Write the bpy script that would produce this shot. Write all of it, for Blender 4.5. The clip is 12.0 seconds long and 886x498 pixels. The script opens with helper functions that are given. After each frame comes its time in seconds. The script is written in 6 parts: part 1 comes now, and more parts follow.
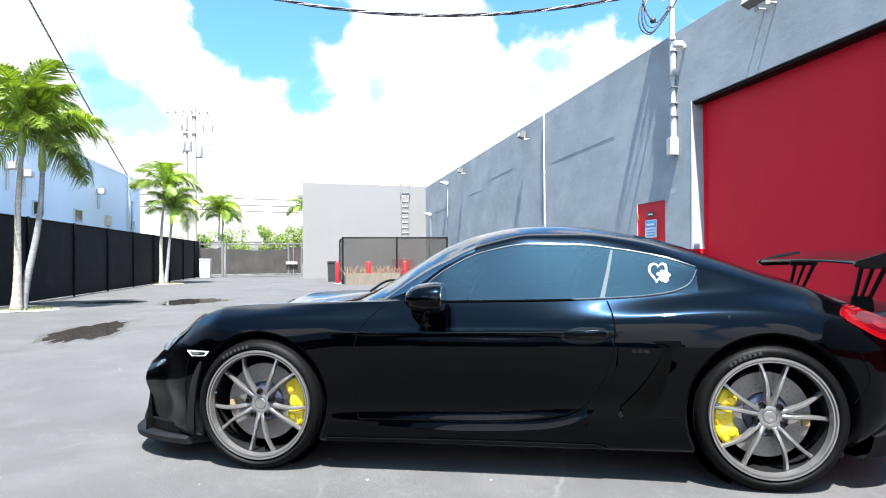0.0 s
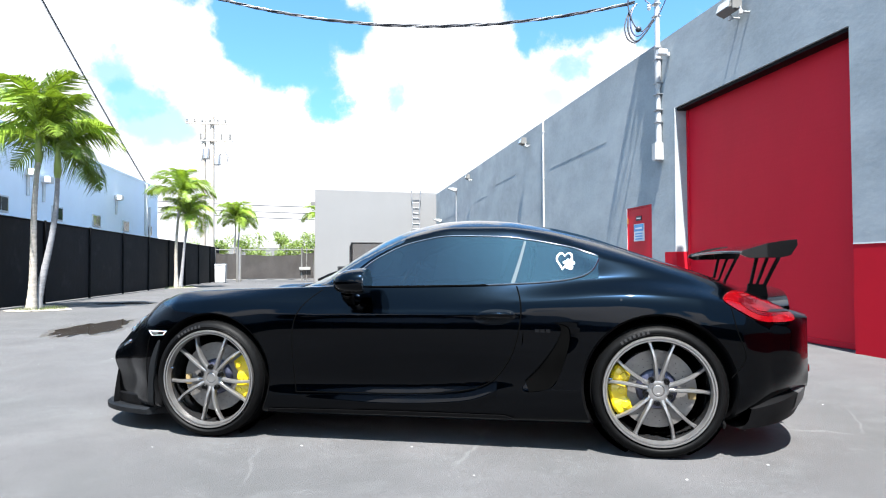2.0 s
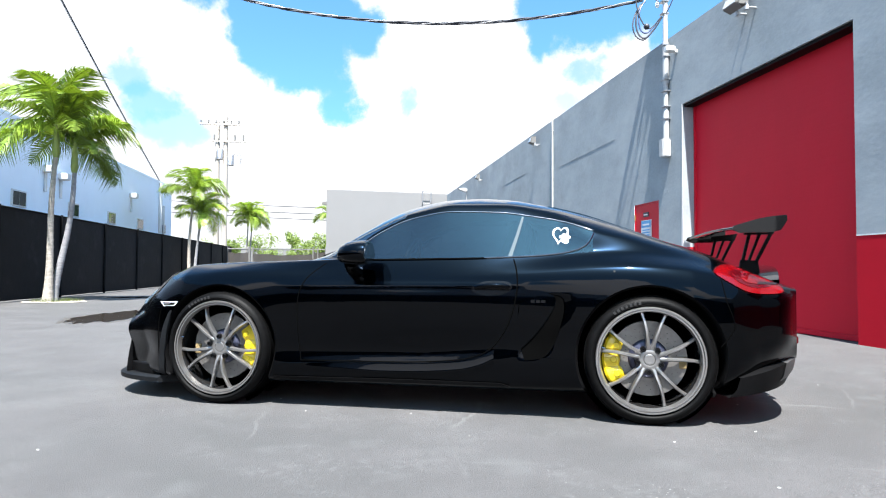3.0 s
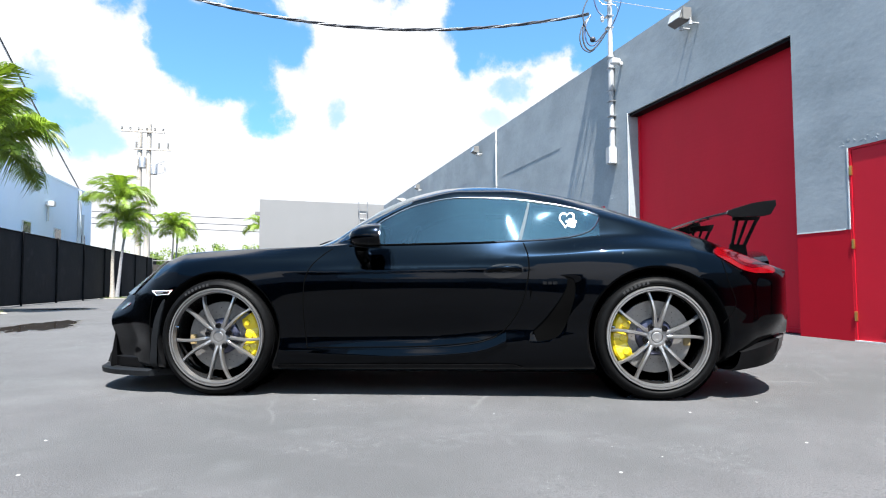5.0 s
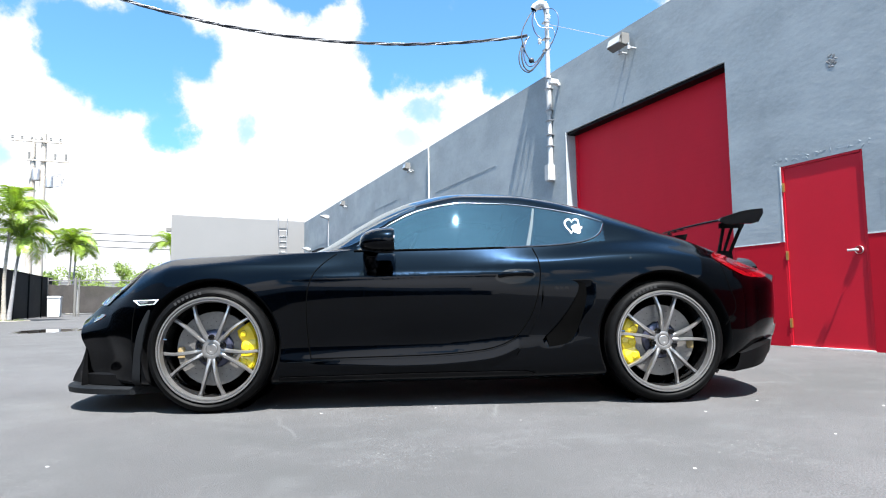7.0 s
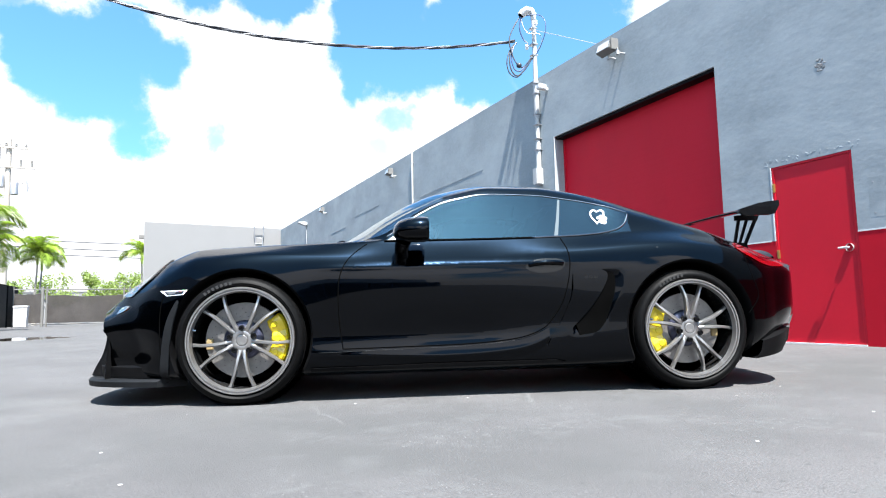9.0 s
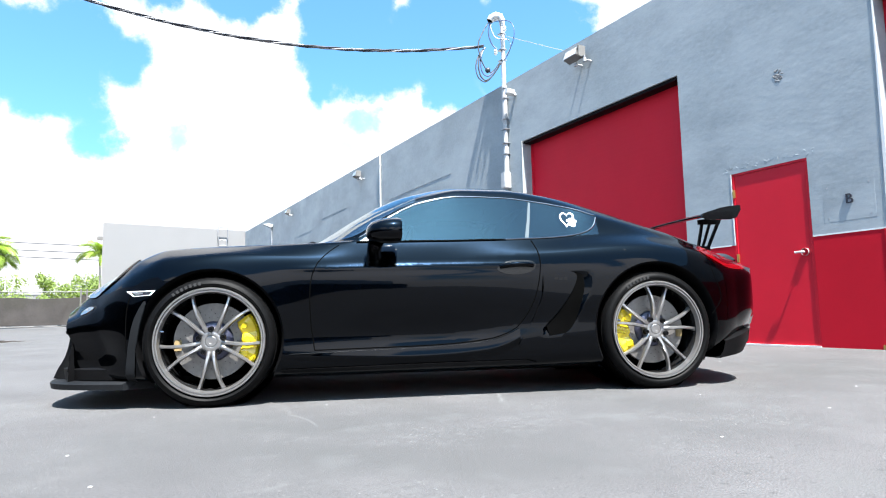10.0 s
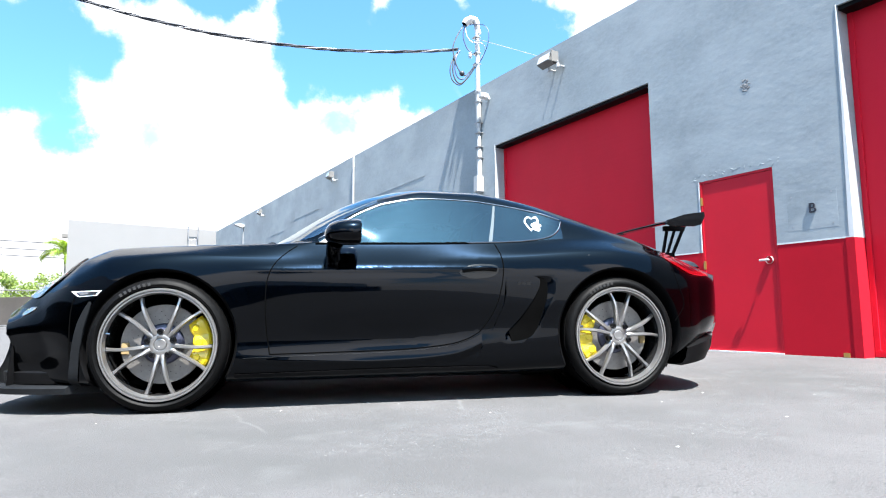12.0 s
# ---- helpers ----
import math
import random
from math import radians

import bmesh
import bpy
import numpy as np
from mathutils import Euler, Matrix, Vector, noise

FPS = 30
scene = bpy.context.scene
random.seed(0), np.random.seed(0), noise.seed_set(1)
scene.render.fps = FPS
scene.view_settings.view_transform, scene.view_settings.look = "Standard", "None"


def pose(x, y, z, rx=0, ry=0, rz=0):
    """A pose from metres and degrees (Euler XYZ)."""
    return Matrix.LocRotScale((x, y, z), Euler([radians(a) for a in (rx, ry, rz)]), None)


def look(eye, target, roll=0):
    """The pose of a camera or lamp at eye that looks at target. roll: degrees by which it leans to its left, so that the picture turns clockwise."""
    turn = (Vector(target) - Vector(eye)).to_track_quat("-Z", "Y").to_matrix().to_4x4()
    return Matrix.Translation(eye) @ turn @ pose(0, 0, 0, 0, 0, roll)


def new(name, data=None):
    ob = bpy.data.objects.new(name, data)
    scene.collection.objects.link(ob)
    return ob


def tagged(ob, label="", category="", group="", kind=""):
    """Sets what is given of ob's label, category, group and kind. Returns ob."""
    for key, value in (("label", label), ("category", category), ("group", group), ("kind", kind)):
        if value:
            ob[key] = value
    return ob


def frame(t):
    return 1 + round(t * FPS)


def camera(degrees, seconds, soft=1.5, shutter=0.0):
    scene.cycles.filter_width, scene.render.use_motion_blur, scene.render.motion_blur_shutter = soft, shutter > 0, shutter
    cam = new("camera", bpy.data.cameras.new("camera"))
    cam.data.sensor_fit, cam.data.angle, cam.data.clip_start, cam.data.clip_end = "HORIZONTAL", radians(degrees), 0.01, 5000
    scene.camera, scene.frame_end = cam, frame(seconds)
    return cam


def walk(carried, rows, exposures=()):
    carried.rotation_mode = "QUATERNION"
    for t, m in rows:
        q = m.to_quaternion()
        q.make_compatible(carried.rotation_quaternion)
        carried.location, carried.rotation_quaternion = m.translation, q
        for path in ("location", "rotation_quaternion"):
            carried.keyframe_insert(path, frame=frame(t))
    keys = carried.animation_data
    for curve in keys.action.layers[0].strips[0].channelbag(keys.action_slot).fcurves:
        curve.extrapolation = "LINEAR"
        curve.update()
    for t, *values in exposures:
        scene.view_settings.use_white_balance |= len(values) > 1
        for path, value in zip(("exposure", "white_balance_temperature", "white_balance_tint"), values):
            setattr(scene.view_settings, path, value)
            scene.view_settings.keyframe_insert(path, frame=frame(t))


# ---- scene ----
cam = camera(71.4, 12.0, soft=1.1)
PATH = [
    (0, (0.323, -3.322, 1.084), (0.709, -1.359, 1.114), -0.4),
    (0.5, (0.505, -3.397, 1.056), (0.84, -1.425, 1.091), -0.5),
    (1, (0.63, -3.481, 1.011), (0.947, -1.507, 1.057), 0.3),
    (1.5, (0.679, -3.623, 0.993), (1.007, -1.651, 1.048), 0.4),
    (2, (0.751, -3.755, 0.981), (1.077, -1.782, 1.036), -0.2),
    (2.5, (0.832, -3.856, 0.91), (1.133, -1.879, 0.965), -0.0),
    (2.7, (0.825, -3.882, 0.863), (1.114, -1.904, 0.923), 0.3),
    (4.3, (0.512, -3.870, 0.707), (0.879, -1.906, 0.808), 0.4),
    (4.5, (0.457, -3.875, 0.68), (0.866, -1.921, 0.792), 0.1),
    (5, (0.34, -3.797, 0.642), (0.854, -1.868, 0.752), -0.2),
    (5.5, (0.213, -3.711, 0.605), (0.79, -1.8, 0.715), -0.4),
    (6, (0.093, -3.655, 0.58), (0.76, -1.775, 0.729), -0.7),
    (6.5, (-0.031, -3.605, 0.579), (0.707, -1.753, 0.746), -0.7),
    (7, (-0.145, -3.544, 0.575), (0.632, -1.709, 0.744), -0.8),
    (8.8, (-0.420, -3.412, 0.485), (0.404, -1.600, 0.675), -1.3),
    (9, (-0.441, -3.407, 0.474), (0.417, -1.611, 0.67), -1.2),
    (9.5, (-0.471, -3.406, 0.469), (0.444, -1.639, 0.672), -1.2),
    (10, (-0.478, -3.41, 0.461), (0.476, -1.664, 0.666), -1.2),
    (10.5, (-0.447, -3.404, 0.455), (0.529, -1.67, 0.663), -1.3),
    (11, (-0.417, -3.387, 0.455), (0.577, -1.664, 0.662), -1.0),
    (11.5, (-0.394, -3.386, 0.46), (0.618, -1.674, 0.672), -0.8),
    (12, (-0.379, -3.386, 0.466), (0.644, -1.681, 0.68), -0.6),
]
EXPOSURE = [(0.0, 2.22), (2.5, 2.12), (5.0, 1.92), (7.0, 2.03), (9.5, 2.22), (12.0, 2.40)]
walk(cam, [(t, look(eye, target, roll)) for t, eye, target, roll in PATH], [(t, e, 6350, 10) for t, e in EXPOSURE])

# ---------------------------------------------------------------- light
SUN = Vector((-0.070, -0.47, 1.0)).normalized()
sun = new("sun", bpy.data.lights.new("sun", "SUN"))
sun.data.energy, sun.data.angle, sun.data.color = 5.0, radians(0.53), (1.0, 0.962, 0.91)
sun.matrix_world = look((0, 0, 30), Vector((0, 0, 30)) - SUN)

world = bpy.data.worlds.new("sky")
scene.world = world
world.use_nodes = True
wt = world.node_tree
wt.nodes.clear()


def wnode(kind, operation=None, interpolation=None):
    n = wt.nodes.new(kind)
    if operation:
        n.operation = operation
    if interpolation:
        n.interpolation_type = interpolation
    return n


def wmath(op, a, b=None, c=None):
    n = wnode("ShaderNodeMath", operation=op)
    for i, v in enumerate((a, b, c)):
        if v is None:
            continue
        if isinstance(v, (int, float)):
            n.inputs[i].default_value = v
        else:
            wt.links.new(v, n.inputs[i])
    return n.outputs[0]


def build_sky():
    sky = wnode("ShaderNodeTexSky")
    sky.sky_type, sky.sun_disc = "NISHITA", False
    sky.sun_elevation = math.asin(SUN.z)
    sky.sun_rotation = math.atan2(SUN.x, SUN.y)
    sky.air_density, sky.dust_density, sky.ozone_density = 1.0, 2.2, 0.7
    coord = wnode("ShaderNodeTexCoord").outputs["Generated"]
    # the direction, ruffled at two scales, so that the cloud edges billow
    wob = wnode("ShaderNodeTexNoise")
    wob.inputs["Scale"].default_value, wob.inputs["Detail"].default_value, wob.inputs["Roughness"].default_value = 6.0, 10.0, 0.62
    wt.links.new(coord, wob.inputs["Vector"])
    sub = wnode("ShaderNodeVectorMath", operation="SUBTRACT")
    wt.links.new(wob.outputs["Color"], sub.inputs[0])
    sub.inputs[1].default_value = (0.5, 0.5, 0.5)
    mad = wnode("ShaderNodeVectorMath", operation="MULTIPLY_ADD")
    wt.links.new(sub.outputs[0], mad.inputs[0])
    mad.inputs[1].default_value = (0.19, 0.19, 0.18)
    wt.links.new(coord, mad.inputs[2])
    norm = wnode("ShaderNodeVectorMath", operation="NORMALIZE")
    wt.links.new(mad.outputs[0], norm.inputs[0])
    ruffled = norm.outputs[0]
    def spot(centre, size, soft_out, soft_in):
        dot = wnode("ShaderNodeVectorMath", operation="DOT_PRODUCT")
        wt.links.new(ruffled, dot.inputs[0])
        dot.inputs[1].default_value = Vector(centre).normalized()
        ramp = wnode("ShaderNodeMapRange", interpolation="SMOOTHSTEP")
        wt.links.new(dot.outputs["Value"], ramp.inputs["Value"])
        ramp.inputs["From Min"].default_value = math.cos(radians(size + soft_out))
        ramp.inputs["From Max"].default_value = math.cos(radians(max(0.05, size - soft_in)))
        return ramp.outputs[0]

    # one great cloud mass over the yard's far end, with blue gaps in it
    total = spot((.1, .93, .34), 38, 3, 3)
    gaps = [((-.05, .932, .362), 3.4, 1), ((-.06, .945, .325), 2.8, 1), ((-.04, .957, .29), 1.4, 1), ((-.111, .926, .36), 3.2, 1), ((-.135, .932, .336), 2.0, 1), ((-.081, .949, .303), 2.2, 1), ((-.035, .965, .26), 1.5, 1), ((.02, .936, .356), 2.3, 1), ((.088, .961, .264), 1.0, .6),
            ((-.28, .929, .246), 2.3, .8), ((-.25, .95, .20), 1.8, .6), ((-.30, .915, .275), 2.0, .7), ((.317, .866, .395), 3.3, 1), ((.296, .886, .357), 1.7, 1), ((.371, .839, .399), 3.2, 1),
            ((.362, .855, .372), 2.7, 1), ((.431, .828, .365), 2.0, 1), ((.49, .807, .34), 2.4, 1), ((.357, .885, .299), 1.1, .7), ((.33, .913, .245), 1.3, .4), ((.157, .88, .455), 3.4, 1), ((.045, .885, .462), 2.6, 1),
            ((.30, .845, .435), 4.6, 1), ((.439, .80, .405), 4.6, 1), ((.552, .723, .416), 5.5, 1), ((-.20, .84, .50), 8.0, 1), ((.2, .78, .59), 9.0, 1)]
    for centre, size, depth in gaps:
        clear_part = wmath("MULTIPLY", spot(centre, size, 0.5, 0.8), depth)
        total = wmath("MULTIPLY", total, wmath("SUBTRACT", 1.0, clear_part))
    # other cloud banks; those out of view are added, some to whiten car reflections
    for centre, size in (((.655, .61, .455), 2.6), ((-.123, .763, .632), 7.5), ((-.80, .50, .30), 9.0), ((-.95, .10, .25), 7.0), ((.85, .40, .55), 6.0), ((.9, -.3, .35), 8.0), ((-.35, -.92, .17), 9.0), ((.30, -.93, .20), 8.0), ((-.05, -.97, .22), 7.0), ((-.75, -.6, .3), 8.0), ((.62, -.72, .42), 7.0), ((-.30, -.90, .33), 8.0), ((.14, -.93, .34), 7.0), ((-.62, -.72, .32), 7.0)):
        total = wmath("MAXIMUM", total, spot(centre, size, 0.9, 1.3))
    # white haze towards the horizon
    sep = wnode("ShaderNodeSeparateXYZ")
    wt.links.new(ruffled, sep.inputs[0])
    haze = wnode("ShaderNodeMapRange", interpolation="SMOOTHSTEP")
    wt.links.new(sep.outputs["Z"], haze.inputs["Value"])
    haze.inputs["From Min"].default_value, haze.inputs["From Max"].default_value = 0.21, 0.09
    total = wmath("MAXIMUM", total, haze.outputs[0])
    shade = wnode("ShaderNodeTexNoise")
    shade.inputs["Scale"].default_value, shade.inputs["Detail"].default_value = 7.0, 5.0
    wt.links.new(coord, shade.inputs["Vector"])
    tint = wnode("ShaderNodeValToRGB")
    tint.color_ramp.elements[0].position, tint.color_ramp.elements[0].color = 0.3, (5.3, 5.4, 5.6, 1)
    tint.color_ramp.elements[1].position, tint.color_ramp.elements[1].color = 0.65, (6.3, 6.35, 6.45, 1)
    wt.links.new(shade.outputs["Fac"], tint.inputs["Fac"])
    mix = wnode("ShaderNodeMix")
    mix.data_type = "RGBA"
    wt.links.new(total, mix.inputs["Factor"])
    clear = wnode("ShaderNodeMix")
    clear.data_type, clear.blend_type = "RGBA", "MULTIPLY"
    clear.inputs["Factor"].default_value = 1.0
    wt.links.new(sky.outputs[0], clear.inputs["A"])
    clear.inputs["B"].default_value = (0.80, 1.38, 1.70, 1)
    # clouds shine more strongly the nearer they stand to the sun
    near = wnode("ShaderNodeVectorMath", operation="DOT_PRODUCT")
    wt.links.new(coord, near.inputs[0])
    near.inputs[1].default_value = SUN
    glow = wmath("ADD", wmath("MULTIPLY", wmath("POWER", wmath("MAXIMUM", near.outputs["Value"], 0.0), 2.0), 4.0), 1.0)
    lit = wnode("ShaderNodeVectorMath", operation="SCALE")
    wt.links.new(tint.outputs[0], lit.inputs[0])
    wt.links.new(glow, lit.inputs["Scale"])
    wt.links.new(lit.outputs[0], mix.inputs["B"])
    wt.links.new(clear.outputs["Result"], mix.inputs["A"])
    back = wnode("ShaderNodeBackground")
    back.inputs["Strength"].default_value = SKY_STRENGTH
    wt.links.new(mix.outputs["Result"], back.inputs["Color"])
    out = wnode("ShaderNodeOutputWorld")
    wt.links.new(back.outputs[0], out.inputs["Surface"])


SKY_STRENGTH = 0.05
build_sky()


# ---------------------------------------------------------------- materials
def material(name, color, rough=0.6, metal=0.0, var=0.12, scale=6.0, grain=0.0, grain_scale=120.0, bump=0.0, bump_scale=60.0,
             coat=0.0, coat_rough=0.03, stain=None, stain_scale=1.2, stain_at=(0.55, 0.75), spec=0.5, stretch=(1, 1, 1), piece=0.0, transmission=0.0, alpha=1.0, spec_tint=None, coat_ior=1.5):
    """A surface with colour variation at a large and a fine scale, optional stains, and relief."""
    m = bpy.data.materials.new(name)
    m.use_nodes = True
    nt = m.node_tree
    bsdf = nt.nodes["Principled BSDF"]
    bsdf.inputs["Roughness"].default_value = rough
    bsdf.inputs["Metallic"].default_value = metal
    bsdf.inputs["Coat Weight"].default_value = coat
    bsdf.inputs["Coat Roughness"].default_value = coat_rough
    bsdf.inputs["Coat IOR"].default_value = coat_ior
    bsdf.inputs["Specular IOR Level"].default_value = spec
    bsdf.inputs["Transmission Weight"].default_value = transmission
    bsdf.inputs["Alpha"].default_value = alpha
    if spec_tint:
        bsdf.inputs["Specular Tint"].default_value = (*spec_tint, 1)
    coord = nt.nodes.new("ShaderNodeTexCoord")
    place = nt.nodes.new("ShaderNodeMapping")
    place.inputs["Scale"].default_value = stretch
    nt.links.new(coord.outputs["Object"], place.inputs["Vector"])
    vec = place.outputs[0]

    def noise_node(s, detail=4.0, rough_=0.6):
        n = nt.nodes.new("ShaderNodeTexNoise")
        n.inputs["Scale"].default_value, n.inputs["Detail"].default_value, n.inputs["Roughness"].default_value = s, detail, rough_
        nt.links.new(vec, n.inputs["Vector"])
        return n.outputs["Fac"]

    def mixed(fac, a, b, lo=0.3, hi=0.7):
        r = nt.nodes.new("ShaderNodeMapRange")
        r.inputs["From Min"].default_value, r.inputs["From Max"].default_value = lo, hi
        nt.links.new(fac, r.inputs["Value"])
        mx = nt.nodes.new("ShaderNodeMix")
        mx.data_type = "RGBA"
        nt.links.new(r.outputs[0], mx.inputs["Factor"])
        for key, v in (("A", a), ("B", b)):
            if isinstance(v, tuple):
                mx.inputs[key].default_value = (*v[:3], 1)
            else:
                nt.links.new(v, mx.inputs[key])
        return mx.outputs["Result"]

    def times(c, k):
        return tuple(min(1.0, v * k) for v in c)

    col = mixed(noise_node(scale), times(color, 1 - var), times(color, 1 + var))
    if grain:
        mx = nt.nodes.new("ShaderNodeMix")
        mx.data_type, mx.blend_type = "RGBA", "MULTIPLY"
        mx.inputs["Factor"].default_value = 1.0
        nt.links.new(col, mx.inputs["A"])
        nt.links.new(mixed(noise_node(grain_scale, 3.0), (1 - grain,) * 3, (1 + grain,) * 3), mx.inputs["B"])
        col = mx.outputs["Result"]
    if stain:
        col = mixed(noise_node(stain_scale, 6.0, 0.65), col, stain, *stain_at)
    if piece:
        info = nt.nodes.new("ShaderNodeObjectInfo")
        mx = nt.nodes.new("ShaderNodeMix")
        mx.data_type, mx.blend_type = "RGBA", "MULTIPLY"
        mx.inputs["Factor"].default_value = 1.0
        nt.links.new(col, mx.inputs["A"])
        nt.links.new(mixed(info.outputs["Random"], (1 - piece,) * 3, (1 + piece,) * 3, 0, 1), mx.inputs["B"])
        col = mx.outputs["Result"]
    nt.links.new(col, bsdf.inputs["Base Color"])
    if bump:
        b = nt.nodes.new("ShaderNodeBump")
        b.inputs["Strength"].default_value = min(1.0, bump)
        b.inputs["Distance"].default_value = 0.02
        nt.links.new(noise_node(bump_scale, 5.0), b.inputs["Height"])
        nt.links.new(b.outputs[0], bsdf.inputs["Normal"])
    return m


def leaf_material(name, color, **kw):
    """A leaf: the plain surface with part of the light passing through it."""
    m = material(name, color, **kw)
    nt = m.node_tree
    bsdf = nt.nodes["Principled BSDF"]
    out = [n for n in nt.nodes if n.type == "OUTPUT_MATERIAL"][0]
    thin = nt.nodes.new("ShaderNodeBsdfTranslucent")
    warm = nt.nodes.new("ShaderNodeMix")
    warm.data_type, warm.blend_type = "RGBA", "MULTIPLY"
    warm.inputs["Factor"].default_value = 1.0
    nt.links.new(bsdf.inputs["Base Color"].links[0].from_socket, warm.inputs["A"])
    warm.inputs["B"].default_value = (1.5, 1.5, 0.7, 1)
    nt.links.new(warm.outputs["Result"], thin.inputs["Color"])
    mix = nt.nodes.new("ShaderNodeMixShader")
    mix.inputs[0].default_value = 0.28
    nt.links.new(bsdf.outputs[0], mix.inputs[1])
    nt.links.new(thin.outputs[0], mix.inputs[2])
    nt.links.new(mix.outputs[0], out.inputs["Surface"])
    return m


def asphalt_material():
    """Worn grey asphalt: aggregate grain, pale scuffs, bright grit specks and soft dark patches."""
    m = material("asphalt", (0.0622, 0.0604, 0.0614), rough=0.85, var=0.22, scale=1.1, grain=0.45, grain_scale=150, bump=0.45, bump_scale=160,
                 stain=(0.0481, 0.0482, 0.0483), stain_scale=0.35, stain_at=(0.50, 0.66))
    nt = m.node_tree
    bsdf = nt.nodes["Principled BSDF"]
    col = bsdf.inputs["Base Color"].links[0].from_socket
    coord = nt.nodes.new("ShaderNodeTexCoord").outputs["Object"]

    def layer(base, scale, lo, hi, color, detail=2.0):
        n = nt.nodes.new("ShaderNodeTexNoise")
        n.inputs["Scale"].default_value, n.inputs["Detail"].default_value = scale, detail
        nt.links.new(coord, n.inputs["Vector"])
        r = nt.nodes.new("ShaderNodeMapRange")
        r.inputs["From Min"].default_value, r.inputs["From Max"].default_value = lo, hi
        nt.links.new(n.outputs["Fac"], r.inputs["Value"])
        return r.outputs[0], color

    def over(base, fac, color):
        mx = nt.nodes.new("ShaderNodeMix")
        mx.data_type = "RGBA"
        nt.links.new(fac, mx.inputs["Factor"])
        nt.links.new(base, mx.inputs["A"])
        mx.inputs["B"].default_value = (*color, 1)
        return mx.outputs["Result"]

    def product(a, b):
        n = nt.nodes.new("ShaderNodeMath")
        n.operation = "MULTIPLY"
        nt.links.new(a, n.inputs[0])
        nt.links.new(b, n.inputs[1])
        return n.outputs[0]

    # hairline cracks filled with pale dust
    bend = nt.nodes.new("ShaderNodeTexNoise")
    bend.inputs["Scale"].default_value, bend.inputs["Detail"].default_value = 1.3, 4.0
    nt.links.new(coord, bend.inputs["Vector"])
    shift = nt.nodes.new("ShaderNodeVectorMath")
    shift.operation = "MULTIPLY_ADD"
    nt.links.new(bend.outputs["Color"], shift.inputs[0])
    shift.inputs[1].default_value = (0.33, 0.33, 0.)
    nt.links.new(coord, shift.inputs[2])
    cells = nt.nodes.new("ShaderNodeTexVoronoi")
    cells.feature = "DISTANCE_TO_EDGE"
    cells.inputs["Scale"].default_value = 0.42
    nt.links.new(shift.outputs[0], cells.inputs["Vector"])
    line = nt.nodes.new("ShaderNodeMapRange")
    line.inputs["From Min"].default_value, line.inputs["From Max"].default_value = 0.0045, 0.0015
    nt.links.new(cells.outputs["Distance"], line.inputs["Value"])
    patchy, _ = layer(col, 0.9, 0.56, 0.66, None, 3.0)
    col = over(col, product(line.outputs[0], patchy), (0.0844, 0.0845, 0.0845))
    grit, _ = layer(col, 78.0, 0.690, 0.715, None, 1.5)
    where, _ = layer(col, 2.0, 0.50, 0.63, None, 5.0)
    col = over(col, product(grit, where), (0.2455, 0.2461, 0.2429))
    mottle, _ = layer(col, 17.0, 0.47, 0.72, None, 6.0)
    col = over(col, product(mottle, where), (0.0767, 0.0772, 0.0776))
    pit, _ = layer(col, 36.0, 0.60, 0.70, None, 3.0)
    col = over(col, pit, (0.045, 0.0451, 0.0454))
    scuff, _ = layer(col, 2.6, 0.58, 0.80, None, 10.0)
    col = over(col, scuff, (0.0757, 0.0767, 0.0771))
    # scattered white chippings
    chip = nt.nodes.new("ShaderNodeTexVoronoi")
    chip.inputs["Scale"].default_value = 8.0
    nt.links.new(coord, chip.inputs["Vector"])
    spot = nt.nodes.new("ShaderNodeMapRange")
    spot.inputs["From Min"].default_value, spot.inputs["From Max"].default_value = 0.060, 0.040
    nt.links.new(chip.outputs["Distance"], spot.inputs["Value"])
    pick = nt.nodes.new("ShaderNodeMapRange")
    pick.inputs["From Min"].default_value, pick.inputs["From Max"].default_value = 0.66, 0.70
    nt.links.new(chip.outputs["Color"], pick.inputs["Value"])
    col = over(col, product(spot.outputs[0], pick.outputs[0]), (0.55, 0.545, 0.53))
    nt.links.new(col, bsdf.inputs["Base Color"])
    return m


def glass_material(name, tint, tint_alpha, sheen=(0.92, 0.97, 1.0), ior=1.9):
    """Thin tinted car glass: a clear film that darkens what lies behind it, under a mirror-like gloss."""
    m = bpy.data.materials.new(name)
    m.use_nodes = True
    nt = m.node_tree
    nt.nodes.clear()
    film = nt.nodes.new("ShaderNodeBsdfTransparent")
    film.inputs["Color"].default_value = (*tint, 1)
    dark = nt.nodes.new("ShaderNodeBsdfDiffuse")
    dark.inputs["Color"].default_value = (0.012, 0.014, 0.018, 1)
    body = nt.nodes.new("ShaderNodeMixShader")
    body.inputs[0].default_value = tint_alpha
    nt.links.new(film.outputs[0], body.inputs[1])
    nt.links.new(dark.outputs[0], body.inputs[2])
    gloss = nt.nodes.new("ShaderNodeBsdfGlossy")
    gloss.inputs["Roughness"].default_value = 0.012
    gloss.inputs["Color"].default_value = (*sheen, 1)
    fres = nt.nodes.new("ShaderNodeFresnel")
    fres.inputs["IOR"].default_value = ior
    mix = nt.nodes.new("ShaderNodeMixShader")
    nt.links.new(fres.outputs[0], mix.inputs[0])
    nt.links.new(body.outputs[0], mix.inputs[1])
    nt.links.new(gloss.outputs[0], mix.inputs[2])
    out = nt.nodes.new("ShaderNodeOutputMaterial")
    nt.links.new(mix.outputs[0], out.inputs["Surface"])
    return m


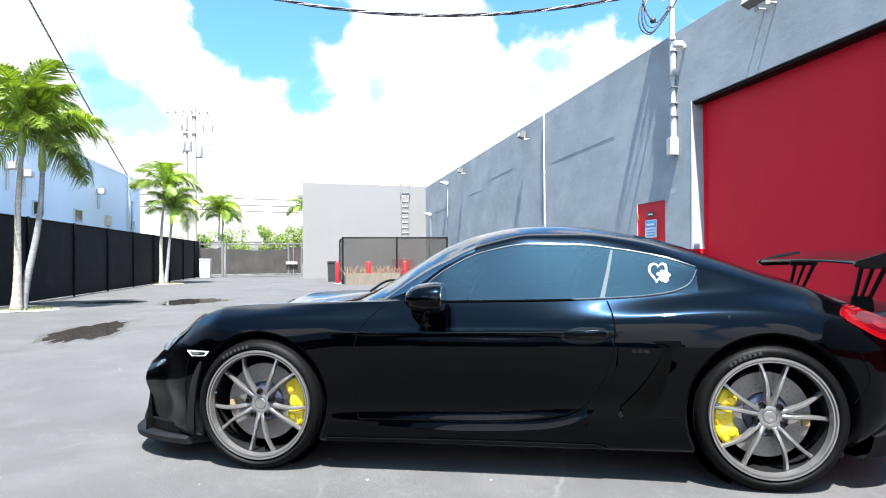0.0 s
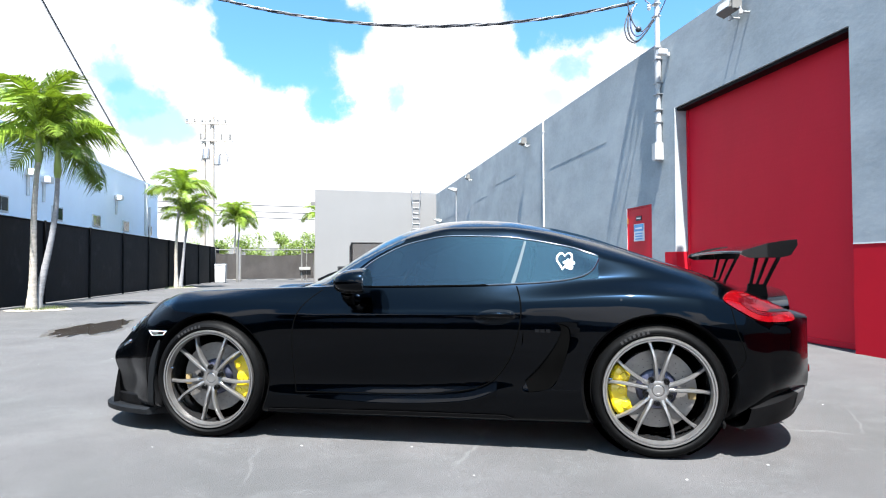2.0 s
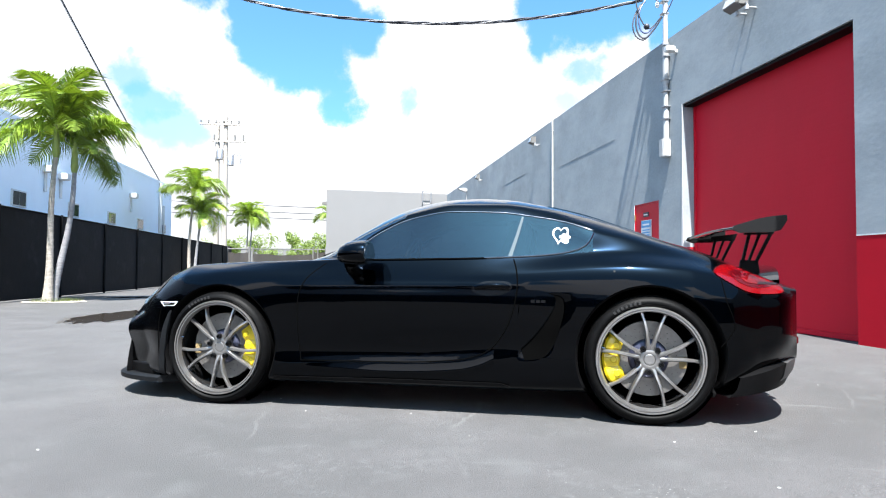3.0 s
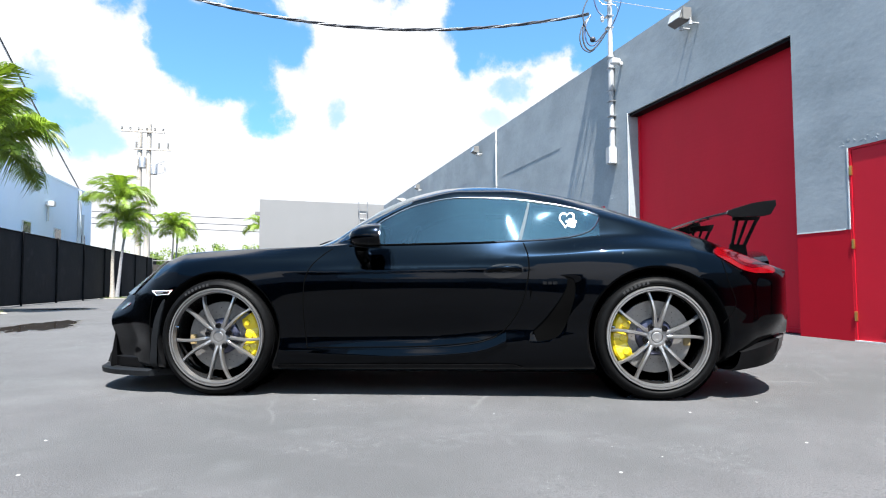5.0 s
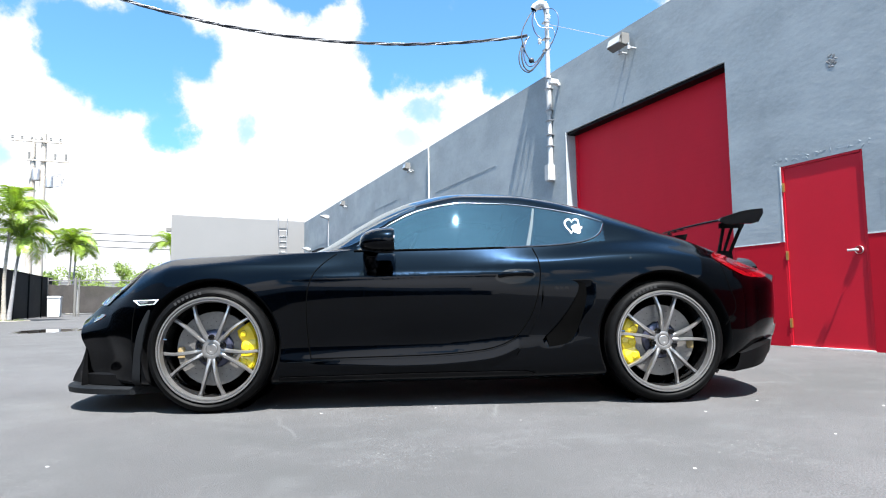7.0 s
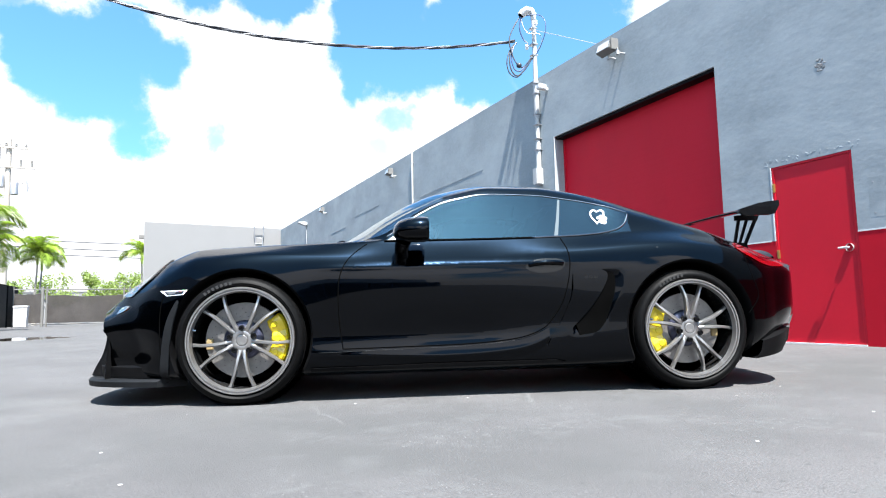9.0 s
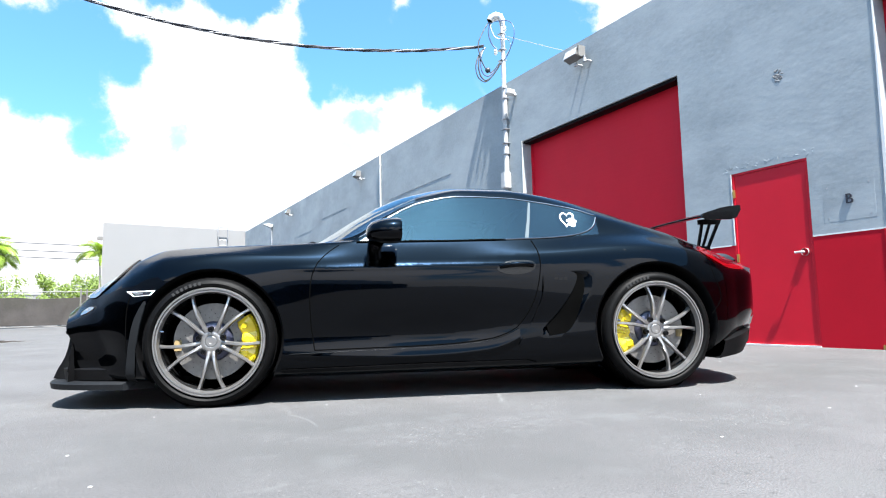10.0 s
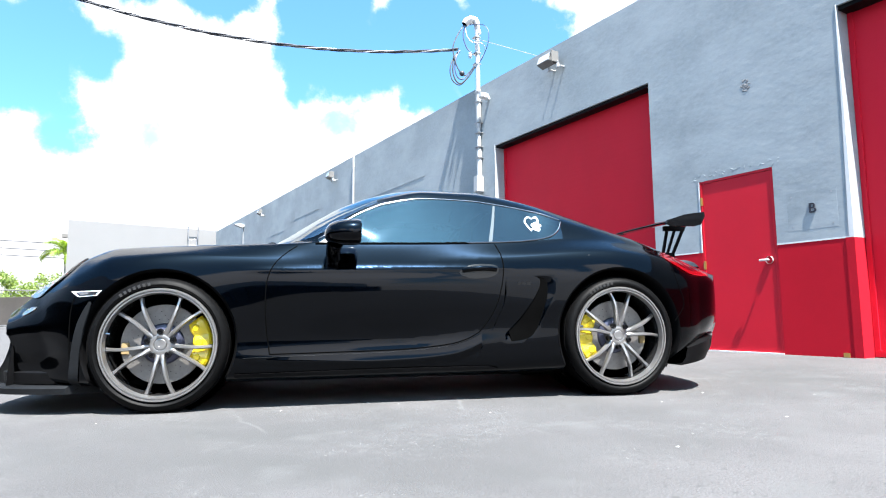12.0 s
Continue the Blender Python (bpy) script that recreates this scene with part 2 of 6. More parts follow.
def lens_material(name, color, coat=1.0):
    m = bpy.data.materials.new(name)
    m.use_nodes = True
    b = m.node_tree.nodes["Principled BSDF"]
    b.inputs["Base Color"].default_value = (*color, 1)
    b.inputs["Roughness"].default_value = 0.12
    b.inputs["Coat Weight"].default_value = coat
    b.inputs["Coat Roughness"].default_value = 0.02
    b.inputs["Subsurface Weight"].default_value = 0.2
    return m


M = {
    "asphalt": asphalt_material(),
    "paint": material("black_paint", (0.0006, 0.0015, 0.0033), rough=0.24, metal=1.0, var=0.05, coat=1.0, coat_rough=0.03, coat_ior=1.23),
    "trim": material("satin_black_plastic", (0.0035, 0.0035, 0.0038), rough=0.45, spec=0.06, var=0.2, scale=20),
    "gloss_black": material("gloss_black", (0.0021, 0.0021, 0.0024), rough=0.25, spec=0.12, var=0.05, coat=1.0, coat_ior=1.25),
    # near black: the shade of openings and gaps put into the colour
    "void": material("dark_cavity", (0.002, 0.002, 0.002), rough=1.0, var=0.2, spec=0.0),
    "lip": material("splitter_plastic", (0.0056, 0.0063, 0.0073), rough=0.55, spec=0.14, var=0.2, scale=14, grain=0.2),
    "satin": material("satin_nickel", (0.496, 0.496, 0.496), rough=0.38, metal=0.35, var=0.03),
    "chrome": material("bright_trim", (0.20, 0.21, 0.23), rough=0.14, metal=1.0, var=0.04),
    "rim": material("machined_alloy", (0.29, 0.283, 0.277), rough=0.34, metal=0.85, var=0.06, scale=18, coat=0.15, coat_rough=0.1),
    "rim_dark": material("alloy_barrel", (0.10, 0.10, 0.103), rough=0.22, metal=0.9, var=0.1),
    "tyre": material("tyre_rubber", (0.0028, 0.0028, 0.0029), rough=0.50, spec=0.07, var=0.25, scale=30, grain=0.2, grain_scale=200, bump=0.1, bump_scale=300),
    "tyre_mark": material("raised_rubber", (0.008, 0.008, 0.0085), rough=0.7, var=0.2),
    "disc": material("brake_disc_iron", (0.175, 0.167, 0.159), rough=0.45, metal=0.7, var=0.12, scale=40, stretch=(1, 1, 1)),
    "hat": material("disc_hat", (0.0429, 0.0468, 0.078), rough=0.4, metal=0.5, var=0.2),
    "caliper": material("yellow_caliper_paint", (0.54, 0.3975, 0.006), rough=0.30, var=0.06, coat=0.6),
    "pillar": material("satin_pillar_trim", (0.077, 0.0945, 0.105), rough=0.7, spec=0.05, var=0.05),
    "diffuser": material("satin_diffuser_plastic", (0.042, 0.042, 0.0434), rough=0.4, var=0.2, scale=14),
    "pad": material("brake_pad", (0.21, 0.154, 0.07), rough=0.8, var=0.2),
    "bolt": material("dark_bolt", (0.0056, 0.0056, 0.0063), rough=0.35, metal=0.7, var=0.1),
    "glass": glass_material("tinted_side_glass", (0.15, 0.20, 0.24), 0.30, (0.22, 0.38, 0.52)),
    "screen": glass_material("windscreen_glass", (0.55, 0.62, 0.60), 0.05, (0.90, 0.97, 1.0), 2.8),
    "tail": lens_material("red_tail_lens", (0.105, 0.001, 0.0025), 0.2),
    "tail_dark": lens_material("dark_red_lens", (0.05, 0.001, 0.003), 0.3),
    "amber": lens_material("clear_marker_lens", (0.55, 0.55, 0.56)),
    "head": lens_material("headlamp_lens", (0.07, 0.09, 0.11)),
    "sticker": material("white_vinyl", (0.612, 0.6192, 0.6192), rough=0.5, var=0.02),
    "seat": material("black_leather", (0.02, 0.02, 0.022), rough=0.55, var=0.2, scale=30),
    "stucco": material("blue_grey_stucco", (0.2519, 0.2816, 0.2964), rough=0.9, var=0.10, scale=1.3, grain=0.06, grain_scale=26, bump=0.15, bump_scale=9,
                       stain=(0.3223, 0.352, 0.3668), stain_scale=1.1, stain_at=(0.44, 0.70), spec=0.2, stretch=(1, 0.6, 1)),
    # bay-door red, darkened to offset the stronger sun on the hinged doors
    "red_leaf": material("red_door_paint_darkened", (0.44, 0.0058, 0.019), rough=0.5, spec=0.25, var=0.07, scale=1.1, grain=0.03, bump=0.04, bump_scale=20),
    "stucco_red": material("red_painted_stucco", (0.370, 0.0046, 0.0155), rough=0.8, var=0.06, scale=1.2, grain=0.05, bump=0.08, bump_scale=8, spec=0.15),
    "red_door": material("red_door_paint", (0.513, 0.0068, 0.0222), rough=0.58, spec=0.20, var=0.07, scale=0.9, grain=0.03, bump=0.05, bump_scale=15,
                         stretch=(1, 1, 0.5), stain=(0.5301, 0.0077, 0.0239), stain_scale=1.0, stain_at=(0.5, 0.75)),
    "white": material("white_paint", (0.56, 0.56, 0.553), rough=0.6, var=0.05, scale=3, stain=(0.42, 0.406, 0.385), stain_at=(0.62, 0.8)),
    "pale_wall": material("pale_grey_plaster", (0.1658, 0.1647, 0.1637), rough=0.9, var=0.03, scale=0.6, grain=0.04, bump=0.15, bump_scale=20,
                          stain=(0.1528, 0.1518, 0.1513), stain_scale=0.4),
    "blue_wall": material("pale_blue_plaster", (0.78, 0.85, 0.92), rough=0.9, var=0.04, scale=0.5, grain=0.04, bump=0.15, bump_scale=20,
                          stain=(0.82, 0.87, 0.92), stain_scale=0.4),
    "conduit": material("painted_conduit", (0.35, 0.357, 0.364), rough=0.5, var=0.08, scale=8, stain=(0.315, 0.301, 0.28), stain_at=(0.62, 0.8)),
    "galv": material("galvanised_steel", (0.3375, 0.3375, 0.345), rough=0.45, metal=0.8, var=0.12, scale=25),
    "cable": material("black_cable", (0.02, 0.022, 0.03), rough=0.5, var=0.2, scale=30),
    "cable_blue": material("blue_black_cable", (0.03, 0.05, 0.12), rough=0.4, var=0.2, scale=30),
    "screen_fabric": material("black_screen_fabric", (0.0045, 0.0045, 0.0056), rough=0.85, spec=0.25, var=0.25, scale=2.0, grain=0.3, grain_scale=60, bump=0.3, bump_scale=6,
                              stain=(0.016, 0.016, 0.018), stain_scale=1.5),
    "post": material("black_post_paint", (0.008, 0.008, 0.009), rough=0.9, var=0.2, spec=0.1),
    "mesh_fabric": material("brown_screen_fabric", (0.0413, 0.036, 0.0338), rough=0.85, var=0.2, scale=2, grain=0.25, grain_scale=40, alpha=0.58),
    "gate_fabric": material("faded_screen_fabric", (0.03, 0.0255, 0.0232), rough=0.85, var=0.25, scale=1.5, grain=0.25, grain_scale=30, alpha=0.96),
    "bollard": material("red_bollard_paint", (0.396, 0.0086, 0.0144), rough=0.45, var=0.08, coat=0.3),
    "timber": material("weathered_timber", (0.14, 0.1155, 0.091), rough=0.85, var=0.2, scale=9, stretch=(1, 1, 0.2), grain=0.2),
    "pole_wood": material("utility_pole_wood", (0.3225, 0.2925, 0.255), rough=0.9, var=0.2, scale=6, stretch=(1, 1, 0.1), grain=0.2),
    "dry": material("dry_branches", (0.21, 0.126, 0.077), rough=0.9, var=0.4, scale=9),
    "bark": material("palm_bark", (0.294, 0.266, 0.231), rough=0.9, var=0.25, scale=7, stretch=(1, 1, 3), grain=0.25, grain_scale=60, bump=0.5, bump_scale=30,
                     stain=(0.175, 0.154, 0.126), stain_scale=4),
    "bark_dark": material("grey_palm_bark", (0.189, 0.189, 0.196), rough=0.9, var=0.25, scale=7, stretch=(1, 1, 3), grain=0.25, grain_scale=60, bump=0.5, bump_scale=30),
    "shaft": material("green_crownshaft", (0.196, 0.252, 0.056), rough=0.5, var=0.2, scale=8, stretch=(1, 1, 0.3)),
    "frond": leaf_material("palm_leaf", (0.147, 0.217, 0.0252), rough=0.42, var=0.4, scale=3, grain=0.25, grain_scale=14, piece=0.35),
    "leaf": leaf_material("shrub_leaf", (0.15, 0.21, 0.045), rough=0.6, var=0.4, scale=2, grain=0.3, grain_scale=10),
    "grass": leaf_material("grass_blades", (0.091, 0.119, 0.035), rough=0.7, var=0.4, scale=8),
    "gravel": material("pale_planting_bed", (0.2142, 0.1963, 0.1666), rough=0.95, var=0.25, scale=12, grain=0.4, grain_scale=90, bump=0.6, bump_scale=60),
    "water": material("murky_puddle", (0.035, 0.030, 0.026), rough=0.04, var=0.2, scale=2, spec=0.6),
    "window": material("dark_window_glass", (0.03, 0.04, 0.04), rough=0.06, var=0.3, spec=0.8),
    "lamp_glass": material("lamp_lens", (0.255, 0.285, 0.315), rough=0.25, var=0.08, coat=0.6),
    "lamp_body": material("lamp_housing", (0.1275, 0.1237, 0.1162), rough=0.6, var=0.1, scale=12),
    "brass": material("brass_hinge", (0.5625, 0.375, 0.12), rough=0.35, metal=0.9, var=0.1),
    "sign_blue": material("sign_blue", (0.08, 0.264, 0.496), rough=0.5, var=0.03),
    "sign_white": material("sign_white", (0.5625, 0.585, 0.6), rough=0.5, var=0.03),
    "sign_black": material("sign_black", (0.02, 0.02, 0.03), rough=0.5, var=0.03),
    "bin_black": material("black_bin_plastic", (0.02, 0.02, 0.022), rough=0.5, var=0.15),
    "bin_white": material("white_bin_plastic", (0.54, 0.5475, 0.555), rough=0.5, var=0.05),
    # shade of the unseen rear blocks is put into this dark colour
    "dark_wall": material("plaster_darkened_for_shade", (0.045, 0.043, 0.042), rough=0.9, var=0.15, scale=0.8, grain=0.1, bump=0.2, bump_scale=15),
    "damp": material("damp_dirty_asphalt", (0.0449, 0.0402, 0.0349), rough=0.55, var=0.3, scale=5, grain=0.3, grain_scale=90, bump=0.3, bump_scale=120),
    "concrete": material("concrete", (0.266, 0.259, 0.245), rough=0.9, var=0.12, scale=2, grain=0.15, bump=0.3, bump_scale=40),
}


# ---------------------------------------------------------------- mesh helpers
def link_mesh(name, bm, mat, parent=None, smooth=True, at=None):
    me = bpy.data.meshes.new(name)
    bmesh.ops.recalc_face_normals(bm, faces=bm.faces)
    bm.to_mesh(me)
    bm.free()
    for p in me.polygons:
        p.use_smooth = smooth
    if smooth:
        me.set_sharp_from_angle(angle=radians(48))
    me.materials.append(M[mat] if isinstance(mat, str) else mat)
    ob = new(name, me)
    if at is not None:
        ob.matrix_basis = at
    if parent is not None:
        ob.parent = parent
    return ob


def part(name, bm, mat, parent, label="", smooth=False, at=None):
    ob = link_mesh(name, bm, mat, parent, smooth, at)
    if label:
        tagged(ob, label)
    return ob


def empty(name, m, label, category, group="", kind=""):
    ob = new(name)
    ob.empty_display_size = 0.1
    ob.matrix_basis = m
    return tagged(ob, label, category, group, kind)


def box(bm, x0, x1, y0, y1, z0, z1, bevel=0.0):
    r = bmesh.ops.create_cube(bm, size=1.0, matrix=Matrix.LocRotScale(((x0 + x1) / 2, (y0 + y1) / 2, (z0 + z1) / 2), None, (x1 - x0, y1 - y0, z1 - z0)))
    if bevel:
        vs = r["verts"]
        es = list({e for v in vs for e in v.link_edges})
        bmesh.ops.bevel(bm, geom=es, offset=bevel, segments=2, affect="EDGES")
    return bm


def boxed(*a, bevel=0.0):
    return box(bmesh.new(), *a, bevel=bevel)


def tube(bm, points, radius, sides=8, closed=False, cap=True):
    """A round bar along the points; radius is one number or one for each point."""
    pts = [Vector(p) for p in points]
    n = len(pts)
    rad = radius if isinstance(radius, (list, tuple)) else [radius] * n
    rings = []
    ref = None
    for i, p in enumerate(pts):
        a = pts[(i - 1) % n] if (closed or i > 0) else p
        b = pts[(i + 1) % n] if (closed or i < n - 1) else p
        d = (b - a).normalized()
        if ref is None:
            ref = d.orthogonal().normalized()
        ref = (ref - d * ref.dot(d))
        ref = ref.normalized() if ref.length > 1e-6 else d.orthogonal().normalized()
        side = d.cross(ref)
        rings.append([bm.verts.new(p + rad[i] * (math.cos(2 * math.pi * k / sides) * ref + math.sin(2 * math.pi * k / sides) * side)) for k in range(sides)])
    for i in range(n if closed else n - 1):
        r0, r1 = rings[i], rings[(i + 1) % n]
        for k in range(sides):
            bm.faces.new((r0[k], r0[(k + 1) % sides], r1[(k + 1) % sides], r1[k]))
    if cap and not closed:
        bm.faces.new(rings[0][::-1])
        bm.faces.new(rings[-1])
    return bm


def lathe(bm, profile, seg=64, axis="y", closed=False, cap=False):
    """Turns (radius, along) pairs about the axis."""
    rings = []
    for r, a in profile:
        ring = []
        for k in range(seg):
            c, s = math.cos(2 * math.pi * k / seg), math.sin(2 * math.pi * k / seg)
            ring.append(bm.verts.new((r * c, a, r * s) if axis == "y" else (r * c, r * s, a)))
        rings.append(ring)
    last = len(rings) if closed else len(rings) - 1
    for i in range(last):
        r0, r1 = rings[i], rings[(i + 1) % len(rings)]
        for k in range(seg):
            bm.faces.new((r0[k], r0[(k + 1) % seg], r1[(k + 1) % seg], r1[k]))
    if cap:
        for ring, (r, _) in ((rings[0], profile[0]), (rings[-1], profile[-1])):
            if r > 1e-4:
                bm.faces.new(ring)
    return bm


def prism(bm, outline, axis, a0, a1, bevel=0.0):
    """Extrudes a closed outline of pairs along an axis: 'y' takes (x, z) pairs, 'x' (y, z), 'z' (x, y)."""
    def at(p, a):
        return {"y": (p[0], a, p[1]), "x": (a, p[0], p[1]), "z": (p[0], p[1], a)}[axis]
    lo = [bm.verts.new(at(p, a0)) for p in outline]
    hi = [bm.verts.new(at(p, a1)) for p in outline]
    n = len(outline)
    faces = [bm.faces.new(lo[::-1]), bm.faces.new(hi)]
    for i in range(n):
        faces.append(bm.faces.new((lo[i], lo[(i + 1) % n], hi[(i + 1) % n], hi[i])))
    if bevel:
        es = list({e for f in faces[:2] for e in f.edges})
        bmesh.ops.bevel(bm, geom=es, offset=bevel, segments=2, affect="EDGES")
    return bm


# ---------------------------------------------------------------- ground
def sheet(name, x0, x1, y0, y1, z, mat, nx=1, ny=1):
    bm = bmesh.new()
    grid = [[bm.verts.new((x0 + (x1 - x0) * i / nx, y0 + (y1 - y0) * j / ny, z)) for i in range(nx + 1)] for j in range(ny + 1)]
    for j in range(ny):
        for i in range(nx):
            bm.faces.new((grid[j][i], grid[j][i + 1], grid[j + 1][i + 1], grid[j + 1][i]))
    return link_mesh(name, bm, mat)


ground = sheet("ground", -600, 600, -600, 600, 0.0, "asphalt", 24, 24)
tagged(ground, "worn grey asphalt yard with pale grit and scuffs", "ground", kind="structure")


def blob_outline(cx, cy, rx, ry, turn, seed, rough=0.22, n=96):
    rnd = random.Random(seed)
    phase = [rnd.uniform(0, 6.28) for _ in range(5)]
    out = []
    for k in range(n):
        a = 2 * math.pi * k / n
        r = 1 + rough * (sum(math.sin((i + 2) * a + phase[i]) / (i + 1.5) for i in range(5)) + 0.30 * math.sin(11 * a + phase[1]) + 0.26 * math.sin(19 * a + phase[2]))
        x, y = rx * r * math.cos(a), ry * r * math.sin(a)
        out.append((cx + x * math.cos(turn) - y * math.sin(turn), cy + x * math.sin(turn) + y * math.cos(turn)))
    return out


def flat_patch(name, outline, z, mat, height=0.003):
    """A low lens of material on the ground, thin at its rim."""
    bm = bmesh.new()
    cx = sum(p[0] for p in outline) / len(outline)
    cy = sum(p[1] for p in outline) / len(outline)
    rim = [bm.verts.new((x, y, z - 0.002)) for x, y in outline]
    inner = [bm.verts.new((cx + (x - cx) * 0.94, cy + (y - cy) * 0.94, z + height)) for x, y in outline]
    n = len(rim)
    for i in range(n):
        bm.faces.new((rim[i], rim[(i + 1) % n], inner[(i + 1) % n], inner[i]))
    bm.faces.new(inner)
    return link_mesh(name, bm, mat, None, False)


# the third patch is put in for a dark streaky shadow, not water
for seed, (cx, cy, rx, ry, turn) in enumerate([(-3.18, 7.05, 0.38, 1.62, 0.06), (-2.98, 13.8, 0.66, 1.45, -0.08), (-5.0, 14.0, 0.8, 0.5, 0.3)]):
    p = flat_patch("puddle", blob_outline(cx, cy, rx, ry, turn, seed + 3), 0.001, "water")
    tagged(p, "shallow murky rain puddle on the asphalt, the third one standing in for a shadow", "puddle", "puddles")
    rim = flat_patch("damp_rim", blob_outline(cx, cy, rx * 1.16, ry * 1.10, turn, seed + 3, 0.24), 0.0006, "damp", 0.0012)
    rim.parent = p
    tagged(rim, "damp brown dirt round the water, and round the shadow patch")


# ---------------------------------------------------------------- the blue-grey unit building
WALL = 6.34
THICK = 0.32
WAINSCOT = 1.21


def top_z(y):
    return 4.90 + (y - 2.0) * 0.0115


def wall_block(name, y0, y1, z0, z1, mat, x0=WALL, x1=WALL + THICK, parent=None, sloped=False):
    bm = bmesh.new()
    za, zb = (top_z(y0), top_z(y1)) if sloped else (z1, z1)
    prism(bm, [(y0, z0), (y1, z0), (y1, zb), (y0, za)], "x", x0, x1)
    return link_mesh(name, bm, mat, parent, False)


BAY_1 = (2.23, 5.86, 3.65)
BAY_2 = (-3.88, -0.24, 3.65)
DOOR_A = (0.56, 1.51, 2.10)
DOOR_C = (6.70, 7.68, 2.10)
unit = empty("unit_building", pose(0, 0, 0), "long blue-grey stuccoed unit building with a red painted base", "building", kind="structure")


def build_unit_walls():
    edges = [-30.0, BAY_2[0], BAY_2[1], DOOR_A[0], DOOR_A[1], BAY_1[0], BAY_1[1], DOOR_C[0], DOOR_C[1], 32.47]
    heads = {BAY_2[0]: 3.65, DOOR_A[0]: 2.10, BAY_1[0]: 3.65, DOOR_C[0]: 2.10}
    for a, b in zip(edges[:-1], edges[1:]):
        if a in heads:
            tagged(wall_block("wall", a, b, heads[a], 0, "stucco", parent=unit, sloped=True), "blue-grey stucco over an opening")
        elif b <= 6.75:
            hi = 6.25 if b > 6 else b
            tagged(wall_block("wall_base", a, hi, 0.0, WAINSCOT, "stucco_red", parent=unit), "red painted wall base")
            tagged(wall_block("wall", a, b, WAINSCOT if hi == b else 0.0, 0, "stucco", parent=unit, sloped=True) if hi == b else
                   wall_block("wall", a, hi, WAINSCOT, 0, "stucco", parent=unit, sloped=True), "blue-grey stucco wall")
            if hi != b:
                tagged(wall_block("wall", hi, b, 0.0, 0, "stucco", parent=unit, sloped=True), "blue-grey stucco wall")
        else:
            tagged(wall_block("wall", a, b, 0.0, 0, "stucco", parent=unit, sloped=True), "blue-grey stucco wall")
    bm = bmesh.new()
    prism(bm, [(-30, top_z(-30) - 0.35), (32.47, top_z(32.47) - 0.35), (32.47, top_z(32.47) - 0.25), (-30, top_z(-30) - 0.25)], "x", WALL + THICK, 22)
    part("roof", bm, "concrete", unit)
    part("rear_wall", boxed(22, 22.3, -30, 32.47, 0, 4.8), "stucco", unit)
    part("end_wall", boxed(WALL + THICK, 22, -30, -29.7, 0, 4.0), "stucco", unit)
    # a pale painted line where red meets blue-grey
    for a, b in ((BAY_2[1], DOOR_A[0]), (DOOR_A[1] + 0.06, BAY_1[0])):
        part("paint_line", boxed(WALL - 0.003, WALL + 0.01, a, b, WAINSCOT - 0.004, WAINSCOT + 0.012), "white", unit)


build_unit_walls()


def roller_door(bay, name):
    """A steel bay door of shallow slats, set back in its opening, with its jambs and head."""
    y0, y1, z1 = bay
    door = empty(name, pose(WALL + 0.22, (y0 + y1) / 2, 0), "closed red painted steel bay door set back in the wall", "bay door", "bay doors", "structure")
    w = (y1 - y0) / 2 - 0.004
    bm = bmesh.new()
    n = 36
    rows = []
    for i in range(n * 4 + 1):
        z = 0.012 + (z1 - 0.02) * i / (n * 4)
        off = (0.0, 0.0, 0.0, 0.0003)[i % 4]
        rows.append([bm.verts.new((off, -w, z)), bm.verts.new((off, w, z))])
    for a, b in zip(rows[:-1], rows[1:]):
        bm.faces.new((a[0], a[1], b[1], b[0]))
    part("curtain", bm, "red_door", door)
    # added black strip: puts the soffit's shade into colour
    part("head_hood", boxed(-0.19, -0.004, -w, w, z1 - 0.045, z1 - 0.003), "trim", door, "dark strip standing in for the shade under the lintel")
    part("bottom_bar", boxed(-0.025, 0.02, -w, w, 0.006, 0.07, bevel=0.004), "red_door", door)
    part("guide", boxed(-0.02, 0.03, -w, -w + 0.05, 0.004, z1 - 0.01), "red_door", door)
    part("guide", boxed(-0.02, 0.03, w - 0.05, w, 0.004, z1 - 0.01), "red_door", door)
    return door


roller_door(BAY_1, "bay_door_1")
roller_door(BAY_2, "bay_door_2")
for bay in (BAY_1, BAY_2):
    # steel angle on the far jamb, red up to the painted base and white above, wider towards its foot
    y = bay[1]
    guard = empty("jamb_guard", pose(WALL, y, 0), "steel corner guard on the bay jamb, white over red", "jamb guard", "jamb guards", "structure")
    bm = bmesh.new()
    prism(bm, [(0.001, WAINSCOT), (0.052, WAINSCOT), (0.024, 2.6), (0.010, 3.66), (0.001, 3.66)], "x", -0.006, 0.004)
    part("upper_guard", bm, "white", guard)
    part("lower_guard", boxed(-0.006, 0.004, 0.001, 0.085, 0.0, WAINSCOT), "stucco_red", guard)


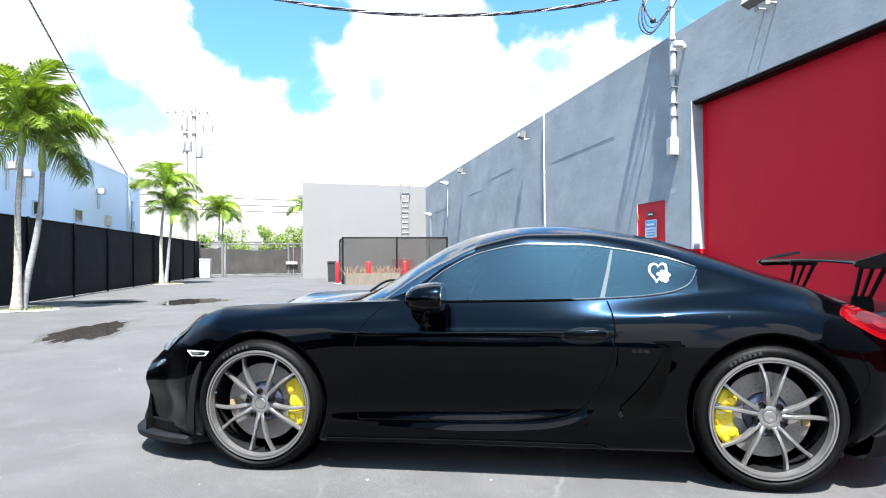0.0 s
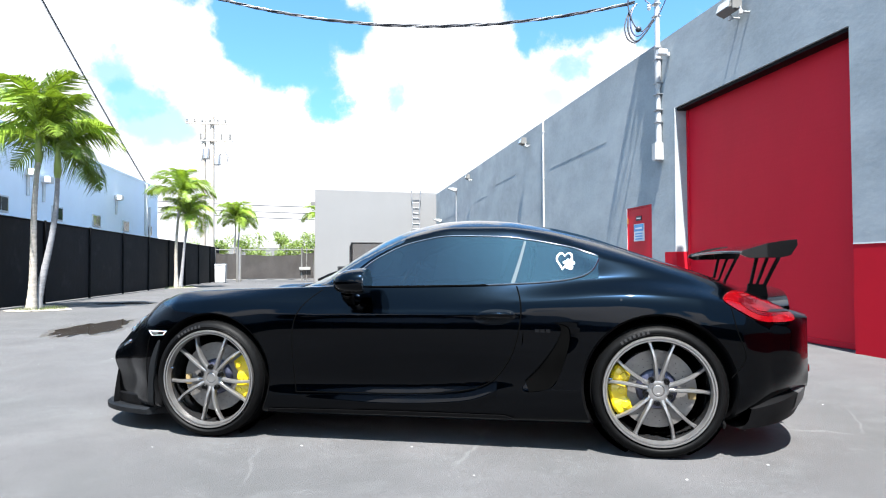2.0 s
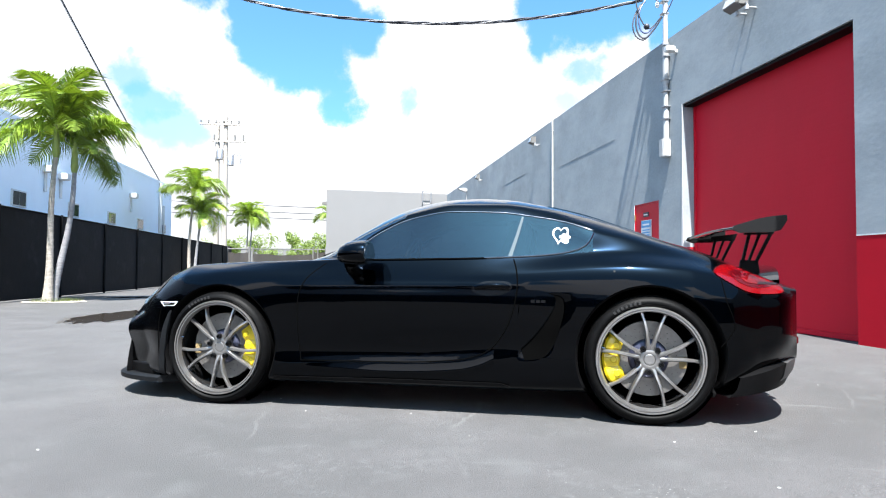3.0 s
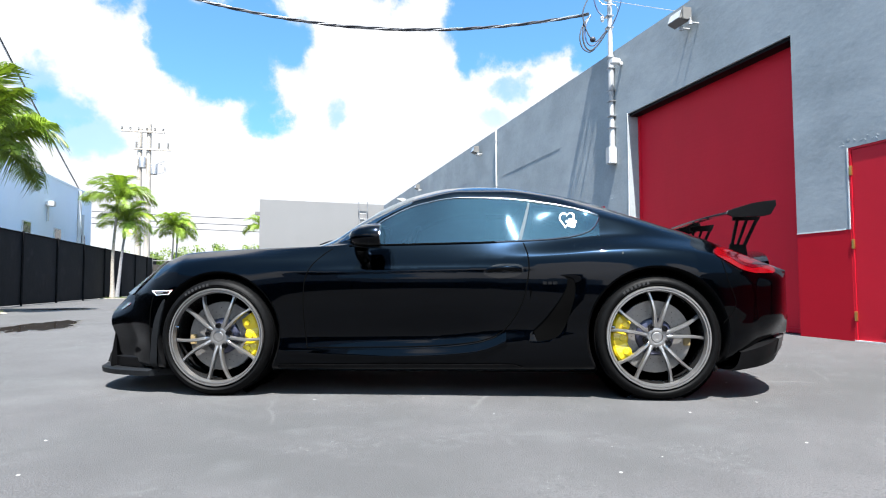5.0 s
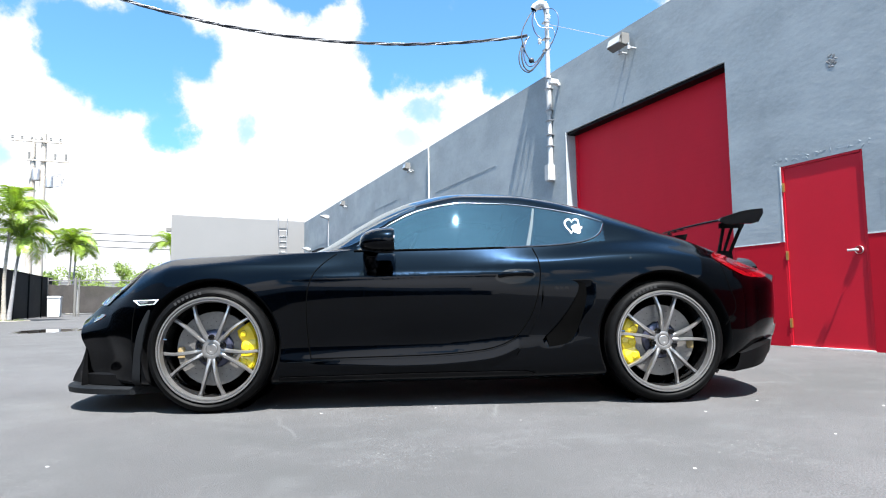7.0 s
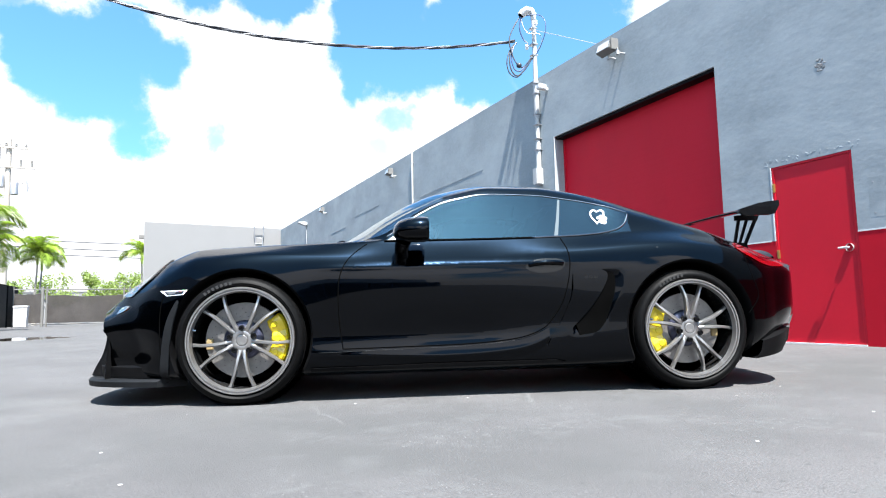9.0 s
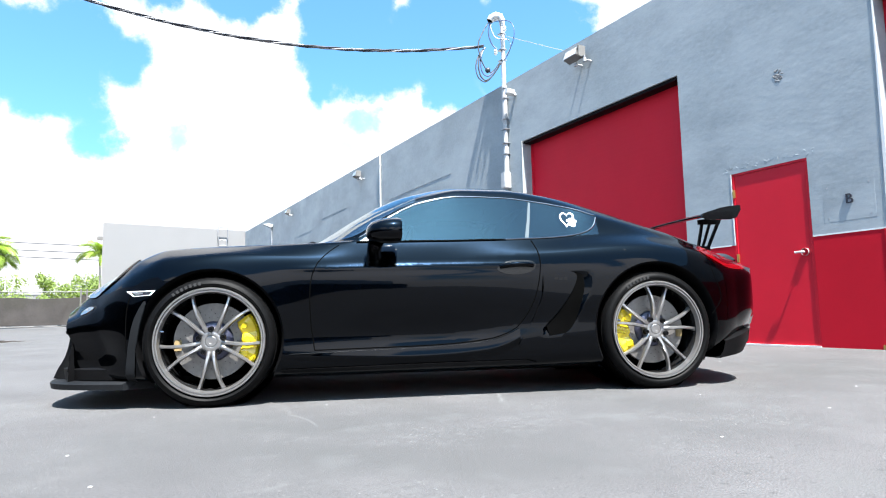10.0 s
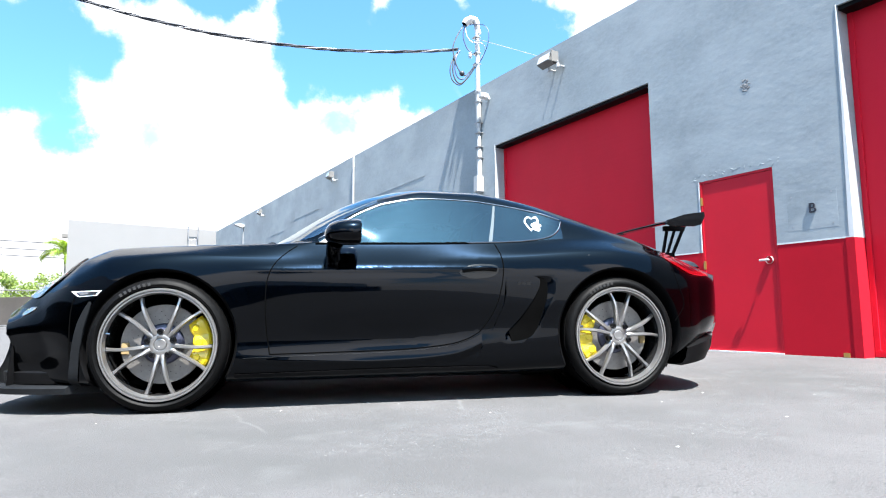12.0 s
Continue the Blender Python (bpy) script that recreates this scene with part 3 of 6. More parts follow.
def hinged_door(name, d, label, sign=False, swing="far"):
    """A flush steel door in a thin steel frame: leaf, hinges, lever, threshold."""
    y0, y1, z1 = d
    root = empty(name, pose(WALL, 0, 0), label, "door", "hinged doors", "structure")
    bm = bmesh.new()
    box(bm, 0.012, 0.056, y0 + 0.03, y1 - 0.03, 0.015, z1 - 0.03, bevel=0.003)
    part("leaf", bm, "red_leaf", root)
    part("frame_jamb", boxed(0.003, 0.10, y0, y0 + 0.028, 0, z1, bevel=0.003), "red_leaf", root)
    part("frame_jamb", boxed(0.003, 0.10, y1 - 0.028, y1, 0, z1, bevel=0.003), "red_leaf", root)
    part("frame_head", boxed(0.003, 0.10, y0 + 0.028, y1 - 0.028, z1 - 0.028, z1, bevel=0.003), "red_leaf", root)
    part("backing", boxed(0.10, 0.13, y0, y1, 0, z1), "red_leaf", root)
    part("threshold", boxed(-0.01, 0.10, y0, y1, 0, 0.014), "white", root, "pale metal threshold")
    part("frame_edge", boxed(-0.004, 0.004, y1, y1 + 0.016, WAINSCOT, z1), "white", root, "white painted frame edge")
    for z in (0.27, 1.05, 1.85):
        part("hinge", boxed(-0.008, 0.014, y1 - 0.034, y1 - 0.006, z - 0.052, z + 0.052, bevel=0.003), "brass", root, "worn brass hinge")
    lever = bmesh.new()
    lathe(lever, [(0.0, -0.022), (0.038, -0.022), (0.042, -0.012), (0.042, 0.012)], 24, "y")
    bmesh.ops.rotate(lever, verts=lever.verts, matrix=Matrix.Rotation(radians(90), 3, "Z"))
    bmesh.ops.translate(lever, verts=lever.verts, vec=(0.0, y0 + 0.10, 1.05))
    tube(lever, [(-0.02, y0 + 0.10, 1.05), (-0.05, y0 + 0.10, 1.05), (-0.055, y0 + 0.12, 1.05), (-0.055, y0 + 0.185, 1.048)], 0.0125, 10)
    part("lever_handle", lever, "satin", root, "chrome lever handle", True)
    if sign:
        plate = part("sign", boxed(-0.004, 0.012, 7.0, 7.39, 1.44, 1.77), "sign_white", root, "small white and blue notice on the door")
        part("sign_band", boxed(-0.006, -0.004, 7.01, 7.38, 1.63, 1.76), "sign_blue", plate)
        for k in range(3):
            part("text_bar", boxed(-0.006, -0.004, 7.05, 7.34, 1.47 + 0.05 * k, 1.495 + 0.05 * k), "sign_blue", plate)
        part("text_bar", boxed(-0.008, -0.006, 7.06, 7.33, 1.67, 1.70), "sign_white", plate)
        card = part("card", boxed(-0.004, 0.012, 7.10, 7.30, 1.83, 1.92), "sign_black", root, "small black notice")
        part("text_bar", boxed(-0.006, -0.004, 7.12, 7.28, 1.865, 1.885), "sign_white", card)
    return root


hinged_door("door_1", DOOR_A, "closed red steel door with a chrome lever handle")
hinged_door("door_2", DOOR_C, "closed red steel door with two small notices", sign=True)


def unit_letter():
    cu = bpy.data.curves.new("letter", "FONT")
    cu.body, cu.size, cu.extrude, cu.align_x, cu.align_y = "B", 0.150, 0.006, "CENTER", "CENTER"
    tmp = bpy.data.objects.new("letter_text", cu)
    scene.collection.objects.link(tmp)
    me = bpy.data.meshes.new_from_object(tmp.evaluated_get(bpy.context.evaluated_depsgraph_get()))
    bpy.data.objects.remove(tmp)
    me.materials.clear()
    me.materials.append(M["sign_black"])
    board = new("letter_board", None)
    board.matrix_basis = pose(WALL, 0.15, 1.56)
    tagged(board, "painted-over wall board with a dark raised letter", "sign")
    part("panel", boxed(-0.0009, 0.004, -0.25, 0.27, -0.22, 0.20), "stucco", board)
    let = new("letter", me)
    let.parent = board
    let.matrix_basis = Matrix(((0, 0, -1, -0.008), (-1, 0, 0, 0), (0, 1, 0, 0), (0, 0, 0, 1)))
    for y, z in ((-0.2, 0.15), (0.22, 0.15), (-0.2, -0.18), (0.22, -0.18)):
        part("screw", boxed(-0.0022, 0.002, y - 0.008, y + 0.008, z - 0.008, z + 0.008), "galv", board)


unit_letter()


def rough_plaster(y0, y1, z, seed):
    """Broken, patched plaster along the head of a door."""
    rnd = random.Random(seed)
    bm = bmesh.new()
    for k in range(34):
        y = rnd.uniform(y0, y1)
        r = rnd.uniform(0.006, 0.020)
        m = Matrix.LocRotScale((WALL, y, z + rnd.uniform(-0.02, 0.045)), Euler((rnd.uniform(0, 3), 0, 0)), (0.0022, r * 1.5, r * 0.55))
        bmesh.ops.create_icosphere(bm, subdivisions=1, radius=1.0, matrix=m)
    ob = link_mesh("plaster_repair", bm, "stucco")
    tagged(ob, "rough patched plaster over the door head", "plaster", kind="structure")


rough_plaster(0.45, 1.62, 2.15, 2)
rough_plaster(6.36, 6.56, 2.22, 7)


def plaster_chip(y, z, seed=5):
    """A pale flake of bare plaster left on the paint."""
    rnd = random.Random(seed)
    bm = bmesh.new()
    for k in range(26):
        a, r = rnd.uniform(0, 6.28), rnd.random() ** 0.6
        m = Matrix.LocRotScale((-0.001, 0.055 * r * math.cos(a), 0.075 * r * math.sin(a)), Euler((rnd.uniform(0, 3), 0, 0)), (0.003, rnd.uniform(0.010, 0.028), rnd.uniform(0.008, 0.020)))
        bmesh.ops.create_icosphere(bm, subdivisions=1, radius=1.0, matrix=m)
    ob = link_mesh("plaster_chip", bm, "pale_wall", None, True, pose(WALL, y, z))
    tagged(ob, "pale chipped patch of bare plaster on the wall", "plaster", kind="structure")


plaster_chip(0.81, 3.14)


def brass_bracket(y):
    """A small bent brass strap fixed at the foot of the wall."""
    bm = boxed(-0.010, 0.001, -0.030, 0.030, 0.0, 0.045, bevel=0.002)
    ob = link_mesh("bracket", bm, "brass", None, False, pose(WALL, y, 0.002))
    tagged(ob, "small yellow brass bracket at the foot of the red wall", "bracket")


brass_bracket(-0.08)


def ledge(y0, y1, z, depth=0.006, high=0.014):
    ob = link_mesh("wall_ledge", boxed(WALL - depth, WALL + 0.01, y0, y1, z - high / 2, z + high / 2, bevel=0.004), "stucco", None, False)
    tagged(ob, "thin raised plaster seam on the wall", "seam", "wall seams", "structure")


ledge(8.6, 12.2, 3.62)
ledge(15.6, 18.2, 3.95)
ledge(19.5, 21.5, 3.7)
ledge(25.2, 29.5, 3.55)


def wall_pack(y, z, s=1.0):
    """A wedge-shaped floodlight: housing, glass, side bracket, two glands under it with short conduits."""
    root = empty("wall_floodlight", pose(WALL, y, z), "weathered grey wall floodlight with a pale glass", "floodlight", "wall floodlights")
    bm = bmesh.new()
    prism(bm, [(-0.12, 0.10), (-0.12, -0.08), (-0.16, -0.10), (-0.28, -0.05), (-0.23, 0.10)], "y", -0.16 * s, 0.16 * s, bevel=0.010)
    part("housing", bm, "lamp_body", root)
    bm = bmesh.new()
    prism(bm, [(-0.238, 0.086), (-0.246, 0.082), (-0.292, -0.040), (-0.280, -0.047)], "y", -0.14 * s, 0.14 * s, bevel=0.004)
    part("glass", bm, "lamp_glass", root, "pale prismatic glass")
    part("side_plate", boxed(-0.25, -0.10, -0.185 * s, -0.162 * s, -0.08, 0.11, bevel=0.006), "lamp_body", root)
    for a in (-0.20, 0.02):
        bm = bmesh.new()
        tube(bm, [(0.0, a * s, -0.13), (-0.13, a * s, -0.13), (-0.15, a * s, -0.06)], 0.014, 10)
        part("arm", bm, "conduit", root, "", True)
        bm = bmesh.new()
        lathe(bm, [(0.0, -0.03), (0.028, -0.03), (0.028, 0.03), (0.0, 0.03)], 14, "z")
        bmesh.ops.translate(bm, verts=bm.verts, vec=(-0.14, a * s, -0.135))
        part("knuckle", bm, "conduit", root, "", True)
    return root


wall_pack(4.10, 4.62)
wall_pack(14.15, 4.72, 0.8)
wall_pack(22.4, 4.83, 0.8)


def arm_lamp(y, z):
    root = empty("wall_lamp", pose(WALL, y, z), "small white wall lamp on a bracket", "wall lamp", "wall lamps")
    bm = bmesh.new()
    prism(bm, [(0.0, 0.05), (0.0, -0.05), (-0.10, -0.10), (-0.42, 0.02), (-0.44, 0.07), (-0.15, 0.10)], "y", -0.12, 0.12, bevel=0.01)
    part("housing", bm, "conduit", root)
    bm = bmesh.new()
    tube(bm, [(-0.03, 0, -0.05), (-0.03, 0, -1.6)], 0.018, 8)
    part("conduit", bm, "conduit", root, "", True)


arm_lamp(25.9, 4.72)
arm_lamp(30.6, 3.55)


def downpipe():
    root = empty("downpipe", pose(WALL - 0.035, 12.66, 0), "thin white vertical pipe up the wall", "pipe")
    bm = bmesh.new()
    tube(bm, [(0, 0, 0.0), (0, 0, top_z(12.66) + 0.02)], 0.022, 10)
    part("pipe", bm, "white", root, "", True)
    for z in (0.6, 2.0, 3.4, 4.7):
        part("strap", boxed(-0.026, 0.035, -0.035, 0.035, z - 0.012, z + 0.012), "conduit", root)


downpipe()


# ---------------------------------------------------------------- service mast with its weatherhead and drop cable
MAST = Vector((6.283, 6.31, 0.0))


def smooth_line(points, n):
    """A Catmull-Rom line through points in space."""
    pts = [Vector(p) for p in points]
    out = []
    for i in range(len(pts) - 1):
        p0, p1, p2, p3 = pts[max(0, i - 1)], pts[i], pts[i + 1], pts[min(len(pts) - 1, i + 2)]
        for k in range(n):
            t = k / n
            out.append(0.5 * ((2 * p1) + (p2 - p0) * t + (2 * p0 - 5 * p1 + 4 * p2 - p3) * t * t + (3 * p1 - p0 - 3 * p2 + p3) * t ** 3))
    out.append(pts[-1])
    return out


def service_mast():
    root = empty("service_mast", pose(*MAST), "pale painted electrical service mast strapped to the wall", "service mast")
    bm = bmesh.new()
    tube(bm, [(0, 0, 3.1), (0, 0, 3.62)], 0.052, 16)
    tube(bm, [(0, 0, 3.62), (0, 0, 3.68), (0, 0, 4.10)], [0.052, 0.040, 0.040], 16)
    tube(bm, [(0, 0, 4.10), (0, 0, 4.16), (0, 0, 4.88)], [0.040, 0.055, 0.055], 16)
    part("lower_pipe", bm, "conduit", root, "", True)
    bm = bmesh.new()
    tube(bm, [(0, 0, 4.86), (0, 0, 6.16)], 0.044, 16)
    part("upper_pipe", bm, "conduit", root, "", True)
    part("junction_box", boxed(-0.10, 0.055, -0.075, 0.075, 2.82, 3.14, bevel=0.015), "conduit", root, "pale metal junction box")
    for z in (3.5, 3.72, 4.0, 4.2, 4.62, 4.82):
        bm = boxed(-0.06, 0.056, -0.066, 0.066, z - 0.009, z + 0.009, bevel=0.002)
        part("strap", bm, "galv", root)
    # bell-shaped weatherhead, its mouth turned out and down
    head = bmesh.new()
    tube(head, [(0, 0, 6.12), (0, 0, 6.24), (-0.03, 0.02, 6.31), (-0.10, 0.07, 6.33), (-0.17, 0.12, 6.29), (-0.20, 0.14, 6.24)],
         [0.05, 0.062, 0.075, 0.085, 0.080, 0.070], 18)
    hood = part("weatherhead", head, "conduit", root, "pale cast weatherhead", True)
    bm = bmesh.new()
    tube(bm, [(-0.19, 0.133, 6.25), (-0.206, 0.144, 6.225)], 0.056, 16)
    part("mouth", bm, "void", hood, "dark wire opening", True)
    for z, dx in ((5.62, 0.06), (5.40, 0.05), (5.95, 0.05)):
        bm = boxed(-0.07, 0.05, -dx, dx + 0.03, z - 0.014, z + 0.014, bevel=0.004)
        part("clamp", bm, "galv", root)
    for y, z in ((0.17, 5.63), (-0.16, 5.98)):
        bm = bmesh.new()
        lathe(bm, [(0.0, -0.05), (0.025, -0.05), (0.04, -0.02), (0.025, 0.0), (0.04, 0.02), (0.025, 0.05), (0.0, 0.05)], 14, "z")
        bmesh.ops.translate(bm, verts=bm.verts, vec=(-0.06, y, z))
        part("insulator", bm, "sign_white", root, "", True)
    # conductors hanging out of the head, splicing to the drop and looping back to the pipe
    loops = [([(-.20, .14, 6.24), (-.34, .16, 6.02), (-.46, .18, 5.72), (-.42, .16, 5.42), (-.33, .12, 5.21), (-.22, .08, 5.16), (-.06, .03, 5.36)], .012, "cable"),
             ([(-.19, .13, 6.24), (-.24, .14, 5.98), (-.18, .12, 5.76), (-.10, .06, 5.64)], .013, "cable_blue"),
             ([(-.18, .12, 6.24), (-.20, .10, 6.05), (-.12, .04, 5.86), (.06, -.10, 5.80), (.08, -.14, 5.62), (0, -.06, 5.46)], .008, "galv"),
             ([(-.12, .08, 6.22), (.02, -.16, 6.16), (.06, -.30, 5.98), (.05, -.30, 5.74), (.02, -.18, 5.52), (0, -.05, 5.40)], .008, "cable_blue"),
             ([(-.27, .23, 5.70), (-.40, .20, 5.56), (-.47, .18, 5.30), (-.44, .16, 5.08), (-.34, .12, 4.98), (-.20, .08, 5.10), (-.05, .02, 5.34)], .015, "cable"),
             ([(-.27, .23, 5.71), (-.37, .20, 5.55), (-.42, .18, 5.32), (-.38, .15, 5.12), (-.28, .10, 5.08), (-.14, .06, 5.24)], .014, "cable_blue"),
             ([(-.27, .23, 5.69), (-.43, .21, 5.52), (-.52, .20, 5.26), (-.48, .18, 5.04), (-.36, .13, 4.95), (-.26, .10, 5.02)], .012, "cable")]
    for pts, r, mat in loops:
        bm = bmesh.new()
        tube(bm, smooth_line(pts, 8), r, 7)
        part("conductor", bm, mat, root, "loose looping conductor", True)
    bm = bmesh.new()
    bmesh.ops.create_icosphere(bm, subdivisions=2, radius=0.055, matrix=Matrix.Translation((-0.30, 0.11, 5.19)))
    part("splice", bm, "cable", root, "taped cable splice", True)
    return root


service_mast()


def security_camera():
    root = empty("security_camera", pose(WALL, 6.02, 4.62), "small white security camera on a wall bracket", "camera")
    part("bracket", boxed(-0.08, 0.0, -0.03, 0.03, -0.03, 0.03, bevel=0.006), "white", root)
    bm = boxed(-0.22, -0.05, -0.06, 0.06, -0.02, 0.08, bevel=0.015)
    part("housing", bm, "white", root)


security_camera()


def sagging(a, b, sag, n=60):
    a, b = Vector(a), Vector(b)
    return [a.lerp(b, i / n) - Vector((0, 0, sag * 4 * (i / n) * (1 - i / n))) for i in range(n + 1)]


def drop_cable(a, b, sag):
    """Three insulated conductors twisted round each other."""
    root = empty("service_drop_cable", Matrix.Identity(4), "twisted black overhead service cable", "cable")
    line = sagging(a, b, sag, 240)
    for k in range(3):
        bm = bmesh.new()
        pts = [p + Vector((0.0, 0.018 * math.cos(i * 0.33 + k * 2.094), 0.018 * math.sin(i * 0.33 + k * 2.094))) for i, p in enumerate(line)]
        tube(bm, pts, 0.015 if k else 0.011, 6)
        part("conductor", bm, "cable" if k else "galv", root, "", True)


drop_cable((5.95, 6.50, 5.71), (-7.37, 10.17, 9.12), 1.505)


def wire(name, a, b, sag, r, mat, label):
    bm = bmesh.new()
    tube(bm, sagging(a, b, sag), r, 6)
    ob = link_mesh(name, bm, mat)
    tagged(ob, label, "cable", "overhead wires")


wire("overhead_wire", (-9.5, 31.0, 5.45), (-7.04, 6.76, 11.25), 0.20, 0.034, "cable", "black overhead cable over the fence")
wire("guy_wire", (6.22, 6.27, 5.9), (12.0, 4.0, 4.6), 0.02, 0.006, "galv", "thin steel guy wire to the roof")


# ---------------------------------------------------------------- pale building that closes the yard
def pale_building():
    root = empty("pale_building", pose(0, 32.47, 0), "plain pale grey rendered building closing the yard", "building", kind="structure")
    bm = bmesh.new()
    lo, hi = -0.74, 7.2
    vs = [bm.verts.new(p) for p in ((lo, 0, 0), (hi, 0, 0), (hi, 0, 5.29), (lo, 0, 5.42), (lo, 14, 0), (hi, 14, 0), (hi, 14, 5.29), (lo, 14, 5.42))]
    for f in ((0, 1, 2, 3), (4, 5, 6, 7), (0, 3, 7, 4), (1, 5, 6, 2), (3, 2, 6, 7), (0, 4, 5, 1)):
        bm.faces.new([vs[i] for i in f])
    part("wall", bm, "pale_wall", root)
    part("lamp_bracket", boxed(-1.0, -0.74, 0.3, 0.5, 4.55, 4.75, bevel=0.02), "lamp_body", root, "small lamp on the side wall")


pale_building()


def roof_ladder():
    root = empty("roof_ladder", pose(5.1, 32.30, 0), "grey painted access ladder fixed to the pale wall", "ladder")
    for x in (-0.26, 0.26):
        bm = bmesh.new()
        tube(bm, [(x * 0.8, 0, 0.6), (x * 0.8, 0, 4.7), (x, 0, 4.95), (x, 0, 5.40)], 0.024, 8)
        part("stile", bm, "galv", root, "", True)
    for k in range(14):
        bm = bmesh.new()
        z = 0.75 + 0.305 * k
        tube(bm, [(-0.21, 0, z), (0.21, 0, z)], 0.018, 8)
        part("rung", bm, "galv", root, "", True)
    bm = bmesh.new()
    tube(bm, [(-0.26, 0, 5.39), (-0.26, -0.10, 5.42), (0.26, -0.10, 5.42), (0.26, 0, 5.39)], 0.02, 8)
    part("handrail", bm, "galv", root, "", True)
    for z in (1.0, 2.6, 4.2):
        for x in (-0.21, 0.21):
            part("standoff", boxed(x - 0.015, x + 0.015, 0, 0.17, z - 0.02, z + 0.02), "galv", root)


roof_ladder()


# ---------------------------------------------------------------- screened enclosure with bollards and bins
def enclosure():
    root = empty("screened_enclosure", pose(0, 23.6, 0), "chain-link enclosure with brown see-through screen fabric", "enclosure", kind="structure")
    for x in (1.21, 3.55, 5.80):
        bm = bmesh.new()
        tube(bm, [(x, 0, 0), (x, 0, 2.03)], 0.04, 10)
        part("post", bm, "post", root, "", True)
    for x in (1.21, 5.80):
        bm = bmesh.new()
        tube(bm, [(x, 4.5, 0), (x, 4.5, 2.03)], 0.04, 10)
        part("post", bm, "post", root, "", True)
    bm = bmesh.new()
    tube(bm, [(1.21, 4.5, 2.0), (1.21, 0, 2.0), (5.80, 0, 2.0), (5.8, 4.5, 2.0)], 0.03, 8)
    part("top_rail", bm, "post", root, "", True)
    for a, b in ((1.25, 3.51), (3.59, 5.76)):
        part("screen_panel", boxed(a, b, -0.006, 0.006, 0.06, 1.97), "mesh_fabric", root)
    part("screen_panel", boxed(1.204, 1.216, 0.05, 4.45, 0.06, 1.97), "mesh_fabric", root)


enclosure()


def planter_box():
    root = empty("timber_trough", pose(2.45, 23.42, 0), "weathered timber trough heaped with dry branches", "trough")
    for k in range(3):
        part("board", boxed(-1.15, 1.15, -0.03, 0.0, 0.02 + 0.155 * k, 0.165 + 0.155 * k, bevel=0.004), "timber", root)
    for x in (-1.13, 1.13):
        part("end_board", boxed(x - 0.02, x + 0.02, -0.5, -0.03, 0.0, 0.47), "timber", root)
    part("board", boxed(-1.15, 1.15, -0.53, -0.5, 0.0, 0.47), "timber", root)


planter_box()


def branch_heap():
    rnd = random.Random(9)
    bm = bmesh.new()
    for k in range(150):
        x, y = rnd.uniform(-1.1, 1.05), rnd.uniform(-0.35, -0.1)
        p = Vector((x, y, rnd.uniform(0.1, 0.35)))
        d = Vector((rnd.uniform(-0.5, 0.5), rnd.uniform(-0.2, 0.2), rnd.uniform(0.3, 1.0))).normalized()
        tube(bm, [p, p + d * rnd.uniform(0.25, 0.42), p + d * rnd.uniform(0.42, 0.55) + Vector((rnd.uniform(-.08, .08), 0, 0))], rnd.uniform(0.006, 0.014), 4)
    ob = link_mesh("dry_branches", bm, "dry", None, False, pose(2.45, 23.42, 0))
    tagged(ob, "heap of dry reddish-brown cut branches", "branches", kind="stuff")


branch_heap()


def bollard(x, y, h=0.98):
    root = empty("bollard", pose(x, y, 0), "red painted steel bollard standing by the enclosure", "bollard", "bollards")
    bm = bmesh.new()
    lathe(bm, [(0.0, h), (0.05, h - 0.004), (0.085, h - 0.03), (0.095, h - 0.06), (0.095, 0.0)], 24, "z")
    part("pipe", bm, "bollard", root, "", True)
    bm = bmesh.new()
    lathe(bm, [(0.0, 0.02), (0.13, 0.02), (0.14, 0.0)], 24, "z")
    part("footing", bm, "concrete", root, "", True)


for bx, by in ((1.0, 24.2), (2.28, 23.1), (3.85, 23.15), (4.35, 24.3)):
    if bx != 4.35:
        bollard(bx, by)


def bin_unit(x, y, w, d, h, mat, label):
    root = empty("bin", pose(x, y, 0), label, "bin", "bins")
    bm = bmesh.new()
    prism(bm, [(-w / 2 + 0.03, 0.02), (w / 2 - 0.03, 0.02), (w / 2, h * 0.9), (-w / 2, h * 0.9)], "y", -d / 2, d / 2, bevel=0.02)
    part("body", bm, mat, root)
    part("lid", boxed(-w / 2 - 0.02, w / 2 + 0.02, -d / 2 - 0.03, d / 2 + 0.02, h * 0.9 + 0.002, h, bevel=0.025), mat, root)
    part("foot", boxed(-w / 2 + 0.05, w / 2 - 0.05, -d / 2 + 0.04, d / 2 - 0.04, 0.0, 0.019), "void", root)


bin_unit(0.86, 27.0, 0.55, 0.6, 0.98, "bin_black", "black wheeled bin beside the enclosure")
bin_unit(-6.55, 35.9, 0.62, 0.6, 1.15, "bin_white", "white bin standing by the gate")
bin_unit(4.1, 25.6, 0.95, 0.7, 1.05, "bollard", "red painted bin inside the enclosure")


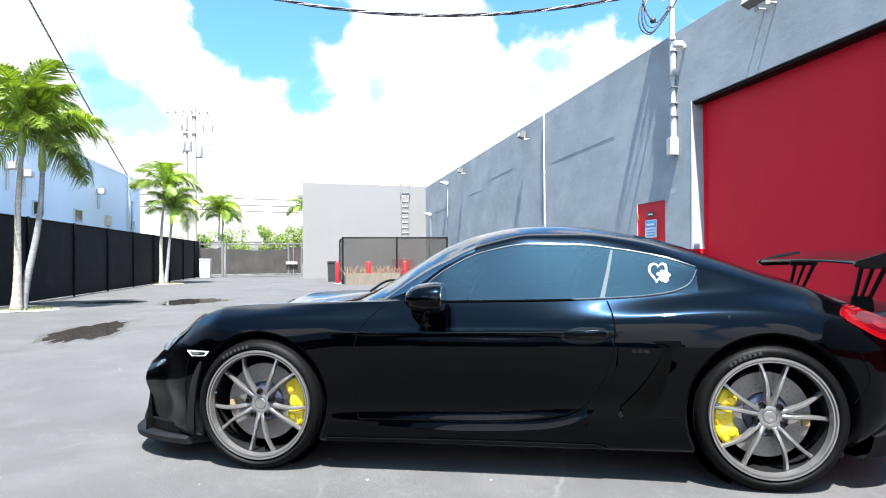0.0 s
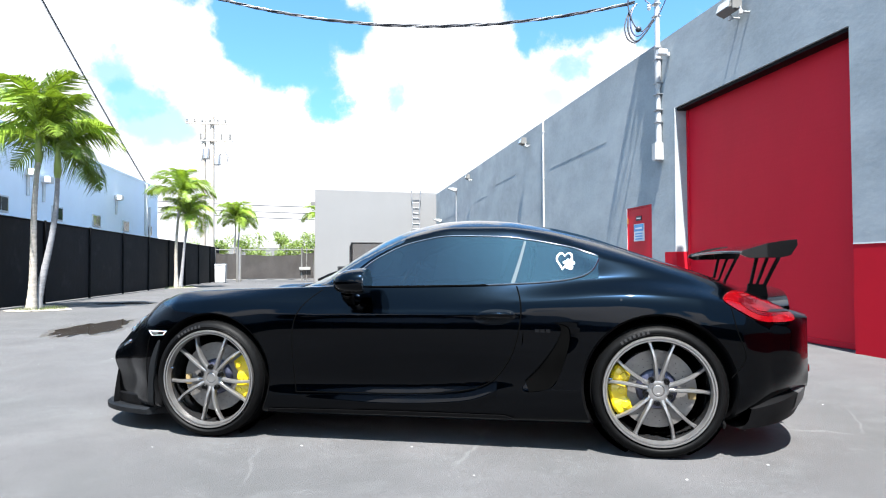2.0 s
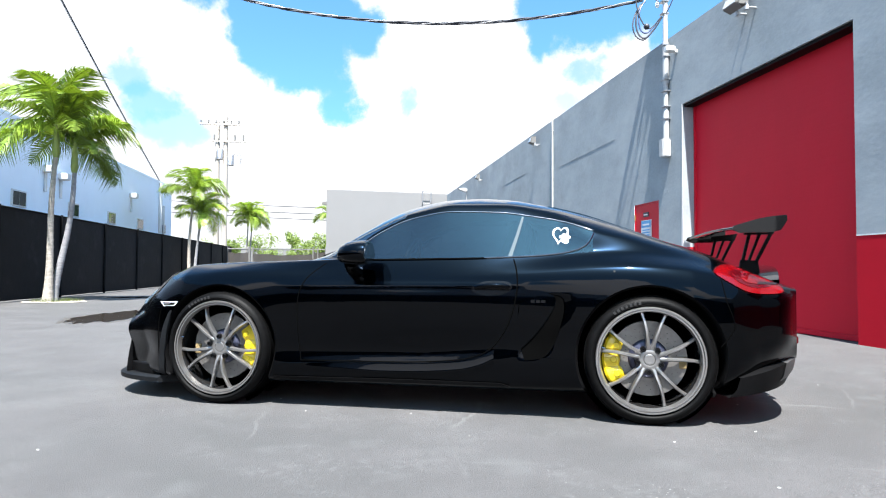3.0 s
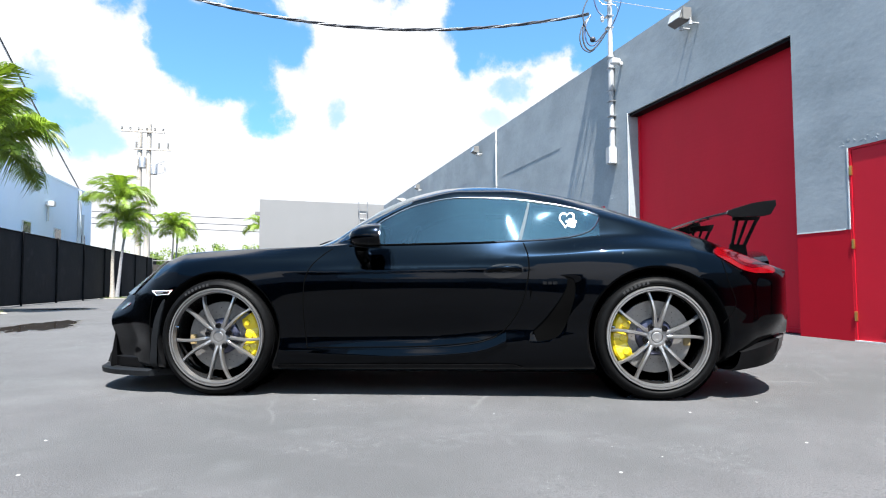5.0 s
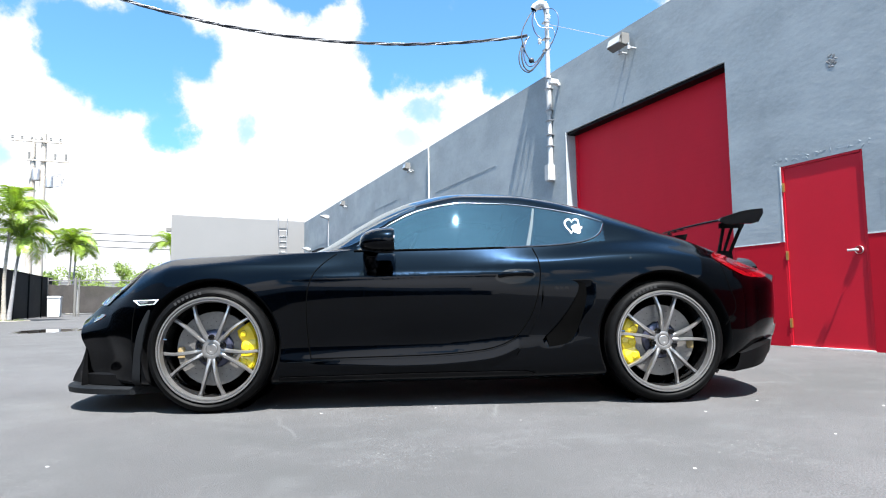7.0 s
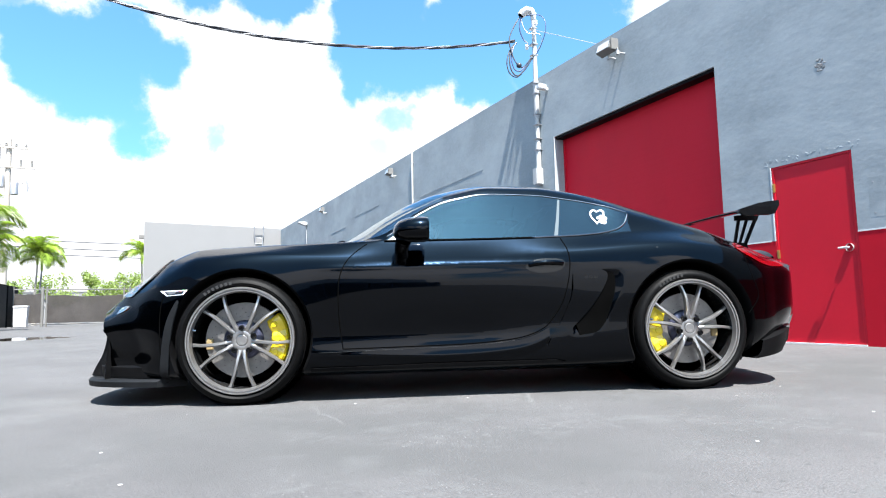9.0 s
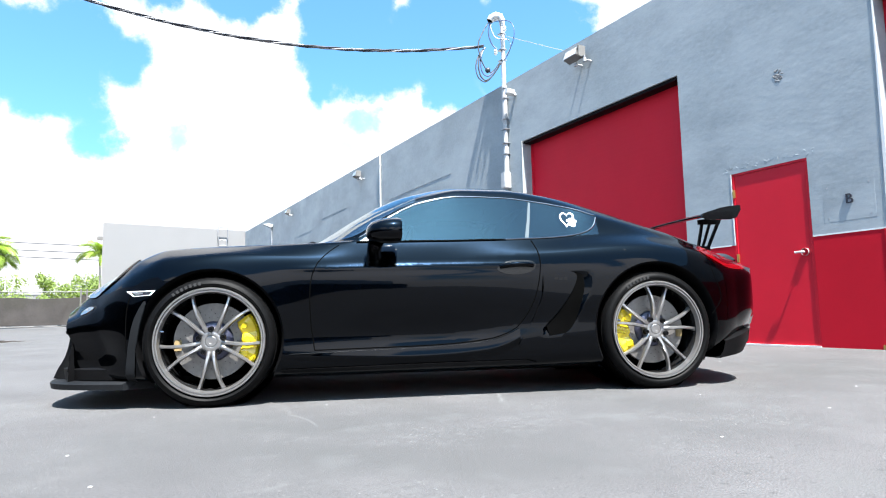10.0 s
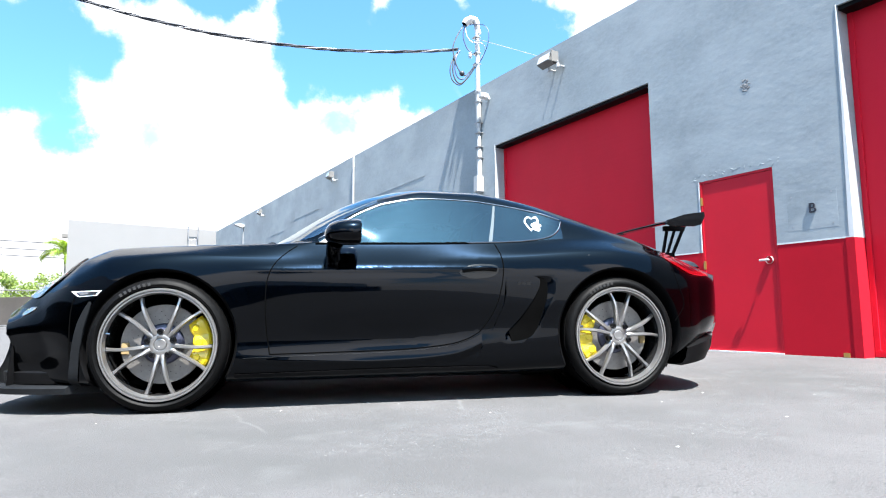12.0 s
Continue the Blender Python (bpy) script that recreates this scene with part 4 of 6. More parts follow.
# ---------------------------------------------------------------- screened boundary fence and far gate
def boundary_fence():
    x = -7.15
    root = empty("boundary_fence", pose(x, 0, 0), "chain-link boundary fence covered in black screen fabric", "fence", kind="structure")
    y, k = -34.0, 0
    rnd = random.Random(4)
    while y < 36.0:
        w = 3.02
        bm = bmesh.new()
        tube(bm, [(0.05, y, 0), (0.05, y, 2.24)], 0.034, 10)
        part("post", bm, "post", root, "", True)
        bm = bmesh.new()
        n = 14
        cols = []
        for i in range(n + 1):
            u = i / n
            yy = y - 0.01 + (w + 0.02) * u
            col = []
            for j in range(7):
                v = j / 6
                bulge = 0.03 * math.sin(math.pi * u) * math.sin(math.pi * v) + 0.008 * noise.noise(Vector((k * 3.1 + u * 4, v * 2.3, 0.4)))
                col.append(bm.verts.new((0.02 + bulge, yy, 0.03 + 2.16 * v)))
            cols.append(col)
        for a, b in zip(cols[:-1], cols[1:]):
            for j in range(6):
                bm.faces.new((a[j], a[j + 1], b[j + 1], b[j]))
        part("screen_panel", bm, "screen_fabric", root, "", True)
        y += w
        k += 1
    bm = bmesh.new()
    tube(bm, [(0.03, -34, 2.2), (0.03, y, 2.2)], 0.022, 8)
    part("top_rail", bm, "post", root, "", True)


boundary_fence()


def far_gate():
    root = empty("far_gate", pose(0, 37.0, 0), "closed chain-link gate with torn faded dark fabric", "gate", kind="structure")
    for x in (-7.1, -5.75, -5.55, -1.75, -1.45, -0.95):
        bm = bmesh.new()
        tube(bm, [(x, 0, 0), (x, 0, 2.2)], 0.045 if x != -5.75 else 0.08, 10)
        part("post", bm, "lamp_body", root, "", True)
    for z in (0.14, 2.05):
        bm = bmesh.new()
        tube(bm, [(-7.1, 0, z), (-0.95, 0, z)], 0.03, 8)
        part("rail", bm, "lamp_body", root, "", True)
    rnd = random.Random(12)
    for a, b, top in ((-7.05, -5.8, 1.85), (-5.5, -1.8, 1.75), (-1.7, -1.0, 1.9)):
        bm = bmesh.new()
        n = 24
        cols = []
        for i in range(n + 1):
            u = i / n
            t = top + 0.05 * noise.noise(Vector((a + u * 5, 0.3, 2))) - 0.08 * math.sin(math.pi * u)
            cols.append([bm.verts.new((a + (b - a) * u, -0.04 + 0.04 * noise.noise(Vector((a + u * 6, j * 0.7, 0))), 0.2 + (t - 0.2) * j / 5)) for j in range(6)])
        for p, q in zip(cols[:-1], cols[1:]):
            for j in range(5):
                bm.faces.new((p[j], p[j + 1], q[j + 1], q[j]))
        part("torn_fabric", bm, "gate_fabric", root, "", True)
    for k in range(20):
        bm = bmesh.new()
        x = -7.0 + 0.3 * k
        tube(bm, [(x, 0, 2.05), (x + 0.02, -0.05, 2.16)], 0.008, 5)
        part("picket", bm, "lamp_body", root)
    part("latch_box", boxed(-1.9, -1.2, -0.2, -0.05, 0.75, 0.95, bevel=0.02), "concrete", root)


far_gate()


# ---------------------------------------------------------------- pale blue building beyond the fence
def blue_building():
    x = -9.5
    root = empty("blue_building", pose(x, 0, 0), "long pale blue rendered building behind the fence", "building", kind="structure")
    bm = bmesh.new()
    box(bm, -12, 0, -40, 33.2, 0, 5.40)
    part("wall", bm, "blue_wall", root)
    part("coping", boxed(-12, 0.03, -40, 33.25, 5.38, 5.47), "blue_wall", root)
    part("band", boxed(-0.001, 0.03, -40, 33.2, 2.58, 2.66), "blue_wall", root)
    for y in (16.9, 20.7, 24.35, 27.95, 31.6, 13.2, 9.5):
        w = empty("window", pose(0, y, 0), "", "")
        w.parent = root
        part("frame", boxed(0.0, 0.05, -0.42, 0.42, 2.68, 3.20, bevel=0.006), "white", w)
        part("pane", boxed(0.052, 0.056, -0.36, -0.01, 2.73, 3.15), "window", w)
        part("pane", boxed(0.052, 0.056, 0.01, 0.36, 2.73, 3.15), "window", w)
    for y, z in ((26.6, 4.15), (18.5, 4.1), (19.6, 4.0)):
        part("lamp", boxed(0.0, 0.32, y - 0.17, y + 0.17, z - 0.10, z + 0.14, bevel=0.03), "white", root, "white wall lamp")
        bm = bmesh.new()
        tube(bm, [(0.05, 0, z - 0.1), (0.05, 0, z - 0.75)], 0.05, 8)
        bmesh.ops.translate(bm, verts=bm.verts, vec=(0, y - 0.0, 0))
        part("lamp_conduit", bm, "white", root, "", True)
    bm = bmesh.new()
    tube(bm, [(0.08, 30.9, 0.0), (0.08, 30.9, 5.35)], 0.10, 10)
    part("downpipe", bm, "white", root, "white rainwater pipe", True)
    bm = bmesh.new()
    tube(bm, [(0.08, 31.5, 0.0), (0.08, 31.5, 4.2)], 0.06, 10)
    part("downpipe", bm, "white", root, "white rainwater pipe", True)


blue_building()


# ---------------------------------------------------------------- utility poles and wires in the distance
def utility_pole(x, y, h, arms=True):
    root = empty("utility_pole", pose(x, y, 0), "tall weathered wooden utility pole with crossarms", "utility pole", "utility poles")
    bm = bmesh.new()
    tube(bm, [(0, 0, 0), (0, 0, h * 0.5), (0, 0, h)], [0.26, 0.22, 0.17], 14)
    part("shaft", bm, "pole_wood", root, "", True)
    if arms:
        part("crossarm", boxed(-2.1, 1.2, -0.30, -0.18, h - 0.75, h - 0.58, bevel=0.01), "pole_wood", root)
        for k in range(6):
            bm = bmesh.new()
            xx = -2.0 + 0.62 * k
            lathe(bm, [(0.0, 0.0), (0.06, 0.0), (0.08, 0.08), (0.05, 0.12), (0.07, 0.2), (0.0, 0.24)], 10, "z")
            bmesh.ops.translate(bm, verts=bm.verts, vec=(xx, -0.24, h - 0.575))
            part("insulator", bm, "lamp_body", root, "", True)
        part("crossarm", boxed(-1.1, 1.7, -0.30, -0.18, h - 2.2, h - 2.06, bevel=0.01), "pole_wood", root)
        for xx in (-0.9, 0.8, 1.5):
            bm = bmesh.new()
            tube(bm, [(xx, -0.24, h - 2.05), (xx, -0.24, h - 1.55)], 0.07, 8)
            part("cutout", bm, "lamp_body", root, "", True)
        for xx, z in ((0.45, 4.2), (-0.42, 3.7)):
            bm = bmesh.new()
            lathe(bm, [(0.0, 0.95), (0.20, 0.93), (0.27, 0.86), (0.27, 0.03), (0.22, 0.0), (0.0, 0.0)], 18, "z")
            bmesh.ops.translate(bm, verts=bm.verts, vec=(xx, -0.2, h - z))
            part("transformer", bm, "galv", root, "grey pole-mounted transformer", True)
        for k in range(3):
            bm = bmesh.new()
            tube(bm, [(0.5 + 0.2 * k, -0.2, h - 3.3), (1.2 + 0.1 * k, -0.3, h - 3.1 - 0.2 * k), (1.3, -0.3, h - 4.0), (0.4, -0.2, h - 4.2)], 0.02, 5)
            part("jumper_lead", bm, "galv", root, "", True)
    return root


utility_pole(-10.1, 51.0, 13.8)
utility_pole(-10.9, 51.6, 13.5, arms=False)
for k, (z0, z1) in enumerate(((6.6, 6.1), (6.1, 5.5), (5.7, 4.9))):
    wire("overhead_wire", (-26, 52, z0 + 0.6), (14, 50.5, z1), 0.4, 0.03, "cable", "thin overhead wire in the distance")


# ---------------------------------------------------------------- palms and shrubs
def frond_mesh(name, seed, length, droop):
    """One feather-shaped palm leaf along +x: an arched stem with two rows of hanging leaflets."""
    rnd = random.Random(seed)
    bm = bmesh.new()
    n = 48
    spine = []
    for i in range(n + 1):
        u = i / n
        spine.append(Vector((length * (u - 0.20 * droop * u ** 2.4), 0.06 * length * math.sin(2.2 * u + seed), length * (0.50 * u - 0.66 * droop * u ** 2.3))))
    tube(bm, spine[::3] + [spine[-1]], [0.018 * (1 - 0.85 * i / 20) for i in range(len(spine[::3]) + 1)], 5)
    for i in range(4, n):
        u = i / n
        p = spine[i]
        d = (spine[min(n, i + 1)] - spine[i - 1]).normalized()
        reach = length * 0.40 * (math.sin(math.pi * min(1, 0.10 + u * 0.93)) ** 0.6) * rnd.uniform(0.85, 1.1)
        for s in (-1, 1):
            side = Vector((-d.y * 0, s, 0))
            out = (side * 0.80 + d * 0.62 + Vector((0, 0, rnd.uniform(0.05, 0.30)))).normalized()
            w = 0.019 * length / 1.9 * rnd.uniform(0.8, 1.2)
            a = p + d * w
            b = p - d * w
            m1 = p + out * reach * 0.45
            tip = p + out * reach * 0.86 + Vector((0, 0, -reach * rnd.uniform(0.30, 0.80)))
            q = [bm.verts.new(v) for v in (a, b, m1 - d * w * 1.1 + Vector((0, 0, -0.01)), m1 + d * w * 1.1, tip)]
            bm.faces.new((q[0], q[1], q[2], q[3]))
            bm.faces.new((q[3], q[2], q[4]))
    me = bpy.data.meshes.new(name)
    bm.to_mesh(me)
    bm.free()
    me.materials.append(M["frond"])
    return me


FRONDS = [frond_mesh("frond", s, 1.80 + 0.10 * s, 0.80 + 0.12 * s) for s in range(5)]


def palm(x, y, foot, lean, h, size, seed, mat="bark", count=12, label="slim palm with a leaning ringed trunk and arching green fronds"):
    """foot: how far the trunk's base flares; lean: sideways shift of the crown in x and y."""
    rnd = random.Random(seed)
    root = empty("palm_tree", pose(x, y, 0), label, "palm", "palms")
    bm = bmesh.new()
    pts, rad = [], []
    n = 40
    for i in range(n + 1):
        u = i / n
        s = u * u * (3 - 2 * u)
        pts.append((lean[0] * (0.35 * u + 0.65 * s) + 0.04 * math.sin(5 * u + seed), lean[1] * u, (h - 0.75) * u))
        rad.append(0.048 + foot * math.exp(-u * 9) + 0.032 * (1 - u) + (0.004 if i % 2 else -0.002))
    tube(bm, pts, rad, 14)
    part("trunk", bm, mat, root, "", True)
    top = Vector(pts[-1])
    bm = bmesh.new()
    tube(bm, [top - Vector((0, 0, 0.02)), top + Vector((0, 0, 0.12)), top + Vector((0, 0, 0.45)), top + Vector((0, 0, 0.8))], [0.06, 0.085, 0.065, 0.03], 12)
    part("crownshaft", bm, "shaft", root, "smooth green crownshaft", True)
    head = top + Vector((0, 0, 0.70))
    for k in range(count):
        me = FRONDS[(k * 7 + seed) % 5]
        f = new("frond", me)
        f.parent = root
        a = k * 137.5 + rnd.uniform(-14, 14)
        tier = k / (count - 1)
        up = 60 - 76 * tier + rnd.uniform(-9, 9)
        sc = size * rnd.uniform(0.85, 1.1)
        f.matrix_basis = Matrix.Translation(head - Vector((0, 0, 0.10 * tier))) @ Euler((radians(rnd.uniform(-18, 18)), radians(-up), radians(a)), "XYZ").to_matrix().to_4x4() @ Matrix.Diagonal((sc, sc, sc, 1))
    return root


palm(-6.22, 11.6, 0.05, (0.10, 0.1), 4.16, 1.0, 1)
palm(-6.10, 11.75, 0.04, (0.26, 0.3), 3.86, 0.94, 5, "bark_dark")
palm(-6.80, 26.4, 0.05, (0.05, 0.2), 4.45, 0.98, 2)
palm(-6.66, 26.55, 0.04, (0.24, 0.3), 3.45, 0.86, 7, "bark_dark")
palm(-7.25, 45.0, 0.06, (0.0, 0.2), 4.8, 1.05, 3)
palm(-7.0, 45.3, 0.05, (0.0, 0.2), 4.4, 0.95, 8, "bark_dark")
palm(-1.0, 48.5, 0.06, (0.0, 0.2), 5.2, 0.95, 4)


def planting_bed(x, y, rx, ry, seed):
    bed = flat_patch("planting_bed", blob_outline(x, y, rx, ry, 0.1, seed, 0.12), 0.012, "gravel", 0.02)
    tagged(bed, "pale gritty bed of soil round the palm foot", "bed", "planting beds", "structure")
    rnd = random.Random(seed)
    bm = bmesh.new()
    for k in range(420):
        a, r = rnd.uniform(0, 6.28), math.sqrt(rnd.random())
        px, py = x + rx * 0.9 * r * math.cos(a), y + ry * 0.9 * r * math.sin(a)
        h, b = rnd.uniform(0.03, 0.11), rnd.uniform(0, 6.28)
        dx, dy = 0.006 * math.cos(b), 0.006 * math.sin(b)
        v = [bm.verts.new(p) for p in ((px - dx, py - dy, 0.02), (px + dx, py + dy, 0.02), (px + rnd.uniform(-.05, .05), py + rnd.uniform(-.05, .05), 0.02 + h))]
        bm.faces.new(v)
    g = link_mesh("grass_tuft", bm, "grass", None, False)
    tagged(g, "sparse short grass in the palm bed", "grass", kind="stuff")


planting_bed(-6.0, 11.6, 0.62, 0.5, 21)
planting_bed(-6.6, 26.3, 0.7, 0.6, 22)


def shrub(x, y, rx, ry, h, seed, z0=0.0):
    rnd = random.Random(seed)
    root = empty("shrub", pose(x, y, 0), "leafy green tree crown seen above the gate", "tree", "background trees")
    bm = bmesh.new()
    for k in range(7):
        a = rnd.uniform(0, 6.28)
        tip = Vector((rx * 0.6 * math.cos(a), ry * 0.6 * math.sin(a), h * rnd.uniform(0.6, 0.85)))
        tube(bm, [(0, 0, 0), tip * 0.4 + Vector((0, 0, 0.2)), tip], [0.14, 0.08, 0.02], 6)
    part("trunk", bm, "bark_dark", root, "", True)
    bm = bmesh.new()
    clumps = [(Vector((rnd.uniform(-rx, rx) * 0.75, rnd.uniform(-ry, ry) * 0.75, h * rnd.uniform(0.45, 0.92))), rnd.uniform(0.35, 0.75)) for _ in range(16)]
    for c, r in clumps:
        for k in range(130):
            d = Vector((rnd.gauss(0, 1), rnd.gauss(0, 1), rnd.gauss(0, 1))).normalized()
            p = c + d * r * rnd.uniform(0.6, 1.15)
            u = Vector((rnd.gauss(0, 1), rnd.gauss(0, 1), rnd.gauss(0, 1))).normalized() * 0.11
            w = u.cross(d).normalized() * 0.06
            vs = [bm.verts.new(q) for q in (p - u, p + w, p + u, p - w)]
            bm.faces.new(vs)
    part("crown", bm, "leaf", root)


shrub(-7.2, 56, 3.4, 2.0, 3.9, 31)
shrub(-3.9, 58, 2.2, 2.0, 4.4, 32)
shrub(-1.2, 57, 1.8, 1.8, 4.3, 33)
shrub(-12.0, 57, 2.8, 2.0, 3.6, 34)


# plain buildings that close the yard behind the camera and far off
def plain_block(name, x0, x1, y0, y1, h, mat, label):
    root = empty(name, pose((x0 + x1) / 2, y0, 0), label, "building", kind="structure")
    w = (x1 - x0) / 2
    part("wall", boxed(-w, w, 0, y1 - y0, 0, h), mat, root)
    part("coping", boxed(-w - 0.05, w + 0.05, -0.05, y1 - y0 + 0.05, h, h + 0.12), mat, root)


# unseen blocks, darkened and spaced to shape what the car's flank reflects
plain_block("rear_building", -26, -8.0, -24, -13, 2.7, "dark_wall", "unseen plain building behind the yard, coloured dark for its shaded face")
plain_block("rear_building", 2.6, 22, -24, -13, 2.7, "dark_wall", "unseen plain building behind the yard, coloured dark for its shaded face")
plain_block("far_building", -60, 40, 75, 90, 3.2, "pale_wall", "plain low pale building in the distance")


# ---------------------------------------------------------------- the black sports car
CAR = pose(0.290, 0.820, 0, 0, 0, -19.44)
car = empty("sports_car", CAR, "glossy black two-door sports coupe with a rear wing", "car")


def spline(keys):
    """A smooth monotone curve through (x, value) keys."""
    xs = np.array([k[0] for k in keys], float)
    ys = np.array([k[1] for k in keys], float)
    h, d = np.diff(xs), np.diff(ys) / np.diff(xs)
    m = np.zeros(len(xs))
    m[0], m[-1] = d[0], d[-1]
    for i in range(1, len(xs) - 1):
        if d[i - 1] * d[i] > 0:
            w1, w2 = 2 * h[i] + h[i - 1], h[i] + 2 * h[i - 1]
            m[i] = (w1 + w2) / (w1 / d[i - 1] + w2 / d[i])

    def at(x):
        x = min(max(x, xs[0]), xs[-1])
        i = min(len(xs) - 2, max(0, int(np.searchsorted(xs, x)) - 1))
        t = (x - xs[i]) / h[i]
        return float((1 + 2 * t) * (1 - t) ** 2 * ys[i] + t * (1 - t) ** 2 * h[i] * m[i] + t * t * (3 - 2 * t) * ys[i + 1] + t * t * (t - 1) * h[i] * m[i + 1])
    return at


NOSE, TAIL = -0.90, 3.365
# rows of the body section from the sill up to the crown: half-width and height along the car
ROW = [
    (spline([(NOSE, .60), (-.6, .72), (0, .76), (2.5, .78), (3.2, .68), (TAIL, .58)]), spline([(NOSE, .17), (-.5, .13), (.4, .13), (1.8, .14), (2.8, .17), (3.1, .22), (TAIL, .34)])),
    (spline([(NOSE, .66), (-.6, .80), (-.2, .87), (.4, .85), (1.2, .845), (1.9, .86), (2.5, .885), (3.0, .83), (3.25, .74), (TAIL, .64)]),
     spline([(NOSE, .20), (-.5, .16), (.4, .16), (1.8, .17), (2.8, .20), (3.1, .27), (TAIL, .40)])),
    (spline([(NOSE, .68), (-.75, .76), (-.5, .845), (0, .895), (.4, .868), (1.2, .858), (1.8, .872), (2.5, .905), (3.0, .868), (3.25, .79), (3.33, .735), (TAIL, .65)]),
     spline([(NOSE, .27), (-.3, .27), (.4, .245), (1.2, .262), (1.8, .30), (2.5, .30), (3.1, .35), (TAIL, .46)])),
    (spline([(NOSE, .68), (-.75, .765), (-.5, .85), (0, .897), (.45, .858), (1.2, .842), (1.8, .868), (2.5, .907), (3.0, .873), (3.25, .80), (3.33, .745), (TAIL, .66)]),
     spline([(NOSE, .33), (-.3, .37), (.4, .34), (1.2, .345), (1.8, .40), (2.5, .42), (3.1, .45), (TAIL, .53)])),
    (spline([(NOSE, .67), (-.75, .755), (-.5, .845), (0, .897), (.45, .866), (1.2, .860), (1.8, .876), (2.45, .909), (3.0, .874), (3.25, .80), (3.33, .745), (TAIL, .66)]),
     spline([(NOSE, .39), (-.65, .45), (-.3, .51), (.4, .53), (1.2, .52), (1.8, .54), (2.5, .56), (3.1, .57), (TAIL, .60)])),
    (spline([(NOSE, .64), (-.75, .735), (-.5, .825), (0, .882), (.45, .864), (1.2, .863), (1.8, .874), (2.45, .902), (3.0, .862), (3.25, .785), (3.33, .735), (TAIL, .655)]),
     spline([(NOSE, .45), (-.65, .54), (-.45, .61), (-.1, .68), (.4, .675), (1.2, .665), (1.8, .68), (2.5, .71), (3.0, .68), (TAIL, .66)])),
    (spline([(NOSE, .60), (-.75, .70), (-.5, .785), (0, .835), (.45, .833), (1.2, .836), (1.8, .850), (2.45, .862), (2.9, .82), (3.25, .73), (TAIL, .65)]),
     spline([(NOSE, .48), (-.7, .575), (-.5, .68), (-.25, .765), (.1, .79), (.6, .775), (1.2, .765), (1.8, .79), (2.4, .83), (2.8, .80), (3.1, .755), (TAIL, .70)])),
    # belt line, foot of the side glass
    (spline([(NOSE, .55), (-.75, .65), (-.5, .715), (0, .735), (.5, .765), (.8, .795), (1.5, .792), (2.1, .765), (2.5, .755), (2.9, .74), (3.25, .69), (TAIL, .63)]),
     spline([(NOSE, .50), (-.76, .595), (-.61, .675), (-.44, .772), (-.25, .826), (0, .843), (.5, .858), (.8, .862), (1.5, .872), (1.8, .882), (2.0, .894), (2.2, .910), (2.4, .908), (2.6, .885), (2.9, .828), (3.2, .752), (TAIL, .71)])),
    # upper edge of the side glass
    (spline([(NOSE, .50), (-.75, .59), (-.5, .65), (0, .67), (.5, .70), (.76, .775), (.9, .728), (1.15, .655), (1.4, .636), (1.7, .632), (2.0, .655), (2.22, .700), (2.5, .695), (2.9, .69), (3.25, .65), (TAIL, .60)]),
     spline([(NOSE, .505), (-.76, .60), (-.61, .68), (-.44, .778), (-.25, .828), (0, .844), (.5, .860), (.74, .878), (.82, .92), (.95, 1.02), (1.15, 1.115), (1.39, 1.155), (1.66, 1.148), (1.86, 1.122), (2.06, 1.082), (2.22, 1.028), (2.4, .985), (2.6, .932), (2.9, .853), (3.2, .765), (TAIL, .712)])),
    # roof rail and edge of the windscreen
    (spline([(NOSE, .45), (-.75, .52), (-.5, .58), (0, .60), (.45, .66), (.7, .695), (1.0, .645), (1.3, .595), (1.7, .58), (2.1, .58), (2.5, .60), (2.9, .62), (3.25, .60), (TAIL, .56)]),
     spline([(NOSE, .507), (-.76, .60), (-.61, .677), (-.44, .765), (-.25, .808), (0, .824), (.45, .855), (.6, .880), (.78, .980), (.95, 1.073), (1.15, 1.156), (1.4, 1.205), (1.65, 1.203), (1.9, 1.173), (2.1, 1.130), (2.35, 1.055), (2.6, .972), (2.9, .878), (3.2, .775), (TAIL, .716)])),
    (spline([(NOSE, .28), (0, .35), (1.3, .34), (2.5, .36), (TAIL, .35)]),
     spline([(NOSE, .51), (-.76, .60), (-.61, .665), (-.44, .735), (-.25, .775), (0, .80), (.42, .862), (.55, .925), (.75, 1.05), (.92, 1.145), (1.1, 1.212), (1.35, 1.258), (1.5, 1.263), (1.7, 1.252), (1.92, 1.215), (2.14, 1.162), (2.4, 1.072), (2.6, 1.0), (2.9, .905), (3.2, .785), (TAIL, .72)])),
    (spline([(NOSE, 0), (TAIL, 0.0)]),
     spline([(NOSE, .51), (-.76, .60), (-.61, .66), (-.44, .725), (-.25, .765), (0, .795), (.38, .865), (.52, .93), (.72, 1.055), (.9, 1.155), (1.1, 1.222), (1.35, 1.264), (1.5, 1.268), (1.7, 1.258), (1.92, 1.22), (2.14, 1.165), (2.4, 1.078), (2.6, 1.006), (2.9, .91), (3.2, .79), (TAIL, .72)])),
]
BELT, EDGE, RAIL = 7, 8, 9
SUBS = [2, 5, 5, 7, 7, 18, 5, 7, 3, 5, 6]


def bow(x, y):
    """Rounds the nose and the tail in plan."""
    if x < -0.25:
        return 0.26 * y * y * min(1.0, (-0.25 - x) / 0.5)
    if x > 2.7:
        return -0.24 * y * y * min(1.0, (x - 2.7) / 0.5)
    return 0.0


def tuck(x, z):
    """Draws the bumper in between its upper edge and the splitter."""
    w = min(1.0, max(0.0, (-0.50 - x) / 0.25))
